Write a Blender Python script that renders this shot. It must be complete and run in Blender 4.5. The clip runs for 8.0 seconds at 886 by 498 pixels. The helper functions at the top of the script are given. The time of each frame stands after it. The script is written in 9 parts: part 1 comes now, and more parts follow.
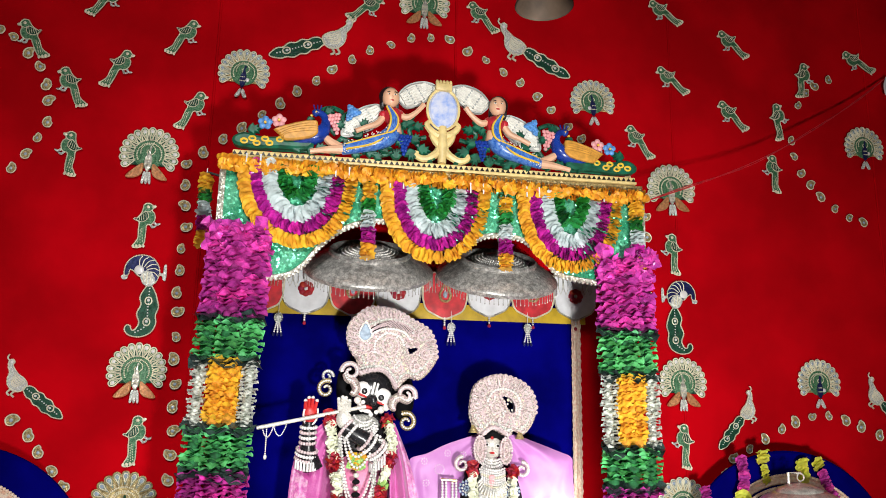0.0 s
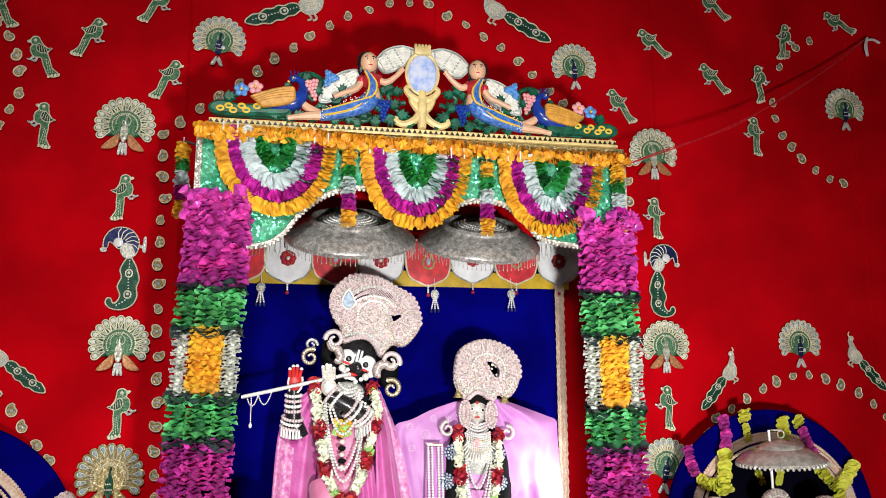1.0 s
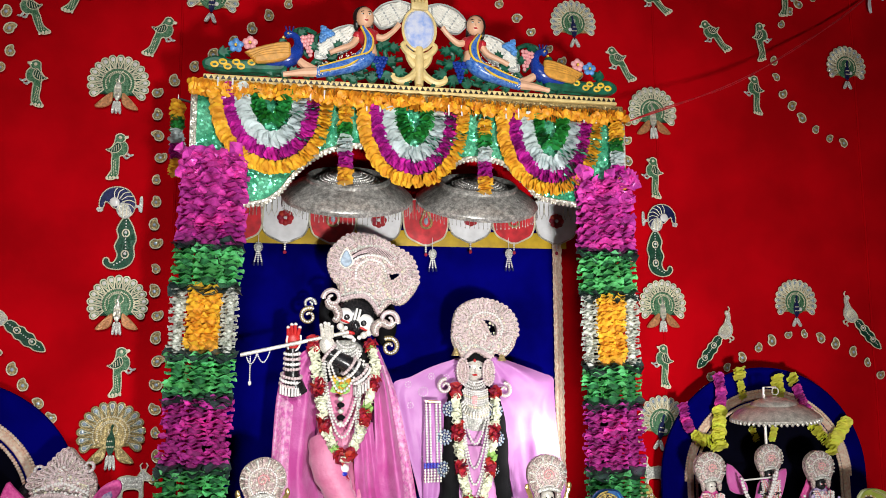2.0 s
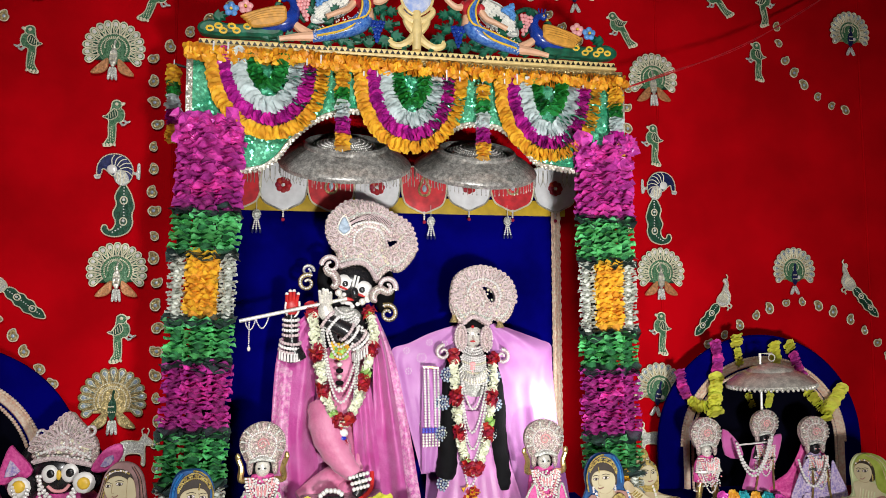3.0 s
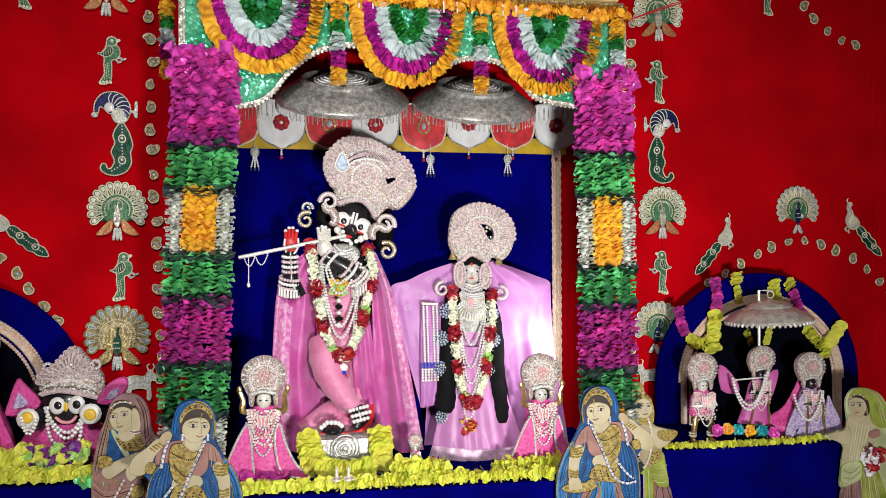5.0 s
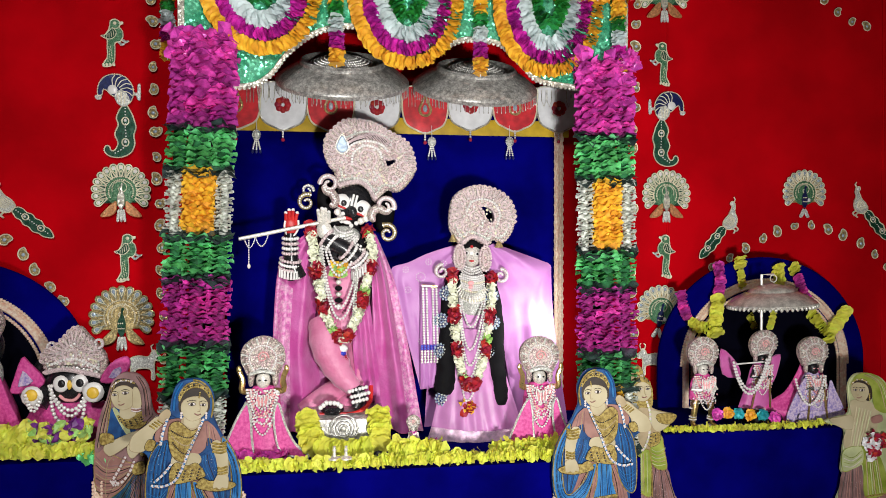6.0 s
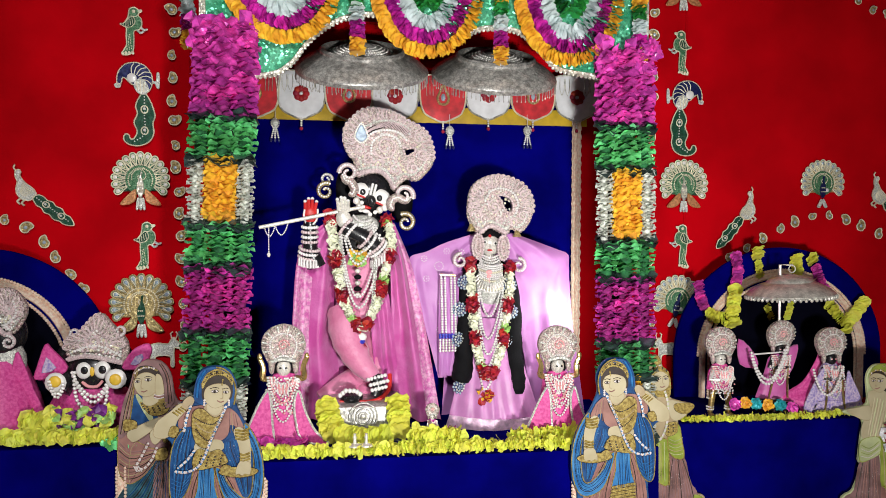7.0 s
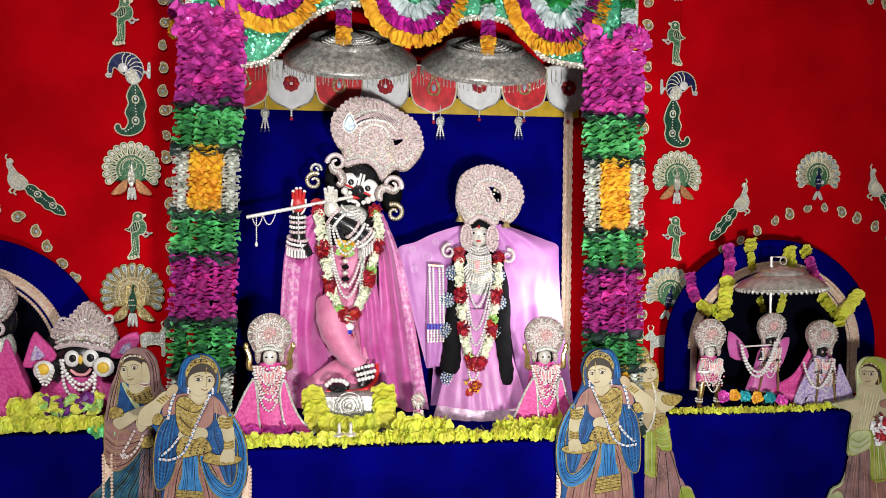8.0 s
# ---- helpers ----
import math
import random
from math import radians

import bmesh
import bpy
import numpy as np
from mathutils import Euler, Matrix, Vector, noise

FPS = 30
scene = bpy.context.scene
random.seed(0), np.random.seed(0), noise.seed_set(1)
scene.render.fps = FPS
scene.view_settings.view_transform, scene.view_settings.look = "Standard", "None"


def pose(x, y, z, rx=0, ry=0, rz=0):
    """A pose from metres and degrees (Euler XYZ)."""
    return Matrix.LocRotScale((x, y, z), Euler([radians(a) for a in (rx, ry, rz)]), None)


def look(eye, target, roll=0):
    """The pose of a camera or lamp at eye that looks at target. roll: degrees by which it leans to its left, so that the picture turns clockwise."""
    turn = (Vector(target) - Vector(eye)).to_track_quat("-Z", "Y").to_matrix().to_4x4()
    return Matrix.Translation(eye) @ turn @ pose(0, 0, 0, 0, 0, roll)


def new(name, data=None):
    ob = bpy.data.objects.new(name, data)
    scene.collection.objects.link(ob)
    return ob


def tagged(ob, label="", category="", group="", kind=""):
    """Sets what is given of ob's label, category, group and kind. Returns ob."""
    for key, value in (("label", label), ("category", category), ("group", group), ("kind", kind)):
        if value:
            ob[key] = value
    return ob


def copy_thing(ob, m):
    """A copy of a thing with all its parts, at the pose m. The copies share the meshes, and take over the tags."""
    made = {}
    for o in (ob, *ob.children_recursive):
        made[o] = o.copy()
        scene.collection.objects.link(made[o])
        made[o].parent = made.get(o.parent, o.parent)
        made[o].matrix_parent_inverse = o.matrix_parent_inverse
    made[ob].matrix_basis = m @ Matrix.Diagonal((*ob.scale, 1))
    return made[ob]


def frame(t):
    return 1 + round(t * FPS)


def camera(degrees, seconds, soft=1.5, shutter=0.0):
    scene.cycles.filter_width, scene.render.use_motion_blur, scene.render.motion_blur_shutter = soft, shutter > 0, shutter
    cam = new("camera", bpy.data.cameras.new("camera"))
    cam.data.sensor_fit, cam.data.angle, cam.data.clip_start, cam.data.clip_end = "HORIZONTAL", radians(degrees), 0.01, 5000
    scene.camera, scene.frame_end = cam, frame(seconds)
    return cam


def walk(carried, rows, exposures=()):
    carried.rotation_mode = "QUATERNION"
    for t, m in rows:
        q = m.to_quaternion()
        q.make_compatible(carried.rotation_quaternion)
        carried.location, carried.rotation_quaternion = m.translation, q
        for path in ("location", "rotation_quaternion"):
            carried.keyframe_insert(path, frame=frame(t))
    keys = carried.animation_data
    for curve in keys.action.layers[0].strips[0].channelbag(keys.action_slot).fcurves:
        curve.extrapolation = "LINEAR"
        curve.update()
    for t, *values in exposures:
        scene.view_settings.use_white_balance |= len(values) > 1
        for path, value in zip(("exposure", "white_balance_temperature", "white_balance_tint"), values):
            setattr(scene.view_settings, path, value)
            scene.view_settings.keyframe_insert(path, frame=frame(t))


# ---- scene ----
cam = camera(63.3, 8.0, 0.5)
PATH = [
    (0, (-0.501, -3.197, 1.817), (-0.189, -1.262, 2.214), 1.2),
    (0.5, (-0.488, -3.189, 1.801), (-0.138, -1.255, 2.171), 0.3),
    (1, (-0.475, -3.183, 1.785), (-0.124, -1.241, 2.11), 0.0),
    (1.5, (-0.474, -3.176, 1.768), (-0.117, -1.227, 2.041), -0.1),
    (3, (-0.455, -3.173, 1.723), (-0.099, -1.211, 1.879), -0.1),
    (3.5, (-0.448, -3.175, 1.708), (-0.089, -1.211, 1.818), -0.1),
    (4, (-0.442, -3.177, 1.697), (-0.085, -1.21, 1.765), -0.1),
    (4.5, (-0.437, -3.175, 1.68), (-0.089, -1.205, 1.719), -0.2),
    (6, (-0.331, -3.191, 1.64), (-0.041, -1.212, 1.62), -0.0),
    (6.5, (-0.349, -3.196, 1.643), (-0.073, -1.215, 1.605), 0.1),
    (7, (-0.388, -3.19, 1.645), (-0.117, -1.21, 1.592), 0.2),
    (7.5, (-0.356, -3.191, 1.632), (-0.095, -1.209, 1.569), 0.3),
    (8, (-0.287, -3.199, 1.627), (-0.041, -1.215, 1.558), 0.4),
]
walk(cam, [(t, look(eye, target, roll)) for t, eye, target, roll in PATH], [(0, 0.0), (1.5, -0.05), (3.0, -0.26), (4.5, -0.25), (6.0, -0.29), (8.0, -0.22)])

# ---- light ----
world = bpy.data.worlds.new("world")
scene.world = world
world.use_nodes = True
world.node_tree.nodes["Background"].inputs["Color"].default_value = (0.9, 0.93, 1.0, 1)
world.node_tree.nodes["Background"].inputs["Strength"].default_value = 0.004


def area_lamp(name, eye, target, watts, size, colour=(1, 1, 1), spread=180):
    lamp = bpy.data.lights.new(name, "AREA")
    lamp.energy, lamp.shape, lamp.size, lamp.color, lamp.spread = watts, "DISK", size, colour, radians(spread)
    ob = new(name, lamp)
    ob.matrix_world = look(eye, target)
    return ob


area_lamp("floodlight", (0.22, -3.5, 1.05), (0.75, 0, 1.74), 69, 0.26, (1.0, 0.98, 0.95), 112)
# added fill from high on the left; it stands for no known lamp
area_lamp("front_fill", (-0.7, -4.4, 3.3), (-0.95, 0.0, 1.75), 36, 0.7, (1.0, 0.98, 0.97), 84)
area_lamp("altar_lamp", (0.80, 0.16, 1.25), (0.60, 0.38, 1.2), 3.3, 0.06, (1.0, 0.98, 0.96))


# ---- mesh tools ----
class Geo:
    """Collects vertices and faces, with a material slot for each face."""

    def __init__(self):
        self.v, self.f, self.m = [], [], []

    def add(self, verts, faces, mi=0, m=None):
        k = len(self.v)
        if m is not None:
            verts = [m @ Vector(p) for p in verts]
        self.v.extend([tuple(p) for p in verts])
        self.f.extend([tuple(k + i for i in f) for f in faces])
        self.m.extend([mi] * len(faces))
        return self

    def ball(self, c, r, mi=0, m=None, n=10, k=6):
        r = (r, r, r) if isinstance(r, (int, float)) else r
        vs = [(0, 0, -1)]
        for j in range(1, k):
            a = math.pi * j / k - math.pi / 2
            vs += [(math.cos(a) * math.cos(2 * math.pi * i / n), math.cos(a) * math.sin(2 * math.pi * i / n), math.sin(a)) for i in range(n)]
        vs.append((0, 0, 1))
        fs = [(0, 1 + (i + 1) % n, 1 + i) for i in range(n)]
        for j in range(k - 2):
            fs += [(1 + j * n + i, 1 + j * n + (i + 1) % n, 1 + (j + 1) * n + (i + 1) % n, 1 + (j + 1) * n + i) for i in range(n)]
        top = len(vs) - 1
        fs += [(top, 1 + (k - 2) * n + i, 1 + (k - 2) * n + (i + 1) % n) for i in range(n)]
        t = Matrix.Translation(c) @ (m or Matrix()) @ Matrix.Diagonal((*r, 1))
        return self.add(vs, fs, mi, t)

    def tube(self, pts, r, mi=0, n=8, closed=False):
        pts = [Vector(p) for p in pts]
        q = len(pts)
        rs = r if isinstance(r, (list, tuple)) else [r] * q
        side = None
        vs = []
        for i, p in enumerate(pts):
            a = pts[(i - 1) % q] if closed or i else p
            b = pts[(i + 1) % q] if closed or i < q - 1 else p
            d = (b - a).normalized() if (b - a).length > 1e-9 else Vector((0, 0, 1))
            if side is None:
                side = d.cross(Vector((0, 1, 0.01)))
                if side.length < 0.05:
                    side = d.cross(Vector((1, 0, 0)))
            side = (side - d * side.dot(d)).normalized()
            up = d.cross(side)
            vs += [p + rs[i] * (math.cos(2 * math.pi * k / n) * side + math.sin(2 * math.pi * k / n) * up) for k in range(n)]
        fs = []
        for i in range(q if closed else q - 1):
            j = (i + 1) % q
            fs += [(i * n + k, i * n + (k + 1) % n, j * n + (k + 1) % n, j * n + k) for k in range(n)]
        if not closed:
            fs += [tuple(range(n))[::-1], tuple(range((q - 1) * n, q * n))]
        return self.add(vs, fs, mi)

    def lathe(self, profile, n=24, mi=0, m=None, wave=None):
        vs = []
        for r, z in profile:
            for k in range(n):
                a = 2 * math.pi * k / n
                s = 1 + (wave(a, r, z) if wave else 0)
                vs.append((r * s * math.cos(a), r * s * math.sin(a), z))
        fs = []
        for i in range(len(profile) - 1):
            fs += [(i * n + k, i * n + (k + 1) % n, (i + 1) * n + (k + 1) % n, (i + 1) * n + k) for k in range(n)]
        return self.add(vs, fs, mi, m)

    def plate(self, outline, d, mi=0, m=None, inset=0.0, back=True):
        """A flat piece cut to an outline in x and z, with its face towards -y and a chamfered rim."""
        area = sum(a[0] * b[1] - b[0] * a[1] for a, b in zip(outline, outline[1:] + outline[:1]))
        if area < 0:
            outline = outline[::-1]
        q = len(outline)
        vs = [(x, d / 2, z) for x, z in outline] + [(x, -d / 2 + min(inset, d * 0.7), z) for x, z in outline]
        fs = [(k, (k + 1) % q, q + (k + 1) % q, q + k) for k in range(q)]
        top = q
        if inset:
            ring = []
            for k in range(q):
                a, p, b = (Vector(outline[(k + e) % q]) for e in (-1, 0, 1))
                e, f = (p - a), (b - p)
                nrm = Vector((-(e.normalized() + f.normalized()).y, (e.normalized() + f.normalized()).x))
                nrm = nrm.normalized() if nrm.length > 1e-6 else Vector((0, 0))
                ring.append((p.x + nrm.x * inset, -d / 2, p.y + nrm.y * inset))
            vs += ring
            fs += [(q + k, q + (k + 1) % q, 2 * q + (k + 1) % q, 2 * q + k) for k in range(q)]
            top = 2 * q
        fs.append(tuple(range(top, top + q)))
        if back:
            fs.append(tuple(range(q))[::-1])
        return self.add(vs, fs, mi, m)

    def box(self, a, b, mi=0, m=None, bevel=0.004):
        x0, y0, z0 = a
        x1, y1, z1 = b
        c = Vector(((x0 + x1) / 2, (y0 + y1) / 2, (z0 + z1) / 2))
        h = Vector((x1 - x0, y1 - y0, z1 - z0)) / 2
        e = min(bevel, min(h) * 0.4)
        bm = bmesh.new()
        bmesh.ops.create_cube(bm, size=2.0, matrix=Matrix.Translation(c) @ Matrix.Diagonal((*h, 1)))
        bmesh.ops.bevel(bm, geom=list(bm.edges), offset=e, segments=2, affect="EDGES", profile=0.5)
        bm.verts.index_update()
        self.add([v.co.copy() for v in bm.verts], [tuple(v.index for v in f.verts) for f in bm.faces], mi, m)
        bm.free()
        return self

    def frill(self, c, axis, r, rng, mi=0, n=11, wav=0.22, waves=3, jag=1.0):
        """One crinkled cloth petal ring, square to the axis."""
        axis = Vector(axis).normalized()
        axis = (axis + Vector((rng.gauss(0, 0.13), rng.gauss(0, 0.13), rng.gauss(0, 0.13)))).normalized()
        s = axis.cross(Vector((0.3, 1, 0.2))).normalized()
        u = axis.cross(s)
        ph = rng.random() * 6.28
        vs = [Vector(c)]
        for ring, (fr, fw) in enumerate(((0.6, 0.4), (1.0, 1.0))):
            for k in range(n):
                a = 2 * math.pi * k / n + ph
                rr = r * fr * (1 + (jag * rng.uniform(-0.22, 0.16) if ring else 0))
                w = wav * r * fw * (math.sin(a * waves + ph) + jag * rng.uniform(-0.45, 0.45))
                vs.append(Vector(c) + rr * (math.cos(a) * s + math.sin(a) * u) + axis * w)
        fs = [(0, 1 + k, 1 + (k + 1) % n) for k in range(n)]
        fs += [(1 + k, 1 + n + k, 1 + n + (k + 1) % n, 1 + (k + 1) % n) for k in range(n)]
        return self.add(vs, fs, mi)

    def strand(self, pts, r, step, rng, mi=0, n=11, wav=0.22, face=0.0, waves=3, jag=1.0):
        """Crinkled petals threaded on a line; face: how far they open towards the front."""
        for p, d in spaced(pts, step):
            d = d + Vector((0, -face * rng.uniform(0.6, 1.4), 0))
            self.frill(p + Vector((rng.gauss(0, r * 0.05), rng.gauss(0, r * 0.05), rng.gauss(0, r * 0.05))), d, r * rng.uniform(0.88, 1.1), rng, mi, n, wav, waves, jag)
        return self

    def beads(self, pts, r, step, mi=0, n=6, k=4):
        for p, d in spaced(pts, step):
            self.ball(p, r, mi, n=n, k=k)
        return self

    def sheet(self, fn, nu, nv, mi=0, thick=0.0):
        """A surface from fn(u, v), u and v from 0 to 1, closed at its back when it has thickness."""
        vs = [Vector(fn(i / nu, j / nv)) for j in range(nv + 1) for i in range(nu + 1)]
        w = nu + 1
        fs = [(j * w + i, j * w + i + 1, (j + 1) * w + i + 1, (j + 1) * w + i) for j in range(nv) for i in range(nu)]
        self.add(vs, fs, mi)
        if thick:
            rim = [(i, 0) for i in range(nu + 1)] + [(nu, j) for j in range(1, nv + 1)] + [(i, nv) for i in range(nu - 1, -1, -1)] + [(0, j) for j in range(nv - 1, 0, -1)]
            a = [vs[j * w + i] for i, j in rim]
            b = [p + Vector((0, thick, 0)) for p in a]
            q = len(a)
            self.add(a + b, [(k, q + k, q + (k + 1) % q, (k + 1) % q) for k in range(q)], mi)
            self.add([p + Vector((0, thick, 0)) for p in vs], [f[::-1] for f in fs], mi)
        return self


def spaced(pts, step):
    """Points at even steps along a line, with the line's direction there."""
    pts = [Vector(p) for p in pts]
    out, carry = [], 0.0
    for a, b in zip(pts, pts[1:]):
        d, far = (b - a), (b - a).length
        if far < 1e-9:
            continue
        s = carry
        while s < far:
            out.append((a + d * (s / far), d / far))
            s += step
        carry = s - far
    return out


def spline(pts, per=6, closed=False):
    """A smooth line through the points (Catmull-Rom)."""
    pts = [Vector(p) for p in pts]
    q = len(pts)
    out = []
    for i in range(q if closed else q - 1):
        p0 = pts[(i - 1) % q] if closed or i else pts[0]
        p1, p2 = pts[i], pts[(i + 1) % q]
        p3 = pts[(i + 2) % q] if closed or i < q - 2 else pts[-1]
        for k in range(per):
            t = k / per
            out.append(0.5 * (2 * p1 + (p2 - p0) * t + (2 * p0 - 5 * p1 + 4 * p2 - p3) * t * t + (3 * p1 - p0 - 3 * p2 + p3) * t ** 3))
    if not closed:
        out.append(pts[-1])
    return out


def flat(pts, per=4):
    return [(p.x, p.y) for p in spline([(x, z, 0) for x, z in pts], per, True)]


def ellipse(rx, rz, n=20, cx=0.0, cz=0.0, turn=0.0):
    c, s = math.cos(radians(turn)), math.sin(radians(turn))
    return [(cx + rx * math.cos(a) * c - rz * math.sin(a) * s, cz + rx * math.cos(a) * s + rz * math.sin(a) * c) for a in [2 * math.pi * k / n for k in range(n)]]


def rim_line(outline, y):
    return [(x, y, z) for x, z in outline]


def curl(cx, cz, r, turns, y=0.0, start=0.0, hand=1, n=26, inner=0.15):
    """A flat spiral."""
    out = []
    for k in range(n + 1):
        t = k / n
        a = radians(start) + hand * 2 * math.pi * turns * t
        q = r * (1 - (1 - inner) * t)
        out.append((cx + q * math.cos(a), y, cz + q * math.sin(a)))
    return out


def mesh_of(g, mats, smooth=True):
    me = bpy.data.meshes.new("mesh")
    me.from_pydata(g.v, [], g.f)
    for m in mats if isinstance(mats, (list, tuple)) else [mats]:
        me.materials.append(m)
    me.polygons.foreach_set("material_index", g.m)
    if smooth:
        me.polygons.foreach_set("use_smooth", [True] * len(me.polygons))
        me.set_sharp_from_angle(angle=radians(40))
    me.update()
    return me


STUFF = {"magenta_strand", "yellow_strand", "yellow_sprig", "yellow_tuft", "upper_strand", "front", "studs", "fringe", "stone_work", "beaded_edge", "beaded_line", "beading", "rail_teeth", "bead_work", "beads", "dark_petals", "opening_beads", "drop_beads", "bead_loops", "filler", "lace_work"}


def part(name, g, mats, parent, label="", smooth=True):
    """One mesh object under a thing or under a part."""
    ob = new(name, mesh_of(g, mats, smooth))
    ob.parent = parent
    if label:
        tagged(ob, label)
    if name in STUFF:
        tagged(ob, kind="stuff")
    return ob


def thing(name, label, category, group="", kind="", at=None):
    ob = new(name)
    ob.empty_display_size = 0.05
    if at:
        ob.location = at
    return tagged(ob, label, category, group, kind)


def single(name, g, mats, label, category, group="", kind="", smooth=True):
    return tagged(new(name, mesh_of(g, mats, smooth)), label, category, group, kind)


# ---- materials ----
def surface(name, colour, rough=0.5, metal=0.0, vary=0.18, scale=18.0, bump=0.0, fine=140.0, island=0.0, sheen=0.0, coat=0.0, second=None, glints=0.0, glint_scale=260.0, gloss=0.5, lace=0.0, lace_scale=60.0, thin=0.0):
    """colour with blotches at one scale and grain at another; island: each piece a little different; glints: sequins."""
    m = bpy.data.materials.new(name)
    m.use_nodes = True
    nt = m.node_tree
    b = nt.nodes["Principled BSDF"]
    geo = nt.nodes.new("ShaderNodeTexCoord")
    big = nt.nodes.new("ShaderNodeTexNoise")
    big.inputs["Scale"].default_value, big.inputs["Detail"].default_value = scale, 5
    nt.links.new(geo.outputs["Object"], big.inputs["Vector"])
    ramp = nt.nodes.new("ShaderNodeValToRGB")
    c = Vector(colour)
    lo, hi = c * (1 - vary), c * (1 + vary)
    if second:
        lo, hi = c, Vector(second)
    ramp.color_ramp.elements[0].position, ramp.color_ramp.elements[1].position = 0.36, 0.64
    ramp.color_ramp.elements[0].color, ramp.color_ramp.elements[1].color = (*lo, 1), (*[min(1, k) for k in hi], 1)
    nt.links.new(big.outputs["Fac"], ramp.inputs["Fac"])
    out = ramp.outputs["Color"]
    if island:
        gi = nt.nodes.new("ShaderNodeNewGeometry")
        hsv = nt.nodes.new("ShaderNodeHueSaturation")
        mr = nt.nodes.new("ShaderNodeMapRange")
        mr.inputs["To Min"].default_value, mr.inputs["To Max"].default_value = 1 - island, 1 + island * 0.6
        hr = nt.nodes.new("ShaderNodeMapRange")
        hr.inputs["To Min"].default_value, hr.inputs["To Max"].default_value = 0.485, 0.515
        nt.links.new(gi.outputs["Random Per Island"], mr.inputs["Value"])
        nt.links.new(gi.outputs["Random Per Island"], hr.inputs["Value"])
        nt.links.new(mr.outputs["Result"], hsv.inputs["Value"])
        nt.links.new(hr.outputs["Result"], hsv.inputs["Hue"])
        nt.links.new(out, hsv.inputs["Color"])
        out = hsv.outputs["Color"]
    if lace:
        # embroidery: dark ground shows between the stitched cells
        cell = nt.nodes.new("ShaderNodeTexVoronoi")
        cell.feature = "DISTANCE_TO_EDGE"
        cell.inputs["Scale"].default_value = lace_scale
        bent = nt.nodes.new("ShaderNodeMixRGB")
        bent.inputs["Fac"].default_value = 0.03
        nt.links.new(geo.outputs["Object"], bent.inputs["Color1"])
        nt.links.new(big.outputs["Color"], bent.inputs["Color2"])
        nt.links.new(bent.outputs["Color"], cell.inputs["Vector"])
        edge = nt.nodes.new("ShaderNodeMapRange")
        edge.inputs["From Max"].default_value = 0.16
        edge.inputs["To Min"].default_value = 1 - lace
        nt.links.new(cell.outputs["Distance"], edge.inputs["Value"])
        dim = nt.nodes.new("ShaderNodeMixRGB")
        dim.blend_type = "MULTIPLY"
        dim.inputs["Fac"].default_value = 1
        nt.links.new(out, dim.inputs["Color1"])
        nt.links.new(edge.outputs["Result"], dim.inputs["Color2"])
        out = dim.outputs["Color"]
    nt.links.new(out, b.inputs["Base Color"])
    b.inputs["Roughness"].default_value, b.inputs["Metallic"].default_value = rough, metal
    b.inputs["Sheen Weight"].default_value, b.inputs["Coat Weight"].default_value = sheen, coat
    b.inputs["Specular IOR Level"].default_value = gloss
    grain = nt.nodes.new("ShaderNodeTexNoise")
    grain.inputs["Scale"].default_value, grain.inputs["Detail"].default_value = fine, 4
    nt.links.new(geo.outputs["Object"], grain.inputs["Vector"])
    rr = nt.nodes.new("ShaderNodeMapRange")
    rr.inputs["To Min"].default_value, rr.inputs["To Max"].default_value = max(0.03, rough - 0.12), min(1, rough + 0.12)
    nt.links.new(grain.outputs["Fac"], rr.inputs["Value"])
    nt.links.new(rr.outputs["Result"], b.inputs["Roughness"])
    height = grain.outputs["Fac"]
    if glints:
        vor = nt.nodes.new("ShaderNodeTexVoronoi")
        vor.inputs["Scale"].default_value = glint_scale
        nt.links.new(geo.outputs["Object"], vor.inputs["Vector"])
        # every sequin leans its own way
        sub = nt.nodes.new("ShaderNodeVectorMath")
        sub.operation = "SUBTRACT"
        sub.inputs[1].default_value = (0.5, 0.5, 0.5)
        nt.links.new(vor.outputs["Color"], sub.inputs[0])
        mul = nt.nodes.new("ShaderNodeVectorMath")
        mul.operation = "SCALE"
        mul.inputs["Scale"].default_value = glints
        nt.links.new(sub.outputs["Vector"], mul.inputs[0])
        gn = nt.nodes.new("ShaderNodeNewGeometry")
        plus = nt.nodes.new("ShaderNodeVectorMath")
        nt.links.new(gn.outputs["Normal"], plus.inputs[0])
        nt.links.new(mul.outputs["Vector"], plus.inputs[1])
        nrm = nt.nodes.new("ShaderNodeVectorMath")
        nrm.operation = "NORMALIZE"
        nt.links.new(plus.outputs["Vector"], nrm.inputs[0])
        nt.links.new(nrm.outputs["Vector"], b.inputs["Normal"])
    elif bump:
        bp = nt.nodes.new("ShaderNodeBump")
        bp.inputs["Strength"].default_value, bp.inputs["Distance"].default_value = bump, 0.004
        nt.links.new(height, bp.inputs["Height"])
        nt.links.new(bp.outputs["Normal"], b.inputs["Normal"])
    if thin:
        # thin cloth and foil let some light through
        tl = nt.nodes.new("ShaderNodeBsdfTranslucent")
        mx = nt.nodes.new("ShaderNodeMixShader")
        mx.inputs["Fac"].default_value = thin
        nt.links.new(out, tl.inputs["Color"])
        nt.links.new(b.outputs["BSDF"], mx.inputs[1])
        nt.links.new(tl.outputs["BSDF"], mx.inputs[2])
        nt.links.new(mx.outputs["Shader"], nt.nodes["Material Output"].inputs["Surface"])
    return m


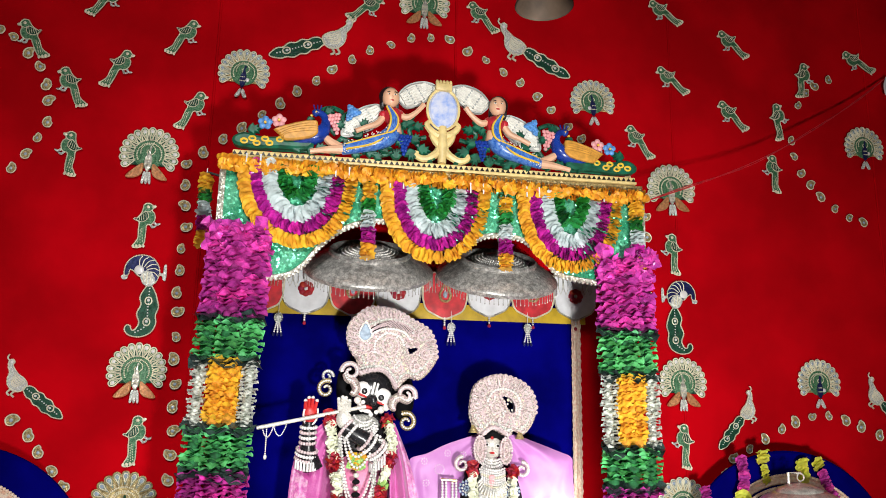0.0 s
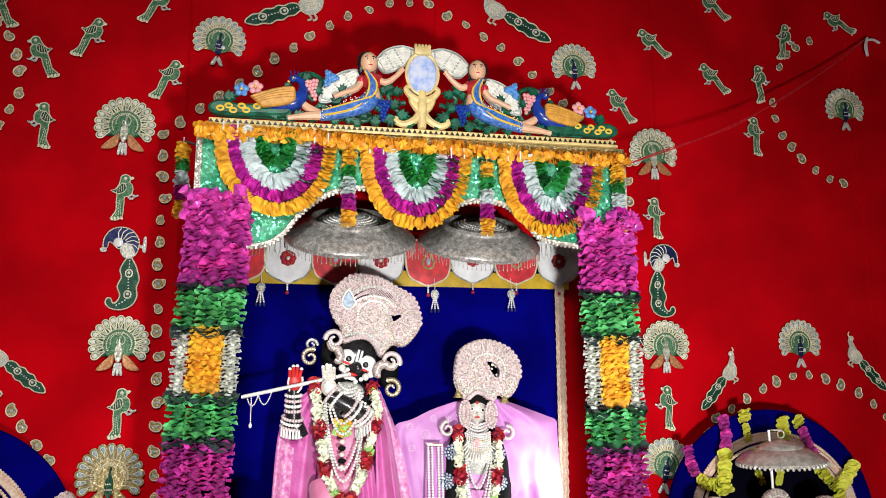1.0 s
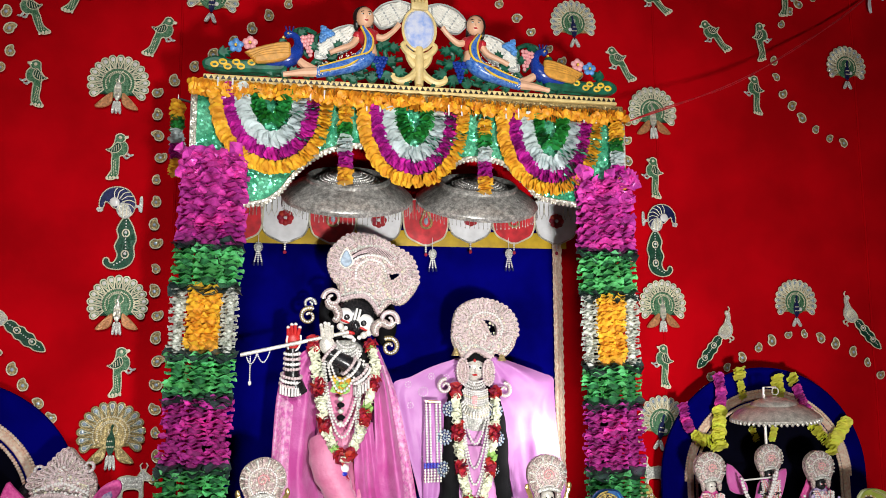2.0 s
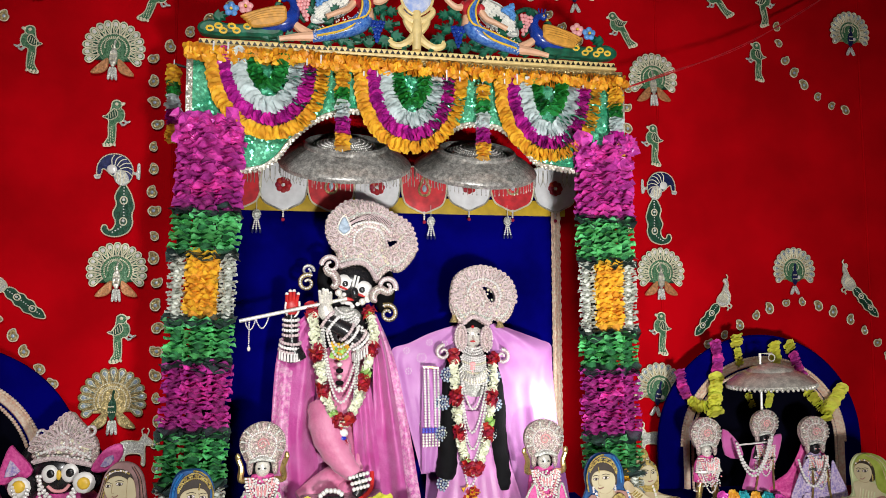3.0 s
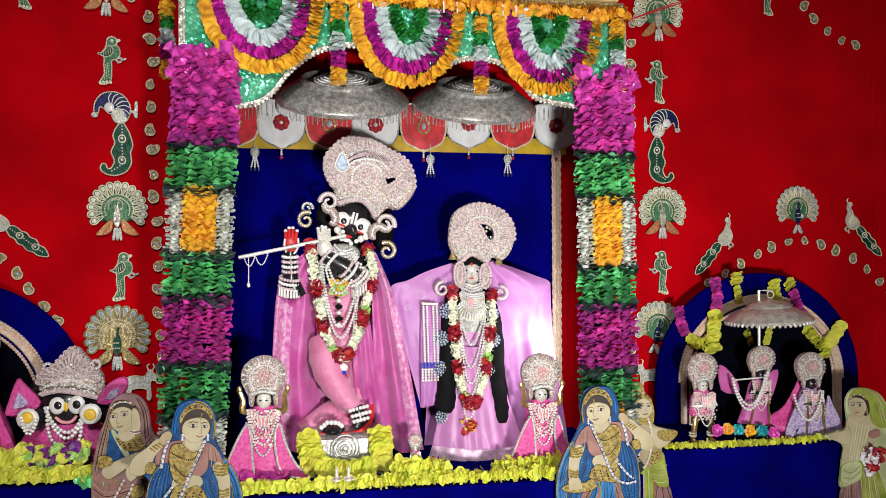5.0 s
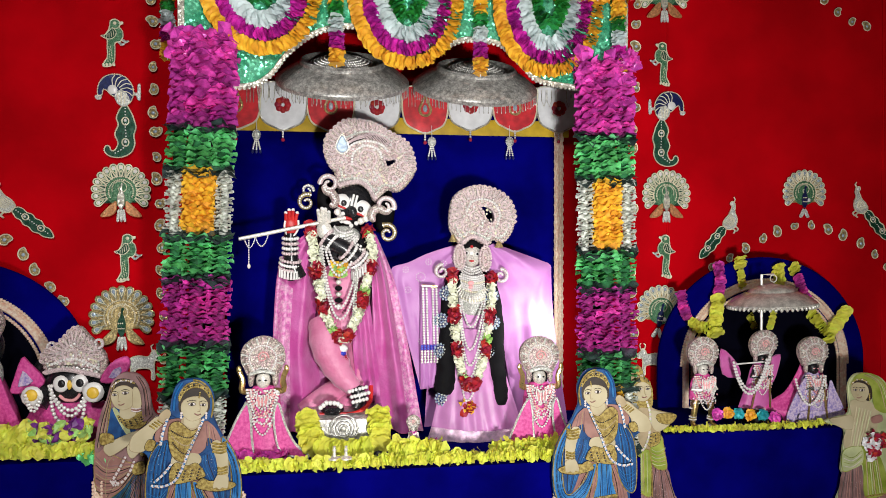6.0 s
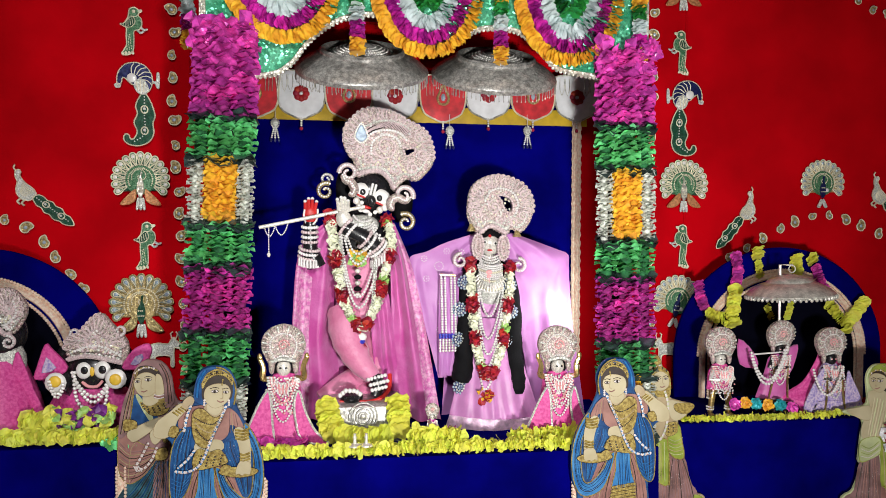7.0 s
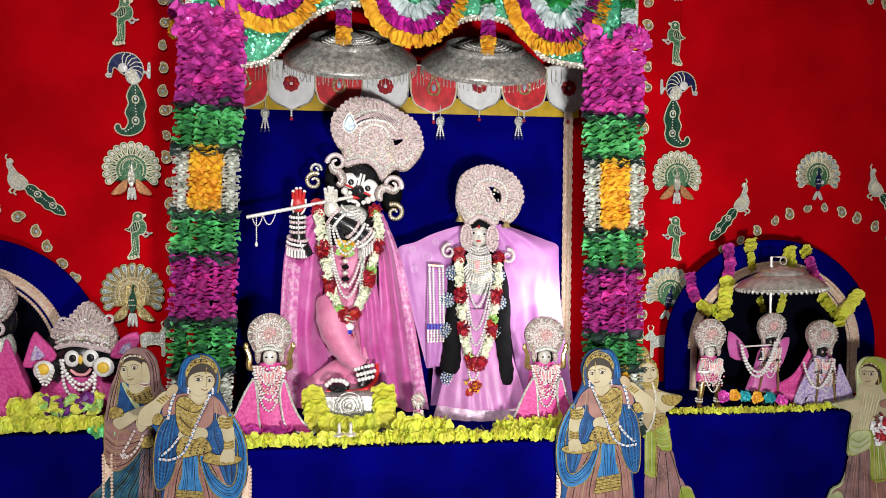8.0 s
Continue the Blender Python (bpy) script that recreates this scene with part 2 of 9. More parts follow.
RED_CLOTH = surface("red_velvet", (0.46, 0.0008, 0.005), 0.9, vary=0.18, scale=2.2, bump=0.25, fine=500, gloss=0.02)
BLUE_CLOTH = surface("blue_velvet", (0.0007, 0.0006, 0.105), 0.9, vary=0.35, scale=3, bump=0.3, fine=420, gloss=0.01)
GOLD_CORD = surface("gold_cord", (0.76, 0.71, 0.53), 0.36, 0.2, bump=0.4, fine=900)
GOLD_SEQ = surface("gold_sequins", (0.58, 0.45, 0.20), 0.32, 0.5, vary=0.35, scale=90, glints=0.9, glint_scale=330, lace=0.5, lace_scale=130)
GREEN_SEQ = surface("green_sequins", (0.014, 0.13, 0.05), 0.36, 0.15, second=(0.16, 0.34, 0.18), scale=110, glints=0.8, glint_scale=380, lace=0.5, lace_scale=130)
DARKGREEN_SEQ = surface("dark_green_sequins", (0.004, 0.06, 0.03), 0.4, 0.25, vary=0.4, scale=110, glints=0.7, glint_scale=380)
SILVER_SEQ = surface("silver_sequins", (0.74, 0.75, 0.69), 0.32, 0.22, vary=0.3, scale=120, glints=0.8, glint_scale=360, lace=0.45, lace_scale=120)
NAVY_SEQ = surface("navy_sequins", (0.01, 0.015, 0.09), 0.35, 0.3, vary=0.3, scale=80, glints=0.6)
ORANGE_SEQ = surface("copper_sequins", (0.50, 0.22, 0.09), 0.38, 0.3, vary=0.3, scale=80, glints=0.6)
PEARL = surface("pearl", (0.78, 0.76, 0.74), 0.22, 0.05, vary=0.08, coat=0.4)
CRYSTAL = surface("pale_blue_stone", (0.45, 0.56, 0.68), 0.12, 0.3, vary=0.25, scale=60, coat=0.6)
DULL_SEQ = surface("grey_green_sequins", (0.20, 0.26, 0.23), 0.34, 0.25, vary=0.4, scale=110, glints=0.8, glint_scale=380)
E_ORANGE = surface("orange_cloth_petals", (0.96, 0.52, 0.045), 0.45, vary=0.14, scale=30, island=0.15, thin=0.22)
E_DEEP = surface("deep_orange_petals", (1.0, 0.47, 0.035), 0.45, vary=0.12, scale=30, island=0.14, thin=0.25)
E_LEAF = surface("dark_green_petals", (0.025, 0.26, 0.045), 0.3, 0.1, vary=0.4, scale=30, island=0.5)
E_PLUM = surface("plum_foil_petals", (0.56, 0.025, 0.37), 0.26, 0.1, vary=0.35, scale=30, island=0.5, thin=0.12)
E_MAGENTA = surface("magenta_foil_petals", (0.80, 0.085, 0.53), 0.24, 0.08, vary=0.3, scale=30, island=0.4, thin=0.22)
E_GREEN = surface("green_foil_petals", (0.20, 0.78, 0.28), 0.22, 0.1, vary=0.35, scale=26, island=0.45, thin=0.2)
E_DARK = surface("dark_foil_petals", (0.05, 0.08, 0.075), 0.3, 0.4, vary=0.4, scale=30, island=0.5)
E_WHITE = surface("pale_blue_white_petals", (0.68, 0.78, 0.78), 0.45, vary=0.1, scale=30, island=0.15, thin=0.15)
E_YELLOW = surface("yellow_green_petals", (0.90, 0.93, 0.14), 0.55, vary=0.1, scale=30, island=0.12, thin=0.3)
E_RED = surface("dark_red_petals", (0.36, 0.006, 0.02), 0.6, vary=0.25, scale=40, island=0.3)
E_CREAM = surface("cream_petals", (0.78, 0.80, 0.62), 0.55, vary=0.12, scale=40, island=0.15)
GREEN_SHIMMER = surface("sea_green_sequin_cloth", (0.03, 0.34, 0.17), 0.28, 0.35, second=(0.14, 0.56, 0.34), scale=9, glints=1.0, glint_scale=95)
SILVER_BRAID = surface("silver_braid", (0.60, 0.58, 0.50), 0.35, 0.5, vary=0.4, scale=60, glints=0.7, glint_scale=160)
SILVER = surface("chased_silver", (0.52, 0.51, 0.48), 0.32, 0.5, vary=0.35, scale=40, bump=0.7, fine=55, lace=0.4, lace_scale=60)
BRASS = surface("brass", (0.62, 0.45, 0.18), 0.3, 0.85, vary=0.2, bump=0.2)
WHITE_CLOTH = surface("white_satin", (0.74, 0.75, 0.77), 0.45, vary=0.10, scale=14, bump=0.2, fine=60)
RED_SATIN = surface("red_satin", (0.56, 0.02, 0.03), 0.4, vary=0.25, scale=20, bump=0.2, fine=60)
YELLOW_CLOTH = surface("yellow_cloth", (0.50, 0.33, 0.012), 0.6, vary=0.15)
PINK_BRAID = surface("peach_braid", (0.72, 0.45, 0.33), 0.45, 0.1, second=(0.82, 0.70, 0.55), scale=70, bump=0.6, fine=260)
PLASTER = surface("hall_plaster", (0.42, 0.40, 0.37), 0.8, vary=0.06, scale=3, bump=0.2)
STONE = surface("floor_marble", (0.55, 0.53, 0.50), 0.3, vary=0.12, scale=3)
ROOF_DARK = surface("dark_wood", (0.02, 0.016, 0.014), 0.6, vary=0.3)
GOLD_PAINT = surface("cream_gold_paint", (0.72, 0.56, 0.24), 0.42, vary=0.16, scale=25, bump=0.15)
E_PALEGREEN = surface("pale_green_petals", (0.35, 0.60, 0.16), 0.5, vary=0.2, scale=40, island=0.2)
PURPLE_PETALS = surface("purple_petals", (0.16, 0.02, 0.22), 0.5, vary=0.3, scale=40, island=0.3)


# ---- the hall ----
def slab(name, a, b, material, label, category):
    return single(name, Geo().box(a, b, bevel=0.01), material, label, category, kind="structure", smooth=False)


slab("floor", (-6, -7, -0.1), (6, 1.2, 0.0), STONE, "pale polished marble hall floor", "floor")
slab("ceiling", (-6, -7, 5.4), (6, 1.2, 5.5), PLASTER, "plain plastered hall ceiling", "ceiling")
slab("wall_west", (-6.1, -7, 0), (-6, 1.2, 5.4), PLASTER, "plain plastered side wall of the hall", "wall")
slab("wall_east", (6, -7, 0), (6.1, 1.2, 5.4), PLASTER, "plain plastered side wall of the hall", "wall")
slab("wall_south", (-6, -7.1, 0), (6, -7, 5.4), PLASTER, "plain plastered wall behind the viewer", "wall")
slab("wall_north", (-6, 0.95, 0), (6, 1.05, 5.4), PLASTER, "plastered wall behind the red cloth", "wall")

# red cloth hung in seamed widths
cloth = thing("cloth_backdrop", "deep red velvet cloth wall in sewn vertical widths", "backdrop", kind="structure")
SEAMS = [-5.4, -4.0, -2.58, -1.19, 0.19, 1.57, 2.96, 4.4, 5.8]
for n, (x0, x1) in enumerate(zip(SEAMS, SEAMS[1:])):
    def width(u, v, x0=x0, x1=x1, n=n):
        x, z = x0 + (x1 - x0) * u, 5.3 * v
        puff = 0.005 * (1 - (2 * u - 1) ** 8)
        sag = 0.006 * noise.noise((x * 0.9, z * 0.5, 3.1)) + 0.004 * noise.noise((x * 2.4, z * 1.5, 7.0))
        return (x, 0.768 - puff + sag, z)
    part("cloth_width", Geo().sheet(width, 30, 40, 0, 0.004), RED_CLOTH, cloth)
seam_line = Geo()
for x in SEAMS[1:-1]:
    seam_line.tube([(x + 0.004 * noise.noise((x, z * 0.12, 0)), 0.762, z * 0.12) for z in range(0, 44)], 0.007, n=8)
part("seam", seam_line, RED_CLOTH, cloth)


NAVY_CLOTH = surface("black_cloth", (0.0016, 0.0016, 0.006), 0.9, vary=0.4, scale=4, gloss=0.03)


# ---- altar platforms ----
def draped(name, x0, x1, y0, y1, top, label, round_low=0.0):
    """A table under a velvet cloth that falls to the floor in soft folds."""
    ob = thing(name, label, "platform", "altar platforms")
    def front(u, v):
        x = x0 + (x1 - x0) * u
        fold = 0.012 * noise.noise((x * 5, 0, v * 1.2)) * v
        return (x, y0 - fold - 0.02 * v, top - (top - 0.02) * v)
    g = Geo()
    if round_low:
        r = round_low
        pts = [(x0, top)] + [(x1, top)]
        low = 0.26
        pts += [(x1 - r + r * math.cos(a), low + r + r * math.sin(a)) for a in [-radians(9 * k) for k in range(11)]]
        pts += [(x0 + r - r * math.sin(a), low + r - r * math.cos(a)) for a in [radians(9 * k) for k in range(11)]]
        g.plate(pts, 0.03, m=Matrix.Translation((0, y0 + 0.015, 0)), inset=0.008)
    else:
        g.sheet(front, 60, 16, 0, 0.004)
    part("front_cloth", g, BLUE_CLOTH, ob)
    def cover(u, v):
        x, y = x0 + (x1 - x0) * u, y0 + (y1 - y0) * v
        return (x, y, top + 0.003 * noise.noise((x * 6, y * 6, 0)))
    part("top_cloth", Geo().sheet(cover, 40, 16), BLUE_CLOTH, ob)
    inner = 0.12 if round_low else 0.02
    part("table", Geo().box((x0 + inner, y0 + 0.03 + inner, 0), (x1 - inner, y1, top - 0.01)), ROOF_DARK, ob)
    return ob


draped("altar_platform", -0.985, 0.985, -0.2, 0.7, 0.69, "low altar platform draped in royal blue velvet")
draped("side_platform", -3.2, -1.2, 0.0, 0.7, 0.72, "side altar platform draped in royal blue velvet")
draped("side_platform", 1.19, 2.14, 0.0, 0.7, 0.735, "side altar platform with rounded blue velvet apron", 0.2)


def braid_strip(x, y, z0, z1):
    ob = thing("braid_strip", "upright strip of peach braid sewn on blue velvet", "braid", "braid strips on the platforms")
    part("band", Geo().box((x - 0.016, y - 0.008, z0), (x + 0.016, y, z1), bevel=0.003), PINK_BRAID, ob)
    for e in (-0.017, 0.017):
        part("beading", Geo().beads([(x + e, y - 0.008, z0 + 0.01), (x + e, y - 0.008, z1 - 0.01)], 0.008, 0.015, n=6, k=4), PINK_BRAID, ob)


for x, y, z1 in ((-0.72, -0.228, 0.64), (0.60, -0.228, 0.64), (-1.32, -0.03, 0.66)):
    braid_strip(x, y, 0.03, z1)


def arch_backdrop(cx, cz, rx, rz, y, tx, tz, label):
    ob = thing("arch_backdrop", label, "backdrop panel", "arched side backdrops")
    low = 0.70
    pts = [(cx + rx * math.cos(a), cz + rz * math.sin(a)) for a in [math.pi * k / 40 for k in range(41)]]
    pts = pts + [(cx - rx, low), (cx + rx, low)]
    part("panel", Geo().plate(pts, 0.03, m=Matrix.Translation((0, y, 0)), inset=0.012), BLUE_CLOTH, ob)
    inside = [(cx + (tx - 0.03) * math.cos(a), cz + (tz - 0.03) * math.sin(a)) for a in [math.pi * k / 40 for k in range(41)]]
    part("inner_panel", Geo().plate(inside + [(cx - tx + 0.03, low), (cx + tx - 0.03, low)], 0.006, m=Matrix.Translation((0, y - 0.019, 0))), NAVY_CLOTH, ob)
    for side, r in ((0, 0.0), (1, -0.034)):
        g = Geo()
        line = [(cx + (tx + r) * math.cos(a), y - 0.028 - 0.004 * side, cz + (tz + r) * math.sin(a)) for a in [math.pi * k / 90 for k in range(91)]]
        line = [(line[0][0], line[0][1], low)] + line + [(line[-1][0], line[-1][1], low)]
        if side:
            g.beads(line, 0.009, 0.015, n=7, k=4)
        else:
            g.tube(line, 0.019, n=6)
        part("braid", g, PINK_BRAID, ob)
    g = Geo()
    line = [(cx + (tx + 0.026) * math.cos(a), y - 0.03, cz + (tz + 0.026) * math.sin(a)) for a in [math.pi * k / 90 for k in range(91)]]
    g.beads(line, 0.009, 0.015, n=7, k=4)
    part("scallop_edging", g, PINK_BRAID, ob)
    return ob


arch_backdrop(2.02, 0.96, 0.620, 0.594, 0.52, 0.472, 0.444, "round-topped royal blue velvet backdrop with peach braid arch")
arch_backdrop(-2.11, 0.95, 0.61, 0.60, 0.50, 0.43, 0.44, "round-topped royal blue velvet backdrop with peach braid arch")


# ---- sequin work sewn on the red cloth ----
WALL = 0.742


def stuck(x, z, turn=0.0, size=1.0, flip=False, lift=0.0):
    """The pose of a flat piece on the cloth; turn is clockwise in degrees as one looks at it."""
    return Matrix.Translation((x, WALL - lift, z)) @ Matrix.Rotation(radians(turn), 4, "Y") @ Matrix.Diagonal((-size if flip else size, 1, size, 1))


def place(proto, items, label="", group=""):
    """Moves the model to the first place and copies it to the others."""
    first = None
    for it in items:
        m = stuck(*it)
        if first is None:
            first = m
            continue
        copy_thing(proto, m)
    proto.matrix_basis = first


def fan_peacock(kind):
    """A round peacock with a fanned tail of eyed feathers; about 0.32 m across."""
    labels = {"blue": "round peacock applique with pale blue stones and gold sequins", "copper": "round peacock applique with mint stones and copper wings",
              "gold": "round peacock applique with gold sequins and pearl eyes"}
    ob = thing("peacock_applique", labels[kind], "applique", "peacock roundels on the cloth")
    rim, field, eye = {"blue": (GOLD_CORD, GREEN_SEQ, CRYSTAL), "copper": (GOLD_CORD, GREEN_SEQ, PEARL), "gold": (GOLD_SEQ, GOLD_SEQ, CRYSTAL)}[kind]
    span, count, r = 236, 15, 0.128
    fan = [(0.0, -0.06)] + [(0.135 * math.sin(radians(a)), 0.135 * math.cos(radians(a))) for a in range(-118, 119, 8)]
    part("fan", Geo().plate(fan, 0.006, inset=0.003), DARKGREEN_SEQ if kind == "copper" else GOLD_SEQ, ob)
    for k in range(count):
        feather = Geo()
        a = radians(-span / 2 + span * k / (count - 1))
        cx, cz = r * math.sin(a), r * math.cos(a)
        ca, sa = math.cos(a), math.sin(a)
        drop = [(u * ca + (r + w) * sa, -u * sa + (r + w) * ca) for u, w in flat([(0, -0.050), (0.010, -0.024), (0.0175, 0.0), (0.012, 0.016), (0.0, 0.021), (-0.012, 0.016), (-0.0175, 0.0), (-0.010, -0.024)], 3)]
        feather.plate(drop, 0.007, 1, Matrix.Translation((0, -0.003, 0)), 0.002)
        feather.tube(rim_line(drop, -0.007), 0.0036, 0, 5, closed=True)
        feather.tube(rim_line([(cx + (x - cx) * 0.55, cz + (z - cz) * 0.55) for x, z in drop], -0.0075), 0.0022, 2, 4, closed=True)
        quill = part("feather", feather, [rim, {"blue": DULL_SEQ, "copper": GREEN_SEQ, "gold": DULL_SEQ}[kind], GOLD_CORD], ob)
        part("eye_stone", Geo().ball((cx, -0.006, cz), (0.0105, 0.005, 0.0105), n=10, k=5), eye, quill)
    g = Geo()
    g.plate(ellipse(0.078, 0.078, 30), 0.008, 0, Matrix.Translation((0, -0.004, 0)), 0.003)
    part("inner_field", g, field, ob)
    rings = Geo()
    for q in (0.08, 0.062):
        rings.beads([(q * math.sin(radians(a)), -0.009, q * math.cos(radians(a))) for a in range(-120, 121, 6)], 0.0042, 0.0095)
    for k in range(22):
        a = radians(-116 + 232 * k / 21)
        rings.beads([(0.084 * math.sin(a), -0.008, 0.084 * math.cos(a)), (0.108 * math.sin(a), -0.008, 0.108 * math.cos(a))], 0.0026, 0.0062, 0, 5, 4)
    rings.beads([(p[0], -0.011, p[2]) for p in curl(0.0, 0.018, 0.046, 1.2, 0, 200, -1)], 0.0036, 0.008)
    part("beading", rings, GOLD_CORD, ob)
    body = Geo()
    body.plate(flat([(0.0, 0.045), (0.012, 0.05), (0.018, 0.038), (0.01, 0.02), (0.028, -0.02), (0.03, -0.06), (0.012, -0.10), (-0.012, -0.10), (-0.03, -0.06), (-0.026, -0.02), (-0.006, 0.01)]), 0.01, 0,
               Matrix.Translation((0, -0.011, 0)) @ Matrix.Diagonal((0.62, 1, 0.9, 1)), 0.003)
    body.tube([(0.008, -0.013, 0.05), (0.02, -0.013, 0.066)], 0.003, 1, 5)
    body.beads([(-0.012, -0.018, -0.03), (0.014, -0.018, -0.03)], 0.004, 0.009, 1)
    body.beads([(-0.014, -0.018, -0.055), (0.014, -0.018, -0.055)], 0.004, 0.009, 1)
    part("body", body, [NAVY_SEQ if kind == "blue" else SILVER_BRAID if kind == "copper" else DARKGREEN_SEQ, GOLD_CORD], ob)
    wings = Geo()
    if kind == "blue":
        for s in (-1, 1):
            part("foot", Geo().plate(flat([(s * 0.01, -0.10), (s * 0.035, -0.15), (s * 0.015, -0.155), (0, -0.12)]), 0.007, 0, Matrix.Translation((0, -0.008, 0)), 0.003), SILVER_SEQ, ob)
        part("breast_stone", Geo().ball((0.026, -0.014, -0.045), (0.012, 0.005, 0.013), n=12, k=5), PEARL, ob)
    else:
        for s in (-1, 1):
            wings = Geo()
            wings.plate(flat([(s * 0.024, -0.05), (s * 0.06, -0.075), (s * 0.105, -0.13), (s * 0.06, -0.132), (s * 0.025, -0.105)]), 0.008, 0, Matrix.Translation((0, -0.009, 0)), 0.003)
            part("wing", wings, ORANGE_SEQ if kind == "copper" else GOLD_SEQ, ob)
        wings = Geo()
        for k in (-0.012, 0.0, 0.012):
            wings.plate(flat([(k - 0.006, -0.10), (k + 0.006, -0.10), (k * 1.5 + 0.006, -0.155), (k * 1.5 - 0.006, -0.155)]), 0.007, 1, Matrix.Translation((0, -0.008, 0)), 0.002)
        part("tail_tip", wings, [SILVER_SEQ, SILVER_SEQ], ob)
    return ob


place(fan_peacock("blue"), [(-1.03, 3.58, 4, 0.95), (1.04, 3.59, -4, 0.95, True), (2.88, 3.44, 0, 0.93), (2.42, 1.93, 0, 0.93), (1.52, 1.24, 10, 1.0)])
place(fan_peacock("copper"), [(-1.49, 3.06, 2, 1.03), (-0.01, 4.13, 0, 1.03), (1.53, 3.07, -2, 1.03, True), (-1.44, 1.9, 0, 0.98), (1.55, 1.91, 0, 0.98, True)])
place(fan_peacock("gold"), [(-1.44, 1.25, 0, 1.08)])


def parrot():
    """A small parrot with a curved tail, 0.2 m long; it looks to the left and its tail falls to the right."""
    ob = thing("parrot_applique", "small green sequin parrot applique edged in gold cord", "applique", "parrots on the cloth")
    body = flat([(-0.060, 0.062), (-0.046, 0.088), (-0.020, 0.090), (-0.006, 0.070), (0.012, 0.048), (0.042, 0.028), (0.036, 0.006), (0.052, -0.028), (0.070, -0.072), (0.108, -0.104), (0.084, -0.122), (0.052, -0.112), (0.022, -0.055), (0.006, -0.022), (-0.022, -0.024), (-0.044, -0.004), (-0.052, 0.024), (-0.046, 0.044)])
    part("body", Geo().plate(body, 0.008, inset=0.004), GREEN_SEQ, ob)
    cord = Geo().tube(rim_line(body, -0.004), 0.0024, n=5, closed=True)
    cord.beads(rim_line(body + body[:1], -0.0055), 0.0036, 0.0074, n=5, k=4)
    wing = flat([(-0.012, 0.052), (0.03, 0.034), (0.055, 0.036), (0.026, 0.006), (-0.008, 0.008), (-0.022, 0.03)])
    cord.beads(rim_line(wing + wing[:1], -0.008), 0.0032, 0.0066, n=5, k=4)
    for k in range(4):
        cord.tube([(-0.012 + 0.012 * k, -0.008, 0.044 - 0.004 * k), (-0.004 + 0.013 * k, -0.009, 0.012)], 0.0018, n=4)
    cord.beads([(-0.052, -0.006, 0.052), (-0.035, -0.007, 0.042), (-0.008, -0.006, 0.052)], 0.003, 0.0062, n=5, k=4)
    for k in range(3):
        cord.beads([(0.034 + 0.009 * k, -0.006, -0.03), (0.046 + 0.011 * k, -0.006, -0.07), (0.056 + 0.012 * k, -0.006, -0.104)], 0.0027, 0.008, n=5, k=4)
    for k in range(4):
        cord.ball((0.058 + 0.016 * k, -0.004, -0.120 + 0.005 * k), (0.0075, 0.004, 0.011), n=6, k=4)
    part("cord_edge", cord, GOLD_CORD, ob)
    part("wing", Geo().plate(wing, 0.005, m=Matrix.Translation((0, -0.005, 0)), inset=0.002), DARKGREEN_SEQ, ob)
    feet = Geo()
    for a, b in (((-0.032, -0.02), (-0.052, -0.052)), ((-0.012, -0.024), (-0.024, -0.058))):
        feet.tube([(a[0], -0.003, a[1]), (a[0] * 0.5 + b[0] * 0.5, -0.003, a[1] * 0.5 + b[1] * 0.5)], 0.0065, n=6)
        feet.ball((a[0] * 0.45 + b[0] * 0.55 - 0.006, -0.003, a[1] * 0.45 + b[1] * 0.55), (0.014, 0.005, 0.006), n=8, k=5)
    part("feet", feet, SILVER_SEQ, ob)
    eye = Geo().ball((-0.034, -0.008, 0.07), (0.009, 0.004, 0.009), n=8, k=5).ball((-0.063, -0.005, 0.06), (0.012, 0.004, 0.009), n=8, k=5)
    part("eye_and_beak", eye, GOLD_CORD, ob)
    return ob


PARROTS = [
    (-2.17, 3.69, 0), (-1.94, 3.43, 4), (-1.90, 3.06, 28), (-1.69, 3.56, 4, 1, True), (-1.36, 3.78, 0, 1, True), (-1.28, 3.35, 4, 1, True), (-1.47, 2.69, 24, 1, True),
    (-1.41, 1.58, 26, 1, True), (-1.79, 3.96, -6, 1, True), (-0.34, 4.07, -20, 1, True), (0.33, 4.09, -10), (1.52, 4.25, -24), (1.98, 4.08, -16),
    (1.55, 3.79, -18), (1.95, 3.59, -12), (1.32, 3.37, -4), (2.49, 3.89, 20, 1, True), (2.88, 4.04, -30), (2.29, 3.59, 34, 1, True),
    (2.22, 3.24, 28), (1.52, 2.69, 28), (1.54, 1.58, 30),
]
place(parrot(), [(p[0], p[1], -p[2], *p[3:]) if len(p) > 4 else p for p in PARROTS])


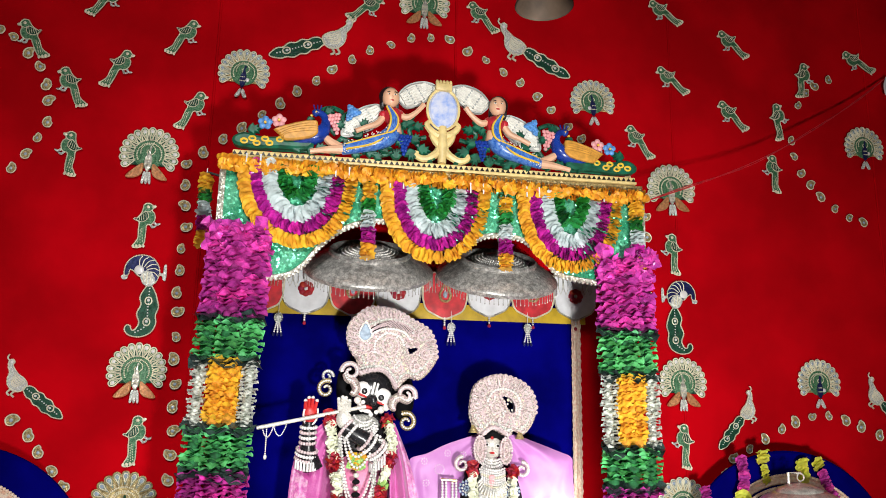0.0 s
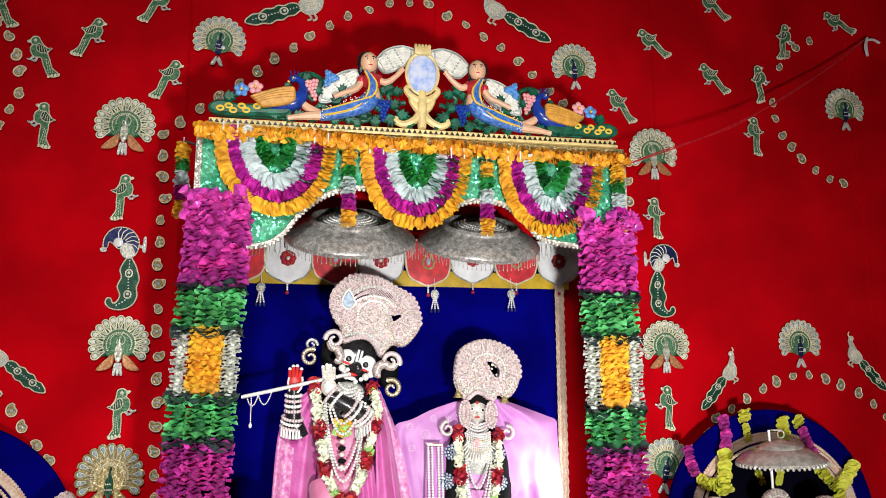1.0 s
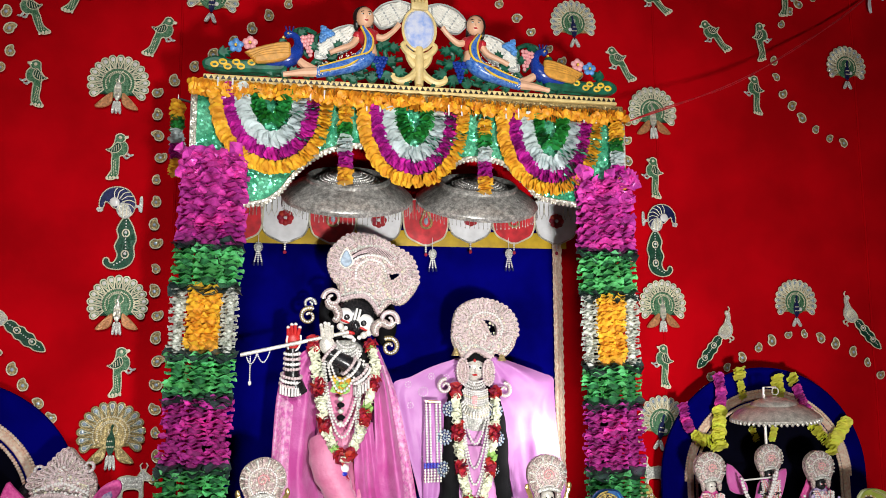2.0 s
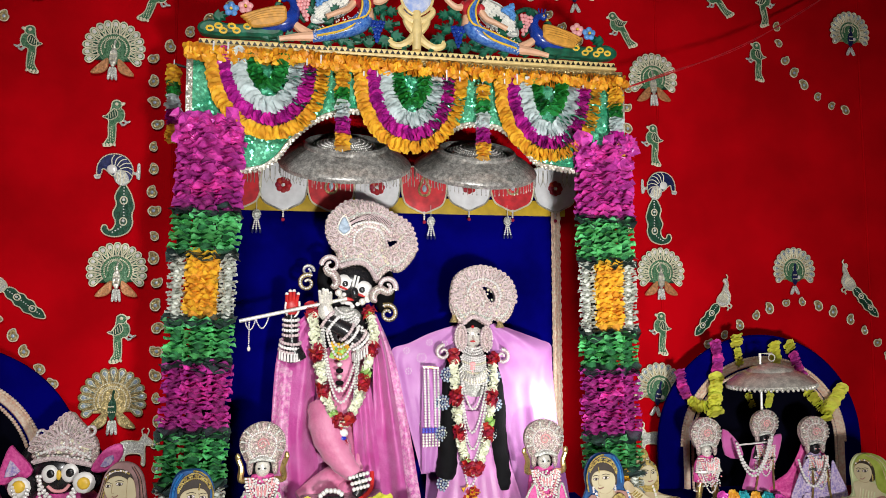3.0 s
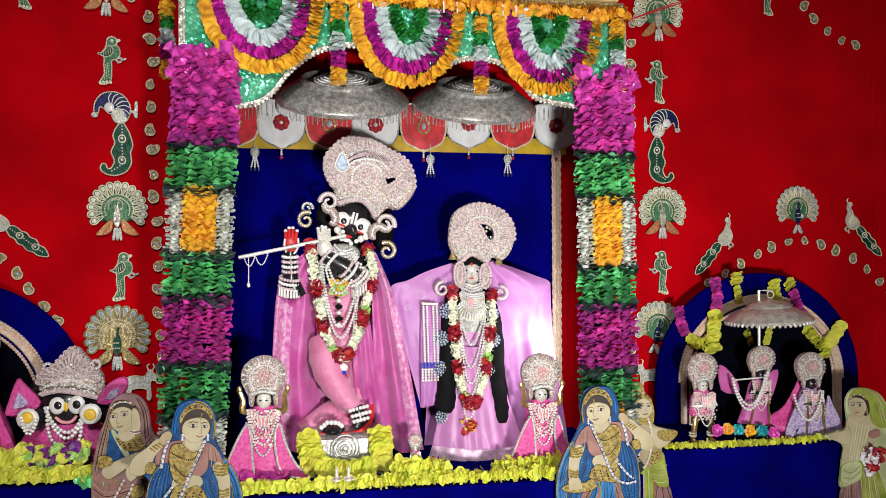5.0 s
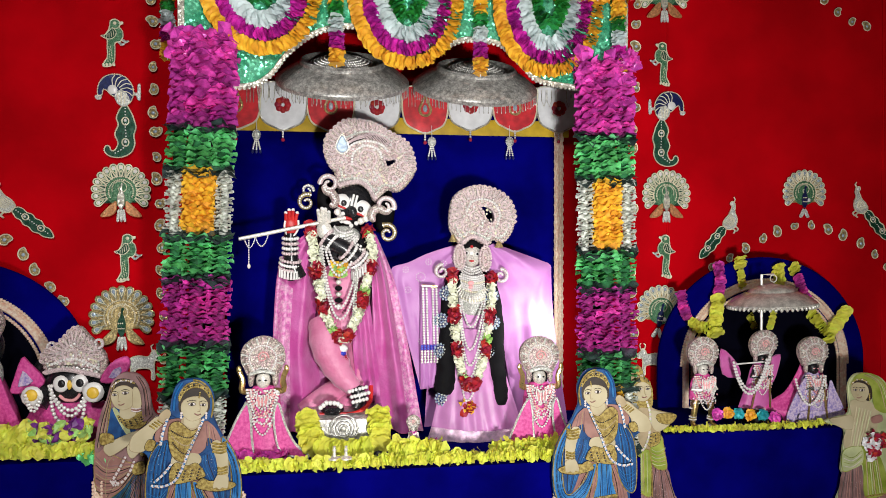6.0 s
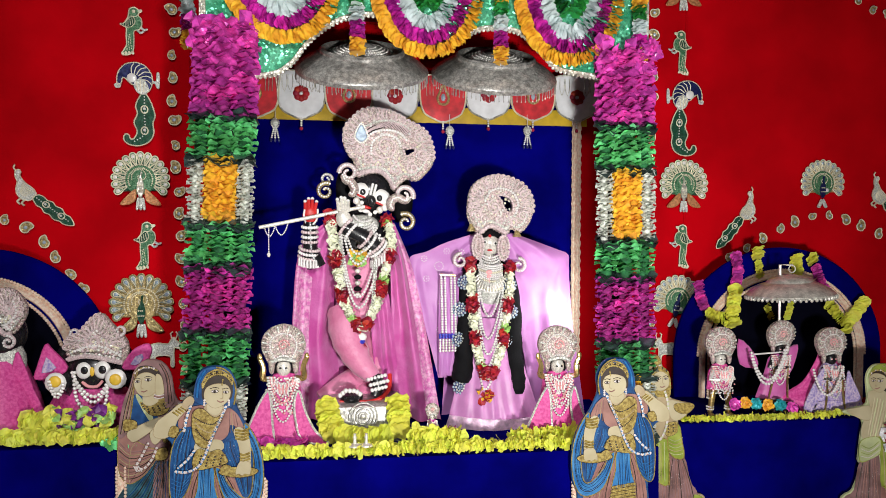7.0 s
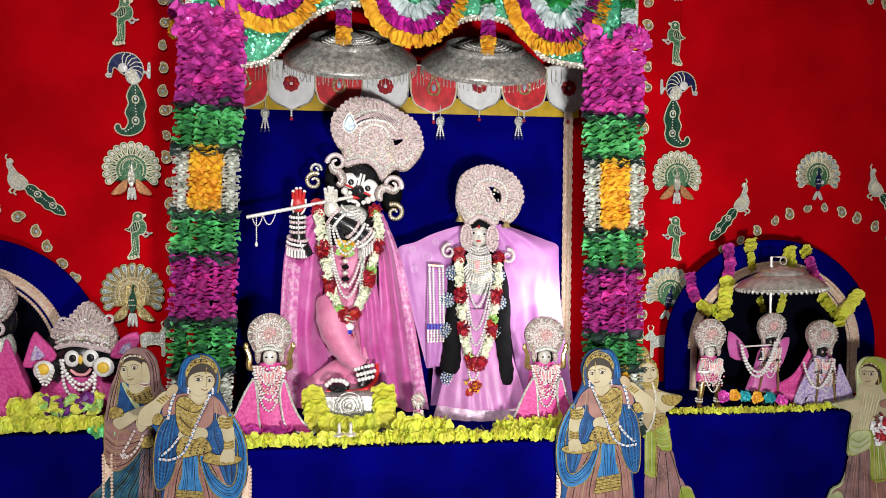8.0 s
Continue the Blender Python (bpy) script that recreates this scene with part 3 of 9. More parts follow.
def long_peacock(crest_mat, slim=False):
    """A peacock with a long scalloped train, 0.46 m; the head is up and the train hangs straight down."""
    ob = thing("long_peacock_applique", "straight-tailed silver and green peacock applique with gold edging" if slim else "long-tailed peacock applique, green sequins with gold edging", "applique", "long peacocks on the cloth")
    train = flat([(0.020, 0.062), (0.051, 0.020), (0.064, -0.015), (0.074, -0.057), (0.063, -0.098), (0.068, -0.144), (0.046, -0.190), (-0.005, -0.213), (-0.057, -0.206), (-0.082, -0.180), (-0.075, -0.155), (-0.057, -0.157), (-0.048, -0.178), (-0.030, -0.175), (-0.015, -0.139), (-0.030, -0.093), (-0.013, -0.046), (-0.022, -0.010), (-0.008, 0.030)])
    crest = flat([(-0.112, 0.108), (-0.108, 0.160), (-0.077, 0.202), (-0.026, 0.216), (0.026, 0.200), (0.060, 0.152), (0.060, 0.100), (0.040, 0.066), (0.018, 0.085), (-0.006, 0.100), (-0.040, 0.104), (-0.068, 0.130), (-0.085, 0.136), (-0.092, 0.108)])
    mid = 0.022
    if slim:
        mid = 0.0
        train = flat([(0.012, 0.062), (0.026, 0.040), (0.036, 0.015), (0.032, -0.015), (0.043, -0.045), (0.036, -0.075), (0.044, -0.110), (0.032, -0.145), (0.030, -0.180), (0.0, -0.225), (-0.026, -0.180), (-0.022, -0.145), (-0.036, -0.110), (-0.028, -0.075), (-0.036, -0.045), (-0.026, -0.015), (-0.030, 0.015), (-0.020, 0.045)])
        crest = flat([(-0.020, 0.060), (0.020, 0.055), (0.048, 0.075), (0.058, 0.110), (0.046, 0.148), (0.018, 0.172), (-0.008, 0.184), (-0.026, 0.212), (-0.052, 0.232), (-0.074, 0.224), (-0.070, 0.204), (-0.050, 0.198), (-0.040, 0.172), (-0.032, 0.138), (-0.034, 0.098)])
    part("train", Geo().plate(train, 0.008, inset=0.004), DARKGREEN_SEQ, ob)
    g = Geo().tube(rim_line(train, -0.004), 0.003, n=5, closed=True).beads(rim_line(train + train[:1], -0.006), 0.0042, 0.0088, n=5, k=4)
    for k in range(2):
        z = -0.025 - 0.11 * k
        g.tube(rim_line(ellipse(0.017, 0.020, 14, mid, z), -0.006), 0.0035, n=5, closed=True)
    part("cord_edge", g, GOLD_CORD, ob)
    part("beads", Geo().beads(spline([(mid, -0.007, 0.04), (mid, -0.007, -0.06), (mid, -0.007, -0.15), (-0.03 if mid else 0.0, -0.007, -0.192)], 6), 0.0042, 0.016).ball((mid, -0.008, -0.022), 0.008, n=8, k=5).ball((mid, -0.008, -0.132), 0.008, n=8, k=5), PEARL, ob)
    part("crest", Geo().plate(crest, 0.008, m=Matrix.Translation((0, -0.003, 0)), inset=0.003), crest_mat, ob)
    ribs = Geo().beads(rim_line(crest + crest[:1], -0.008), 0.0038, 0.0078)
    if slim:
        for k in range(6):
            ribs.tube(spline([(-0.024 + 0.010 * k, -0.009, 0.070 + 0.004 * k), (-0.020 + 0.011 * k, -0.009, 0.115), (-0.024 + 0.009 * k, -0.009, 0.158 - 0.003 * k)], 4), 0.0026, n=5)
        for u, w in ((0.058, 0.110), (0.050, 0.085)):
            ribs.tube(spline([(u - 0.006, -0.004, w), (u + 0.026, -0.004, w + 0.004), (u + 0.030, -0.004, w - 0.018)], 4), 0.006, n=6)
        ribs.tube(spline([(-0.056, -0.005, 0.230), (-0.062, -0.005, 0.252), (-0.082, -0.005, 0.258)], 4), 0.0045, n=5)
    for k in () if slim else range(6):
        a = radians(110 - 22 * k)
        ribs.tube(spline([(-0.028 + 0.030 * math.cos(a), -0.009, 0.128 + 0.026 * math.sin(a)), (-0.026 + 0.062 * math.cos(a - 0.1), -0.009, 0.130 + 0.060 * math.sin(a - 0.1)), (-0.024 + 0.086 * math.cos(a - 0.3), -0.009, 0.128 + 0.082 * math.sin(a - 0.3))], 4), 0.0026, n=5)
    part("crest_edge", ribs, GOLD_CORD, ob)
    if slim:
        part("head", Geo().ball((-0.056, -0.008, 0.215), (0.010, 0.005, 0.010), n=8, k=5), PEARL, ob)
        return ob
    body = flat([(-0.012, 0.06), (-0.030, 0.095), (-0.020, 0.125), (0.006, 0.135), (0.032, 0.115), (0.046, 0.075), (0.022, 0.05)])
    part("body", Geo().plate(body, 0.010, m=Matrix.Translation((0, -0.007, 0)), inset=0.004), SILVER_SEQ, ob)
    part("head", Geo().ball((-0.040, -0.008, 0.136), (0.025, 0.008, 0.025), n=14, k=6), PEARL, ob)
    for s, pts in ((1, [(0.056, 0.130), (0.078, 0.125), (0.082, 0.165), (0.096, 0.165), (0.096, 0.090), (0.080, 0.090), (0.074, 0.108), (0.054, 0.112)]), (-1, [(-0.098, 0.110), (-0.128, 0.104), (-0.120, 0.084), (-0.098, 0.088)])):
        part("foot", Geo().plate(flat(pts), 0.006, inset=0.002), SILVER_SEQ, ob)
    part("breast_rib", Geo().tube([(0.004, -0.014, 0.06), (0.004, -0.014, 0.125)], 0.003, n=5).tube([(-0.008, -0.014, 0.07), (-0.014, -0.014, 0.115)], 0.003, n=5).tube([(0.02, -0.014, 0.065), (0.024, -0.014, 0.11)], 0.003, n=5), GOLD_CORD, ob)
    return ob


place(long_peacock(NAVY_SEQ), [(-1.44, 2.29, 0), (1.54, 2.29, 0, 1, True)])
place(long_peacock(SILVER_SEQ, True), [(-0.66, 3.80, 68, 1.15), (0.67, 3.86, -62, 1.15, True), (-1.92, 1.78, -52, 0.85, True), (1.88, 1.69, 40, 0.85), (2.86, 1.79, -42, 0.85, True)])


def cow():
    ob = thing("cow_applique", "small silver and gold sequin cow applique", "applique", "cows on the cloth")
    outline = flat([(-0.07, 0.03), (-0.03, 0.045), (0.02, 0.04), (0.035, 0.06), (0.05, 0.075), (0.062, 0.06), (0.088, 0.035), (0.075, 0.018), (0.055, 0.02), (0.05, -0.01), (0.052, -0.075), (0.036, -0.075), (0.03, -0.025), (-0.04, -0.025), (-0.046, -0.075), (-0.062, -0.075), (-0.068, -0.02)])
    part("body", Geo().plate(outline, 0.009, inset=0.004), SILVER_SEQ, ob)
    g = Geo().tube(rim_line(outline, -0.005), 0.0035, n=5, closed=True)
    g.tube([(0.04, -0.005, 0.07), (0.034, -0.005, 0.095), (0.046, -0.005, 0.105)], 0.004, n=5)
    g.tube([(0.06, -0.005, 0.066), (0.07, -0.005, 0.092), (0.062, -0.005, 0.105)], 0.004, n=5)
    part("cord_and_horns", g, GOLD_CORD, ob)
    return ob


place(cow(), [(-1.33, 1.0, 0), (1.46, 0.95, 0, 1, True)])


def paisley():
    ob = thing("paisley_applique", "small gold sequin paisley drop sewn on red cloth", "applique", "paisley drops on the cloth")
    shape = flat([(-0.004, 0.034), (0.016, 0.024), (0.024, 0.0), (0.012, -0.022), (-0.012, -0.022), (-0.022, -0.002), (-0.014, 0.012), (-0.012, 0.026)])
    part("drop", Geo().plate(shape, 0.007, inset=0.005), GOLD_SEQ, ob)
    part("edge", Geo().tube(rim_line(shape, -0.002), 0.003, n=5, closed=True), GOLD_CORD, ob)
    part("stone", Geo().ball((0, -0.005, 0), (0.008, 0.004, 0.009), n=8, k=5), CRYSTAL, ob)
    return ob


rng = random.Random(11)
drops = []


def chain_of(line, step):
    for p, d in spaced([(x, 0, z) for x, z in line], step):
        drops.append((p.x + rng.gauss(0, 0.006), p.z + rng.gauss(0, 0.006), rng.uniform(-70, 70), rng.uniform(0.85, 1.15), rng.random() < 0.5))


chain_of([(-1.29, 3.02), (-1.28, 2.48), (-1.26, 2.02), (-1.23, 1.31), (-1.22, 0.8)], 0.118)
chain_of([(1.37, 3.0), (1.35, 2.4), (1.34, 1.9), (1.35, 1.4), (1.35, 0.85)], 0.118)
chain_of([(-1.21, 3.10), (-0.95, 3.31), (-0.74, 3.49), (-0.53, 3.65), (-0.33, 3.78), (-0.11, 3.89), (0.13, 3.92), (0.36, 3.80), (0.60, 3.67), (0.80, 3.50), (0.97, 3.33), (1.20, 3.13), (1.3, 3.07)], 0.125)
chain_of([(-2.50 + 0.47 * math.cos(a), 3.27 + 0.47 * math.sin(a)) for a in [radians(70 - 7 * k) for k in range(21)]], 0.105)
chain_of([(2.93 - 0.56 * math.cos(a), 3.46 + 0.50 * math.sin(a)) for a in [radians(62 - 8 * k) for k in range(6)]], 0.105)
chain_of([(2.93 - 0.56 * math.cos(a), 3.46 + 0.53 * math.sin(a)) for a in [radians(-2 - 8 * k) for k in range(12)]], 0.105)
chain_of([(-2.3, 1.74), (-2.06, 1.68), (-1.97, 1.61), (-1.88, 1.52), (-1.80, 1.44), (-1.68, 1.28)], 0.105)
chain_of([(1.66, 1.2), (1.86, 1.5), (2.0, 1.58), (2.15, 1.64), (2.27, 1.71), (2.41, 1.76), (2.55, 1.72), (2.66, 1.69), (2.77, 1.65), (2.95, 1.52), (3.1, 1.35)], 0.115)
place(paisley(), drops)

# a thin cord tied between the canopy and the cloth
g = Geo()
a, b = Vector((1.04, 0.05, 2.78)), Vector((3.07, 0.71, 3.93))
line = [a + (b - a) * t + Vector((0, 0, -0.10 * math.sin(math.pi * t))) for t in [k / 30 for k in range(31)]]
g.tube(line, 0.0035, n=5)
g.tube([p + Vector((0, 0.004, 0.010 * math.sin(6.28 * k / 30 * 2))) for k, p in enumerate(line)], 0.0025, n=5)
knot = spline([(3.07, 0.70, 3.93), (3.04, 0.69, 3.86), (3.05, 0.69, 3.80), (3.06, 0.70, 3.9), (3.11, 0.70, 3.92), (3.16, 0.70, 3.90)], 5)
g.tube(knot, 0.008, 1, n=6)
single("string", g, [RED_SATIN, WHITE_CLOTH], "thin red string with a pale knot tied to the cloth", "string")


# ---- the canopy ----
canopy = thing("canopy", "tall altar canopy clad in sea-green sequin cloth with silver braid", "canopy")
part("bracket", Geo().tube([(-0.97, 0.22, 2.80), (-1.09, 0.22, 2.83)], 0.006, n=6), ROOF_DARK, canopy)
part("roof", Geo().box((-0.98, 0.03, 2.77), (0.98, 0.752, 2.81)), ROOF_DARK, canopy)
part("lintel", Geo().box((-0.97, 0.01, 2.62), (0.97, 0.05, 2.80)), ROOF_DARK, canopy)
for x in (-0.90, 0.88):
    part("post", Geo().box((x - 0.06, 0.0, 0.69), (x + 0.06, 0.10, 2.62)), ROOF_DARK, canopy)
low = [(-0.985, 2.30), (-0.72, 2.31), (-0.62, 2.36), (-0.55, 2.45), (-0.46, 2.53), (-0.36, 2.575), (-0.25, 2.585), (-0.14, 2.54), (-0.04, 2.47), (0.08, 2.48), (0.20, 2.54), (0.30, 2.55), (0.40, 2.53), (0.50, 2.44), (0.60, 2.37), (0.985, 2.33)]
low = [(p.x, p.y) for p in spline([(x, z, 0) for x, z in low], 5)]
part("valance", Geo().plate(low + [(0.985, 2.80), (-0.985, 2.80)], 0.012, m=Matrix.Translation((0, -0.004, 0))), GREEN_SHIMMER, canopy, "sea-green sequin valance")
g = Geo()
g.tube([(x, -0.012, z) for x, z in low], 0.011, n=6)
g.beads([(x, -0.016, z - 0.012) for x, z in low], 0.009, 0.02)
part("valance_braid", g, SILVER_BRAID, canopy)
for x in (-0.985, 0.985):
    g = Geo()
    g.box((x - 0.014, -0.02, 2.28), (x + 0.014, 0.0, 2.81), bevel=0.006)
    g.beads([(x, -0.022, 2.29), (x, -0.022, 2.80)], 0.008, 0.019)
    part("edge_braid", g, SILVER_BRAID, canopy)
part("top_braid", Geo().box((-0.99, -0.025, 2.802), (0.99, 0.0, 2.832), bevel=0.006), GOLD_SEQ, canopy)

# flower-clad posts
rng = random.Random(5)


# darker copies of the petal colours: shade between petals put into the cores
E_CORE_SHADE = {"magenta": surface("magenta_core_shade", (0.20, 0.01, 0.12), 0.9, vary=0.4, scale=40), "green": surface("green_core_shade", (0.01, 0.10, 0.03), 0.9, vary=0.4, scale=40), "orange": surface("orange_core_shade", (0.60, 0.26, 0.02), 0.9, vary=0.3, scale=40)}


E_SILVERY = surface("silvery_foil_petals", (0.74, 0.77, 0.70), 0.4, 0.0, vary=0.15, scale=26, island=0.15, thin=0.2)


def post_garland(x, zs, lean, label):
    ob = thing("post_garland", label, "flower garland", "garlands on the canopy posts")
    kinds = ["magenta", "green", "orange", "green", "magenta", "green", "orange"]
    colour = {"magenta": E_MAGENTA, "green": E_GREEN, "orange": E_ORANGE}
    for n, kind in enumerate(kinds):
        top, bot = zs[n], zs[n + 1]
        g = Geo()
        mid = x + lean * (2.47 - (top + bot) / 2)
        if kind == "orange":
            cols = [(-0.100, 0.037, 1), (-0.028, 0.042, 0), (0.032, 0.042, 0), (0.102, 0.038, 1)]
        else:
            cols = [(-0.088, 0.054, 0), (0.0, 0.060, 0), (0.092, 0.052, 0)]
        if n == 0:
            cols = [(-0.075, 0.064, 0), (0.0, 0.070, 0), (0.080, 0.064, 0)]
        for dx, r, mi in cols:
            y = -0.045 - (0.018 if abs(dx) < 0.05 else 0.012 if mi else 0)
            step = 0.0125 if mi else {"magenta": 0.0165, "green": 0.0185, "orange": 0.0165}[kind]
            g.strand([(mid + dx - lean * (top - bot) / 2, y, top - 0.012), (mid + dx + lean * (top - bot) / 2, y, bot + 0.012)], r, step, rng, mi, 30, 0.15, 0.12 if mi else {"magenta": 0.22, "green": 0.14, "orange": 0.6}[kind], 6, 0.7 if kind == "orange" and not mi else 0.35)
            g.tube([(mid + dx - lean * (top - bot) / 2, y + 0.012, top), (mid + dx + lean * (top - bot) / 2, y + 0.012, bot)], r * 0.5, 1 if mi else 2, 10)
        if n == 0:
            for k in range(30):
                g.frill((mid + rng.uniform(-0.13, 0.13), -0.07 + rng.uniform(-0.03, 0.02), top + rng.uniform(-0.09, 0.03)), (rng.gauss(0, 0.5), -1, rng.gauss(0, 0.5)), 0.034, rng, 0, 9, 0.5)
        part("flower_band", g, [colour[kind], E_SILVERY, E_CORE_SHADE[kind]], ob, {"magenta": "magenta foil flower band", "green": "green ruffled foil band", "orange": "orange flower band between white ones"}[kind])
        ring = Geo()
        for dx in (-0.09, 0.0, 0.09):
            for k in range(3):
                ring.frill((mid + dx + lean * (top - bot) / 2, -0.055, bot + 0.012 * (k - 1)), (0, -0.25, 1), 0.058, rng, 0, 9, 0.3)
        part("dark_petals", ring, E_DARK, ob)
    return ob


post_garland(-0.885, [2.50, 2.12, 1.94, 1.67, 1.49, 1.21, 1.00, 0.70], -0.035, "post garland of magenta, green, orange and white cloth flowers")
post_garland(0.870, [2.46, 2.12, 1.92, 1.60, 1.43, 1.14, 0.98, 0.70], 0.015, "post garland of magenta, green, orange and white cloth flowers")


# swags across the front
def swag(cx, top, a, b, tilt, label):
    ob = thing("flower_swag", label, "flower garland", "swags on the canopy front")
    for name, material, da, r in (("orange_strand", E_ORANGE, 0.030, 0.028), ("magenta_strand", E_PLUM, 0.087, 0.029), ("white_strand", E_WHITE, 0.143, 0.034)):
        line = []
        for k in range(41):
            t = math.pi * k / 40
            x = -math.cos(t) * (a - da)
            z = -(math.sin(t) ** 0.85) * (b - da * 1.05)
            line.append((cx + x, -0.052 - 0.004 * math.sin(t), top + z + tilt * x))
        g = Geo().strand(line, r * 1.15, 0.0125, rng, 0, 18, 0.13, 0.7, 4, 0.4)
        part(name, g, material, ob)
        if name == "magenta_strand":
            dark = Geo().strand([(cx + (p[0] - cx) * 1.14, -0.044, top + (p[2] - top) * 1.11) for p in line[12:29]], 0.02, 0.018, rng, 0, 8, 0.3)
            part("filler", dark, E_DARK, ob)
    g = Geo()
    for s in (-1, 1):
        g.strand(spline([(cx + s * 0.065, -0.055, top - 0.01), (cx + s * 0.055, -0.06, top - 0.07), (cx + s * 0.012, -0.06, top - 0.135)], 6), 0.034, 0.010, rng, 0, 16, 0.14, 0.2, 7)
    part("green_heart", g, E_LEAF, ob)
    for s in (-1, 1):
        for q in (0.04, 0.1):
            x = cx + s * (a - q)
            part("tie", Geo().tube([(x, -0.075, top + 0.03 + s * tilt * a), (x, -0.08, top - 0.02 + s * tilt * a)], 0.004, n=5), WHITE_CLOTH, ob)
    return ob


for cx, top, a, b, tilt in ((-0.655, 2.795, 0.265, 0.365, -0.06), (-0.03, 2.745, 0.255, 0.355, 0.0), (0.61, 2.745, 0.258, 0.370, 0.0)):
    swag(cx, top, a, b, tilt, "hanging swag of orange, magenta, white and green cloth flowers")

fringe_row = thing("flower_fringe", "long row of orange cloth petals along the canopy top", "flower garland")
for j in range(18):
    x0, x1 = -0.99 + 1.98 * j / 18, -0.99 + 1.98 * (j + 1) / 18
    drop = lambda x: 2.805 - 0.022 * (x + 1) + 0.004 * math.sin(x * 9)
    g = Geo().strand([(x0, -0.05, drop(x0)), (x1, -0.05, drop(x1))], 0.038, 0.0115, rng, 0, 18, 0.12, 0.45, 4, 0.35)
    for k in range(7):
        x = x0 + (x1 - x0) * (k + rng.random()) / 7
        g.frill((x, -0.078, drop(x) - 0.012 + rng.uniform(-0.02, 0.015)), (rng.gauss(0, 0.7), -1, rng.gauss(0.2, 0.3)), 0.022, rng, 0, 10, 0.3, 3, 0.5)
    part("petal_tuft", g, E_DEEP, fringe_row)


def tassel(x, y, top, label="short hanging flower tassel in orange, green, white and magenta"):
    ob = thing("flower_tassel", label, "flower tassel", "tassels on the canopy")
    z = top
    for name, material, size in (("orange_tuft", E_ORANGE, 0.075), ("green_tuft", E_LEAF, 0.06), ("white_tuft", E_WHITE, 0.07), ("magenta_tuft", E_PLUM, 0.065), ("end_tuft", E_ORANGE, 0.065)):
        part(name, Geo().strand([(x, y, z), (x, y - 0.003, z - size)], 0.034, 0.0105, rng, 0, 14, 0.14, 0.2, 6), material, ob)
        z -= size
    part("thread", Geo().tube([(x, y, top + 0.04), (x, y, z - 0.01)], 0.002, n=5), WHITE_CLOTH, ob)
    return ob


tassel(-0.335, -0.06, 2.735)
tassel(0.295, -0.06, 2.715)
tassel(0.935, -0.06, 2.725)
tassel(*(-1.093, 0.22, 2.810), "flower tassel hanging at the canopy's side")


# silver parasols hung under the roof
def parasol(x, y, z, r, tilt):
    ob = thing("silver_parasol", "tarnished chased silver parasol dish hanging under the canopy", "parasol", "silver parasols over the statues")
    m = pose(x, y, z, tilt, 0, 0)
    prof = [(r, -0.018), (r + 0.004, -0.008), (r, 0.0), (r * 0.95, 0.014), (r * 0.85, 0.036), (r * 0.72, 0.058), (r * 0.64, 0.068)]
    part("dish", Geo().lathe(prof, 64, m=m), SILVER, ob)
    part("collar", Geo().lathe([(r * 0.64, 0.060), (r * 0.645, 0.080), (r * 0.61, 0.090), (r * 0.56, 0.084), (r * 0.53, 0.070), (r * 0.50, 0.066)], 64, m=m), SILVER, ob)
    part("crown_plate", Geo().lathe([(r * 0.51, 0.064), (r * 0.42, 0.075), (r * 0.30, 0.092), (r * 0.26, 0.096)], 48, m=m), SILVER, ob)
    studs = Geo()
    for ring, q in enumerate((0.48, 0.43, 0.38, 0.33, 0.28, 0.2, 0.12)):
        n = int(6.28 * q * r / 0.0125)
        h = 0.068 + 0.03 * (0.5 - q) / 0.25 if q > 0.26 else 0.098
        for k in range(n):
            a = 2 * math.pi * (k + 0.5 * (ring % 2)) / n
            studs.ball(m @ Vector((q * r * math.cos(a), q * r * math.sin(a), h)), 0.0048, n=6, k=4)
    part("studs", studs, SILVER, ob)
    part("boss", Geo().lathe([(r * 0.26, 0.094), (r * 0.2, 0.10), (r * 0.1, 0.112), (0.012, 0.118), (0.004, 0.135)], 32, m=m), SILVER, ob)
    under = [(a * 0.985, h - 0.01) for a, h in prof]
    part("inside", Geo().lathe(under + [(r * 0.3, 0.06), (0.002, 0.07)], 64, m=m), SILVER, ob)
    fringe = Geo()
    for k in range(90):
        a = 2 * math.pi * k / 90
        p = m @ Vector((r * math.cos(a), r * math.sin(a), -0.016))
        q = p + Vector((0, 0, -0.034 - 0.008 * rng.random()))
        fringe.tube([p, q], 0.0013, n=4)
        fringe.ball(q, (0.0028, 0.0028, 0.005), n=5, k=4)
    part("fringe", fringe, SILVER, ob)
    part("hanger", Geo().tube([m @ Vector((0, 0, 0.13)), (x, y + 0.03, 2.77)], 0.005, n=6), SILVER, ob)
    return ob


parasol(-0.305, 0.30, 2.425, 0.315, 26)
parasol(0.340, 0.30, 2.415, 0.305, 26)

# lappets of the inner valance
band = Geo().box((-0.93, 0.632, 2.215), (0.93, 0.640, 2.30))
inner = thing("inner_valance", "yellow cloth band behind red and white lappets", "valance")
part("band", band, YELLOW_CLOTH, inner)


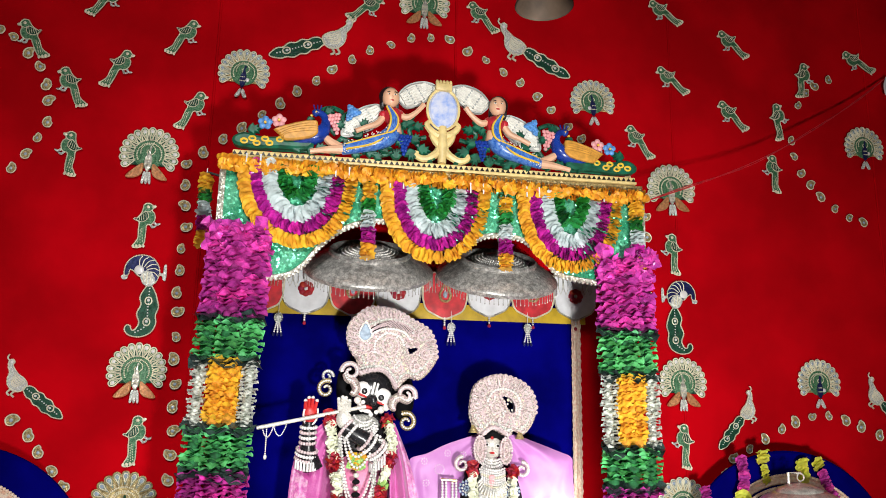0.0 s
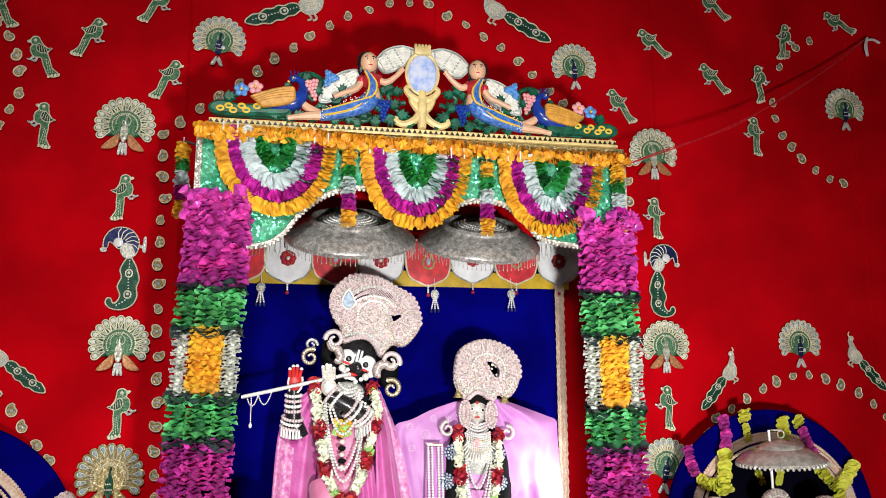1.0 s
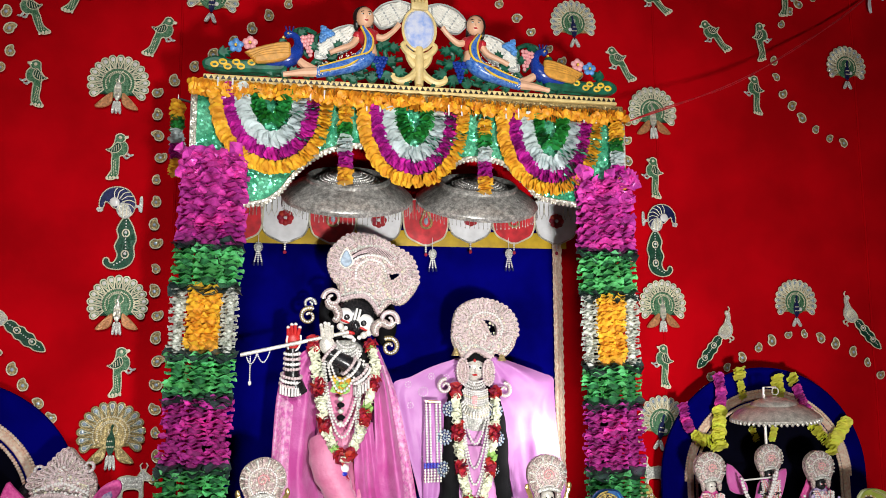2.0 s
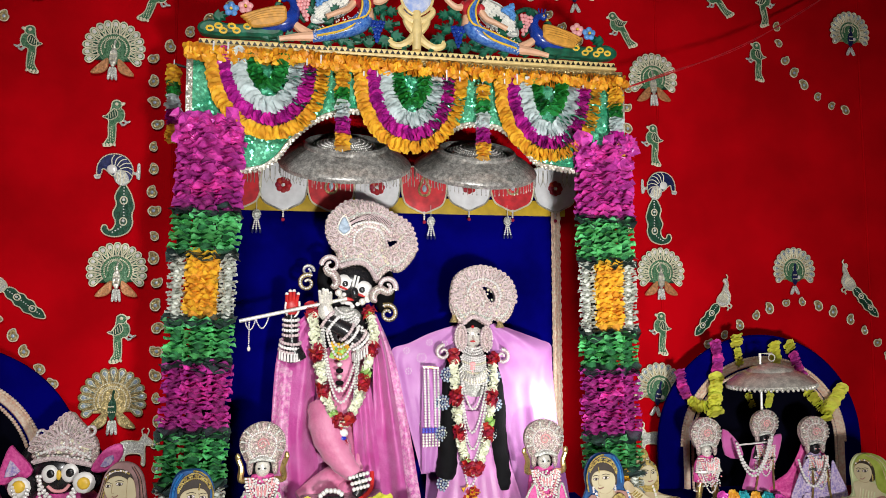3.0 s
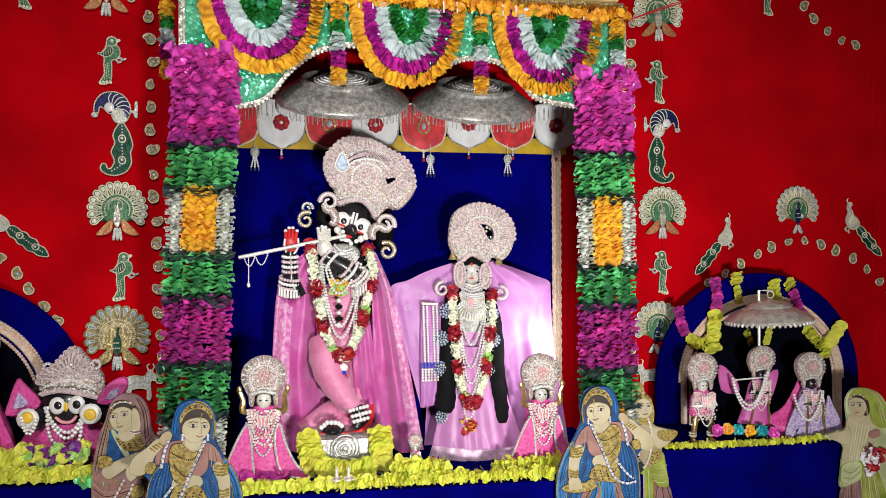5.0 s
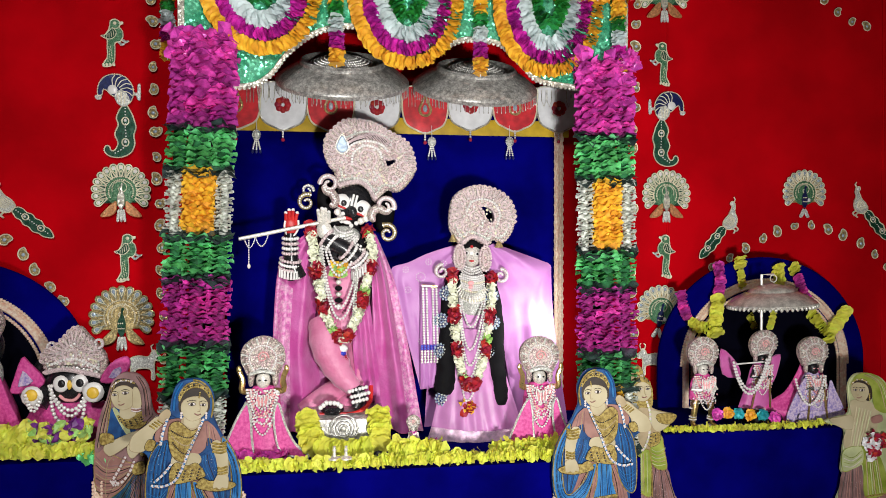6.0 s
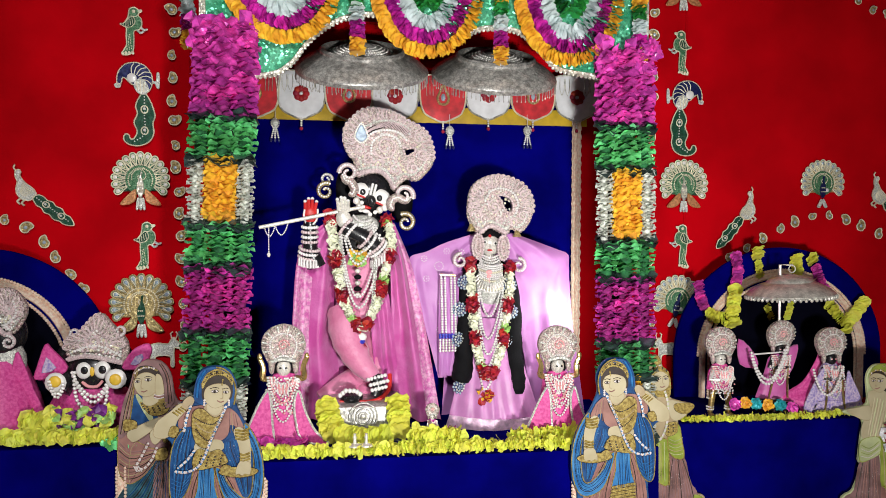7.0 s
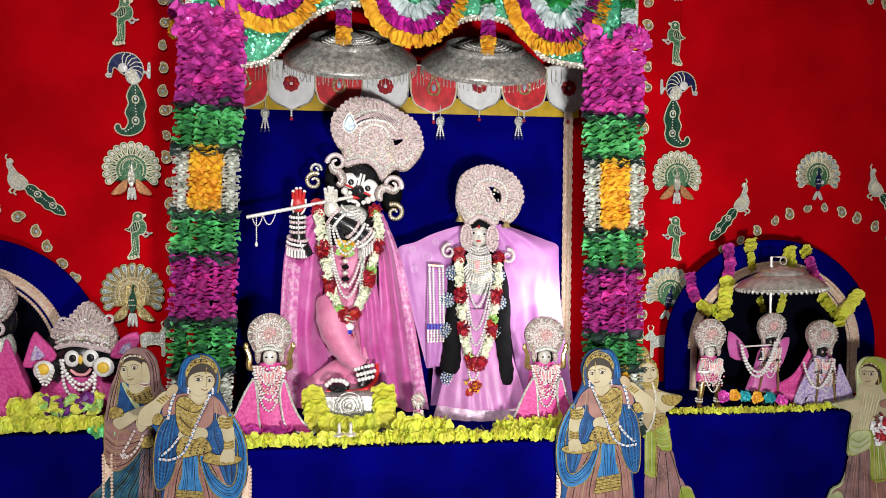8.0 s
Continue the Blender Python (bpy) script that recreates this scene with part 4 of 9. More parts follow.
def lappet(white):
    label = "white satin lappet with a dark red flower and beaded drop" if white else "red satin lappet with a gold paisley and beaded drop"
    ob = thing("lappet", label, "lappet", "lappets of the inner valance")
    out = flat([(-0.118, 0.12), (0.0, 0.13), (0.118, 0.12), (0.122, 0.04), (0.118, -0.02), (0.098, -0.072), (0.05, -0.10), (0.0, -0.118), (-0.05, -0.10), (-0.098, -0.072), (-0.118, -0.02), (-0.122, 0.04)], 4)
    part("cloth", Geo().plate(out, 0.012, inset=0.005), WHITE_CLOTH if white else RED_SATIN, ob)
    part("piping", Geo().tube(rim_line(out, -0.004), 0.005, n=5, closed=True), GOLD_CORD if not white else SILVER_BRAID, ob)
    g = Geo()
    if white:
        r2 = random.Random(2)
        for k in range(8):
            a = 2 * math.pi * k / 8
            g.ball((0.026 * math.cos(a), -0.012, 0.012 + 0.026 * math.sin(a)), (0.017, 0.008, 0.017), n=8, k=5)
        g.ball((0, -0.02, 0.012), 0.008, 1, n=8, k=5)
        part("flower", g, [E_RED, PEARL], ob)
        for s in (-1, 1):
            for q in (0.055, 0.085):
                w = Geo().tube([(s * (q - 0.012), -0.008, 0.11), (s * (q - 0.012), -0.009, 0.05), (s * q, -0.009, 0.02), (s * (q + 0.012), -0.009, 0.05), (s * (q + 0.012), -0.008, 0.11)], 0.002, n=4)
                part("silver_thread", w, SILVER_BRAID, ob)
    else:
        drop = flat([(0, 0.075), (0.02, 0.035), (0.03, 0.005), (0.016, -0.022), (-0.016, -0.022), (-0.03, 0.005), (-0.02, 0.035)])
        g.tube(rim_line(drop, -0.010), 0.007, n=6, closed=True)
        g.ball((0, -0.010, 0.012), (0.012, 0.006, 0.02), 1, n=8, k=5)
        part("paisley", g, [GOLD_SEQ, CRYSTAL], ob)
        for q in (-0.09, -0.072, -0.055, 0.055, 0.072, 0.09):
            w = Geo().tube([(q, -0.008, 0.115), (q * 0.98, -0.010, 0.02)], 0.002, n=4)
            part("silver_thread", w, SILVER_BRAID, ob)
    g = Geo().beads([(0, -0.004, -0.115), (0, -0.004, -0.16)], 0.006, 0.012, 0).ball((0, -0.004, -0.168), 0.010, 1, n=8, k=6)
    part("drop_beads", g, [PEARL, E_RED], ob)
    return ob


for white, xs in ((True, (-0.61, -0.125, 0.375, 0.865)), (False, (-0.845, -0.365, 0.13, 0.62))):
    one = lappet(white)
    one.matrix_basis = Matrix.Translation((xs[0], 0.615, 2.335))
    for x in xs[1:]:
        copy_thing(one, Matrix.Translation((x, 0.615, 2.335 + 0.02 * (x > 0.3))))


def pendant():
    ob = thing("bead_pendant", "small crystal and pearl pendant hanging from the valance", "pendant", "pendants of the inner valance")
    part("disc", Geo().ball((0, 0, 0), (0.016, 0.008, 0.020), n=10, k=6).beads(rim_line(ellipse(0.02, 0.024, 14), 0), 0.004, 0.009), SILVER_SEQ, ob)
    g = Geo()
    for s in (-1, 0, 1):
        g.beads([(s * 0.006, 0, -0.024), (s * 0.018, 0, -0.075)], 0.005, 0.010, 0)
        g.ball((s * 0.02, 0, -0.088), (0.006, 0.006, 0.010), 1, n=6, k=5)
    part("bead_work", g, [PEARL, NAVY_SEQ], ob)
    part("thread", Geo().tube([(0, 0, 0.02), (0, 0.01, 0.09)], 0.0015, n=4), WHITE_CLOTH, ob)
    return ob


one = pendant()
one.matrix_basis = Matrix.Translation((-0.742, 0.60, 2.19))
for x, z in ((0.165, 2.17), (0.588, 2.18)):
    copy_thing(one, Matrix.Translation((x, 0.60, z)))

# blue curtain behind the statues
def curtain(u, v):
    x = -0.90 + 1.80 * u
    return (x, 0.655 + 0.012 * math.sin(x * 19 + noise.noise((x * 2, v * 2, 0)) * 2) * (0.4 + 0.6 * v) + 0.008 * noise.noise((x * 7, v * 2, 2)), 2.42 - 1.74 * v)


back = thing("curtain", "royal blue velvet curtain with peach braid edge behind the statues", "curtain")
part("cloth", Geo().sheet(curtain, 90, 30, 0, 0.004), BLUE_CLOTH, back)
g = Geo().box((0.845, 0.618, 0.69), (0.892, 0.628, 2.26), bevel=0.003)
for q in (0.848, 0.868, 0.888):
    g.tube([(q + 0.003 * math.sin(k * 1.7), 0.616, 0.69 + k * 0.0131) for k in range(120)], 0.006, n=5)
part("braid", g, PINK_BRAID, back)


# ---- the painted carving on top of the canopy ----
PAINT_BLUE = surface("peacock_blue_gloss", (0.01, 0.04, 0.28), 0.25, vary=0.25, scale=30, coat=0.4)
PAINT_GREEN = surface("dark_green_gloss", (0.006, 0.10, 0.055), 0.4, vary=0.4, scale=30, coat=0.05)
PAINT_WING = surface("ochre_gloss", (0.62, 0.30, 0.05), 0.35, vary=0.2, scale=40)
PAINT_SKIN = surface("painted_flesh", (0.72, 0.42, 0.26), 0.4, vary=0.08)
PAINT_WHITE = surface("ivory_paint", (0.74, 0.73, 0.66), 0.4, vary=0.12, scale=50, bump=0.3)
PAINT_PINK = surface("pink_paint", (0.78, 0.35, 0.36), 0.4, vary=0.12)
PAINT_SKY = surface("sky_blue_paint", (0.10, 0.28, 0.62), 0.35, vary=0.3, scale=60)
PAINT_YELLOW = surface("yellow_paint", (0.78, 0.50, 0.05), 0.4, vary=0.15)
PAINT_RED = surface("crimson_paint", (0.45, 0.02, 0.03), 0.4, vary=0.2)
PAINT_HAIR = surface("black_paint", (0.012, 0.010, 0.010), 0.35, vary=0.2)
PAINT_PANEL = surface("painted_oval", (0.62, 0.66, 0.80), 0.3, second=(0.30, 0.42, 0.78), scale=34, coat=0.3)

carving = thing("carved_pediment", "painted carved wooden pediment with peacocks, vines and grapes", "carving")
g = Geo().box((-0.955, -0.035, 2.835), (0.955, 0.035, 2.848), bevel=0.004).box((-0.95, -0.028, 2.848), (0.95, 0.028, 2.872), bevel=0.006)
part("base_rail", g, GOLD_PAINT, carving)
g = Geo()
for k in range(76):
    x = -0.94 + 1.88 * k / 75
    g.plate([(x - 0.009, 2.851), (x + 0.009, 2.851), (x, 2.866)], 0.006, m=Matrix.Translation((0, -0.030, 0)))
part("rail_teeth", g, PAINT_HAIR, carving)


def both(name, make, material, label=""):
    """The same carved piece on each side of the middle."""
    for s in (1, -1):
        part(name, make(s), material, carving, label)


# middle: oval medallion on a scrolled stem
part("medallion", Geo().plate(ellipse(0.073, 0.098, 30, -0.005, 3.135), 0.05, m=Matrix.Translation((0, -0.025, 0)), inset=0.012), PAINT_PANEL, carving, "oval painted in blue and white")
part("medallion_frame", Geo().tube(rim_line(ellipse(0.076, 0.101, 30, -0.005, 3.135), -0.042), 0.0065, n=8, closed=True), GOLD_PAINT, carving)
g = Geo().box((-0.045, -0.06, 3.225), (0.035, -0.01, 3.262), bevel=0.008)
for k in range(5):
    g.ball((-0.037 + 0.016 * k, -0.045, 3.268), (0.009, 0.012, 0.014), n=8, k=6)
part("finial", g, GOLD_PAINT, carving)
g = Geo()
for s in (1, -1):
    for z, r, w in ((3.03, 0.045, 0.075), (2.985, 0.035, 0.05)):
        g.tube(spline([(-0.005, -0.03, z - 0.03), (-0.005 + s * w * 0.6, -0.035, z - 0.01), (-0.005 + s * w, -0.035, z + 0.025), (-0.005 + s * w * 0.8, -0.035, z + 0.045)], 5), [0.022 - 0.0008 * k for k in range(16)], n=8)
    g.tube(spline([(-0.005, -0.03, 2.96), (-0.005 + s * 0.03, -0.035, 2.915), (-0.005 + s * 0.08, -0.035, 2.888), (-0.005 + s * 0.12, -0.035, 2.90), (-0.005 + s * 0.118, -0.035, 2.92)], 5), [0.022 - 0.0005 * k for k in range(21)], n=8)
g.tube([(-0.005, -0.035, 3.05), (-0.005, -0.04, 2.96), (-0.005, -0.035, 2.872)], [0.02, 0.026, 0.02], n=10)
part("scrolled_stem", g, GOLD_PAINT, carving)


def peacock_body(s):
    g = Geo()
    line = spline([(s * 0.70, -0.03, 2.925), (s * 0.63, -0.035, 2.945), (s * 0.575, -0.038, 2.965), (s * 0.548, -0.038, 3.01), (s * 0.556, -0.038, 3.055), (s * 0.585, -0.036, 3.072), (s * 0.608, -0.035, 3.062)], 5)
    fat = [0.022, 0.026, 0.029, 0.032, 0.034, 0.036, 0.037, 0.038, 0.038, 0.038, 0.037, 0.036, 0.034, 0.031, 0.028, 0.025, 0.023, 0.021, 0.019, 0.018, 0.017, 0.016, 0.016, 0.015, 0.015, 0.016, 0.017, 0.018, 0.017, 0.014, 0.008]
    g.tube(line, fat, n=12)
    g.tube([(s * 0.612, -0.035, 3.058), (s * 0.622, -0.035, 3.03)], [0.007, 0.002], 1, n=6)
    for k in range(3):
        g.tube([(s * (0.575 + 0.012 * k), -0.036, 3.086), (s * (0.570 + 0.018 * k), -0.036, 3.108)], 0.003, n=5)
    g.ball((s * 0.592, -0.052, 3.07), 0.005, 1, n=6, k=5)
    return g


def peacock_wing(s):
    g = Geo()
    for k in range(5):
        g.plate(flat([(s * 0.585, 3.02 - 0.012 * k), (s * (0.66 + 0.014 * k), 3.012 - 0.016 * k), (s * (0.775 - 0.012 * k), 2.965 - 0.012 * k), (s * 0.68, 2.95 - 0.008 * k), (s * 0.60, 2.955 - 0.004 * k)]), 0.02, 0, Matrix.Translation((0, -0.062 - 0.004 * k, 0)), 0.006)
    return g


def peacock_tail(s):
    return Geo().plate(flat([(s * 0.60, 2.93), (s * 0.70, 2.945), (s * 0.82, 2.935), (s * 0.90, 2.95), (s * 0.95, 2.925), (s * 0.94, 2.89), (s * 0.86, 2.88), (s * 0.74, 2.885), (s * 0.62, 2.89)]), 0.05, 0, Matrix.Translation((0, -0.03, 0)), 0.012)


both("peacock_body", peacock_body, [PAINT_BLUE, PAINT_YELLOW], "glossy blue peacock")
both("peacock_wing", peacock_wing, PAINT_WING)
both("peacock_tail", peacock_tail, PAINT_GREEN)
for x, z in ((0.90, 2.905), (0.865, 2.918), (0.845, 2.898), (0.81, 2.92), (0.79, 2.902), (0.745, 2.922)):
    both("tail_eye", lambda s: Geo().tube(rim_line(ellipse(0.014, 0.010, 12, s * x, z), -0.057), 0.005, n=5, closed=True), PAINT_YELLOW)


def blossom(x, z, material):
    def make(s):
        g = Geo()
        for k in range(5):
            a = 2 * math.pi * k / 5 + 0.3
            g.ball((s * x + 0.019 * math.cos(a), -0.045, z + 0.019 * math.sin(a)), (0.015, 0.009, 0.015), n=8, k=5)
        return g.ball((s * x, -0.055, z), 0.007, 1, n=6, k=5)
    both("blossom", make, [material, PAINT_YELLOW])


blossom(0.755, 3.015, PAINT_PINK)
blossom(0.815, 3.0, PAINT_SKY)


def grapes(x, z, w, h, material, turn=0.0):
    def make(s):
        g = Geo()
        rows = 6
        for j in range(rows):
            n = max(1, round((rows - j) * 0.8))
            for k in range(n):
                dx = (k - (n - 1) / 2) * w / 5
                dz = -h * j / rows
                c, q = math.cos(radians(turn)), math.sin(radians(turn))
                g.ball((s * (x + dx * c - dz * q), -0.04 - 0.008 * (k % 2), z + dx * q + dz * c), w / 7, n=7, k=5)
        return g
    both("grape_bunch", make, material)


grapes(0.185, 2.985, 0.075, 0.10, PAINT_BLUE)
grapes(0.42, 3.10, 0.07, 0.07, PAINT_SKY, 30)
grapes(0.515, 3.06, 0.07, 0.10, PAINT_PINK, -14)


def vine(s):
    g = Geo()
    for pts in ([(0.04, 2.90), (0.12, 2.96), (0.16, 3.03), (0.12, 3.05)], [(0.10, 2.89), (0.20, 2.925), (0.27, 2.90), (0.33, 2.895)], [(0.62, 2.885), (0.52, 2.92), (0.46, 2.99), (0.47, 3.07), (0.42, 3.10)],
                [(0.50, 2.98), (0.545, 3.03), (0.57, 3.09), (0.52, 3.11), (0.47, 3.09)], [(0.36, 2.90), (0.43, 2.95), (0.48, 2.96)], [(0.62, 2.89), (0.70, 2.892), (0.78, 2.888)], [(0.08, 3.0), (0.15, 2.99), (0.22, 3.02)]):
        g.tube(spline([(s * x, -0.012, z) for x, z in pts], 6), 0.011, n=7)
    return g


both("vine", vine, PAINT_GREEN)


def leaves_at(x, z, size, turn):
    def make(s):
        pts = [(0, -1), (0.5, -0.75), (0.95, -0.1), (0.5, 0.05), (0.62, 0.62), (0.2, 0.45), (0, 1), (-0.2, 0.45), (-0.62, 0.62), (-0.5, 0.05), (-0.95, -0.1), (-0.5, -0.75)]
        c, q = math.cos(radians(turn)), math.sin(radians(turn))
        return Geo().plate([(s * (x + size * (a * c - b * q)), z + size * (a * q + b * c)) for a, b in pts], 0.024, 0, Matrix.Translation((0, -0.035, 0)), 0.006)
    both("leaf", make, PAINT_GREEN)


for x, z, size, turn in ((0.165, 3.075, 0.036, 20), (0.215, 3.01, 0.03, -60), (0.09, 2.93, 0.034, 100), (0.15, 2.90, 0.034, 160), (0.27, 2.935, 0.04, 60), (0.33, 2.90, 0.035, 100), (0.45, 2.925, 0.034, 20), (0.50, 2.895, 0.03, 80), (0.40, 2.985, 0.03, -40), (0.66, 2.90, 0.034, 70), (0.86, 2.97, 0.032, 80), (0.56, 2.905, 0.03, 60), (0.22, 2.90, 0.03, 0), (0.48, 3.02, 0.026, 120), (0.13, 2.985, 0.030, 40), (0.20, 2.955, 0.028, 150), (0.06, 2.895, 0.028, 60), (0.115, 3.045, 0.028, 80), (0.37, 3.04, 0.026, 10), (0.53, 3.085, 0.026, 60), (0.615, 3.03, 0.022, 150), (0.40, 2.885, 0.026, 90), (0.30, 2.885, 0.026, 40), (0.60, 2.885, 0.026, 110), (0.72, 2.975, 0.022, 60), (0.185, 3.04, 0.024, 200)):
    leaves_at(x, z, size, turn)


# two winged figures, each a plain painted carving
def winged_figure(s):
    g = Geo()
    X = lambda x, y, z: (s * x, y, z)
    # head with dark hair and a parting jewel
    g.ball(X(0.255, -0.056, 3.165), (0.041, 0.036, 0.050), 0, n=16, k=10)
    g.ball(X(0.262, -0.040, 3.176), (0.048, 0.036, 0.050), 1, n=16, k=10)
    g.ball(X(0.292, -0.035, 3.145), (0.014, 0.020, 0.034), 1, n=10, k=6)
    g.ball(X(0.226, -0.035, 3.135), (0.012, 0.020, 0.034), 1, n=10, k=6)
    for e in (-0.014, 0.014):
        g.ball(X(0.251 + e, -0.088, 3.170), (0.008, 0.003, 0.004), 5, n=8, k=4)
        g.ball(X(0.251 + e, -0.091, 3.170), (0.0035, 0.002, 0.0035), 1, n=6, k=4)
        g.tube([X(0.241 + e, -0.086, 3.180), X(0.251 + e, -0.089, 3.183), X(0.261 + e, -0.086, 3.180)], 0.0018, 1, n=4)
    g.ball(X(0.250, -0.090, 3.158), (0.005, 0.006, 0.008), 0, n=6, k=4)
    g.ball(X(0.250, -0.087, 3.143), (0.010, 0.003, 0.004), 2, n=6, k=4)
    g.tube([X(0.256, -0.045, 3.13), X(0.248, -0.045, 3.09)], 0.015, 0, n=8)
    # bodice, waist, draped skirt
    g.tube(spline([X(0.25, -0.045, 3.105), X(0.242, -0.052, 3.07), X(0.236, -0.05, 3.035)], 4), [0.030, 0.038, 0.043, 0.045, 0.044, 0.040, 0.036, 0.033, 0.031], 2, n=12)
    g.tube([X(0.237, -0.05, 3.045), X(0.232, -0.05, 2.99)], [0.031, 0.036], 0, n=12)
    g.tube(spline([X(0.235, -0.05, 3.010), X(0.262, -0.055, 2.972), X(0.315, -0.058, 2.940), X(0.392, -0.055, 2.914), X(0.470, -0.05, 2.896)], 5), [0.032, 0.036, 0.038, 0.040, 0.041, 0.042, 0.041, 0.040, 0.038, 0.037, 0.035, 0.034, 0.032, 0.030, 0.029, 0.028, 0.027, 0.026, 0.025, 0.024, 0.024], 3, n=12)
    for k in range(5):
        t = 0.008 * k
        g.tube(spline([X(0.262 + t * 0.4, -0.088, 3.11), X(0.222 + t, -0.100, 3.05), X(0.240 + t, -0.100, 2.990 - t * 0.4), X(0.33, -0.102, 2.953 - t), X(0.45, -0.080, 2.916 - t * 0.7)], 5), 0.0052, 4 if k in (0, 4) else 3, n=6)
    rngw = random.Random(8)
    for k in range(90):
        a = rngw.random()
        p = Vector(X(0.25, -0.094, 2.985)).lerp(Vector(X(0.46, -0.078, 2.90)), a)
        g.ball(p + Vector((0, rngw.uniform(-0.004, 0.006), rngw.uniform(-0.03, 0.03))), 0.0032, 5, n=5, k=4)
    # legs, arms, sleeves
    g.tube([X(0.465, -0.055, 2.898), X(0.53, -0.055, 2.892), X(0.575, -0.055, 2.885), X(0.61, -0.055, 2.878)], [0.022, 0.018, 0.013, 0.012], 0, n=8)
    g.tube([X(0.46, -0.035, 2.905), X(0.52, -0.035, 2.935), X(0.555, -0.035, 2.962)], [0.022, 0.020, 0.016], 0, n=8)
    g.tube(spline([X(0.222, -0.05, 3.095), X(0.178, -0.056, 3.075), X(0.132, -0.06, 3.105), X(0.10, -0.06, 3.145)], 4), [0.018, 0.017, 0.017, 0.016, 0.016, 0.015, 0.014, 0.013, 0.012, 0.012, 0.012, 0.012, 0.014], 0, n=8)
    g.tube(spline([X(0.278, -0.05, 3.09), X(0.312, -0.056, 3.035), X(0.36, -0.062, 3.012), X(0.41, -0.062, 2.988)], 4), [0.018, 0.017, 0.017, 0.016, 0.016, 0.015, 0.014, 0.013, 0.012, 0.012, 0.012, 0.012, 0.014], 0, n=8)
    for a, b in ((0.212, 3.09), (0.288, 3.08)):
        g.ball(X(a, -0.05, b), (0.022, 0.024, 0.021), 2, n=10, k=6)
    # wings, feather by feather
    for base, tip, w in (((0.295, 3.115), (0.475, 2.985), 0.058), ((0.205, 3.165), (0.045, 3.262), 0.058)):
        b, d = Vector(base), Vector((tip[0] - base[0], tip[1] - base[1]))
        q = Vector((-d.y, d.x)).normalized()
        if q.y < 0:
            q = -q
        low = base[1] > 3.14
        out = [b - q * w * 0.3, b + q * w * 0.5, b + d * 0.35 + q * w * 0.95, b + d * 0.75 + q * w * 0.7, b + d, b + d * 0.96 - q * w * 0.4, b + d * 0.72 - q * w * 0.75, b + d * 0.38 - q * w * 0.95, b + d * 0.1 - q * w * 0.7]
        g.plate(flat([(s * p.x, p.y) for p in out], 5), 0.026, 5, Matrix.Translation((0, -0.012, 0)), 0.008)
        rim = flat([(s * p.x, p.y) for p in out], 5)
        g.tube(rim_line(rim, -0.026), 0.0042, 6, n=5, closed=True)
        for row, (f0, f1, n, r) in enumerate(((0.45, 0.93, 7, 0.0085), (0.2, 0.55, 6, 0.0085), (0.05, 0.28, 5, 0.0085))):
            for k in range(n):
                v = 0.62 - 1.3 * k / (n - 1)
                taper = 1 - 0.35 * abs(v) * (row == 0)
                a0, a1 = b + d * f0 + q * w * v * (0.9 - 0.1 * row), b + d * (f0 + (f1 - f0) * taper) + q * w * v * (0.75 if row == 0 else 0.9)
                g.tube([X(a0.x, -0.026 - 0.003 * row, a0.y), X(a1.x, -0.024 - 0.003 * row, a1.y)], [r, r * 0.75], 5, n=6)
                g.ball(X(a1.x, -0.026 - 0.003 * row, a1.y), r * 0.8, 6, n=6, k=4)
    return single("winged_figure", g, [PAINT_SKIN, PAINT_HAIR, PAINT_RED, SARI_BLUE, PAINT_YELLOW, PAINT_WHITE, WING_EDGE], "carved winged figure in blue spotted drape on the canopy", "figurine", "winged figures on the canopy")


WING_EDGE = surface("grey_wing_lines", (0.42, 0.44, 0.42), 0.45, vary=0.2)
SARI_BLUE = surface("blue_spotted_paint", (0.02, 0.10, 0.42), 0.3, second=(0.10, 0.24, 0.58), scale=70)
winged_figure(-1)
winged_figure(1)


# ---- the statues and what they wear ----
BLACK_STONE = surface("black_stone", (0.012, 0.012, 0.014), 0.28, vary=0.3, coat=0.3)
HAIR = surface("black_wool", (0.005, 0.005, 0.006), 0.75, gloss=0.12, vary=0.3, bump=0.6, fine=180)
PINK_SILK = surface("pink_silk", (0.56, 0.075, 0.34), 0.42, second=(0.65, 0.16, 0.45), scale=11, bump=0.6, fine=90, sheen=0.3, thin=0.12)
ROSE_SILK = surface("rose_silk", (0.60, 0.15, 0.30), 0.5, second=(0.69, 0.24, 0.40), scale=13, bump=0.8, fine=60, sheen=0.3)
HOT_PINK = surface("hot_pink_print", (0.55, 0.035, 0.24), 0.5, second=(0.72, 0.11, 0.36), scale=75, bump=0.3)
LILAC = surface("lilac_chiffon", (0.44, 0.155, 0.44), 0.5, second=(0.52, 0.22, 0.52), scale=7, bump=0.15, fine=120)
LILAC_SKIRT = surface("lilac_satin", (0.54, 0.22, 0.48), 0.42, vary=0.12, scale=10, bump=0.15, fine=120)
ZARI = surface("pink_silver_embroidery", (0.62, 0.42, 0.43), 0.34, 0.15, second=(0.66, 0.62, 0.52), scale=75, glints=0.8, glint_scale=330, lace=0.75, lace_scale=88)
ZARI_LIGHT = surface("pearl_embroidery", (0.70, 0.56, 0.57), 0.38, 0.05, vary=0.18, scale=80, bump=0.5, fine=200, lace=0.3, lace_scale=150)
SILVER_FACE = surface("bright_silver", (0.76, 0.73, 0.66), 0.28, 0.25, vary=0.2)
RED_PALM = surface("red_lacquer", (0.55, 0.02, 0.02), 0.4, vary=0.15)
PRINT_LILAC = surface("lilac_print", (0.26, 0.20, 0.50), 0.55, second=(0.64, 0.52, 0.66), scale=95)
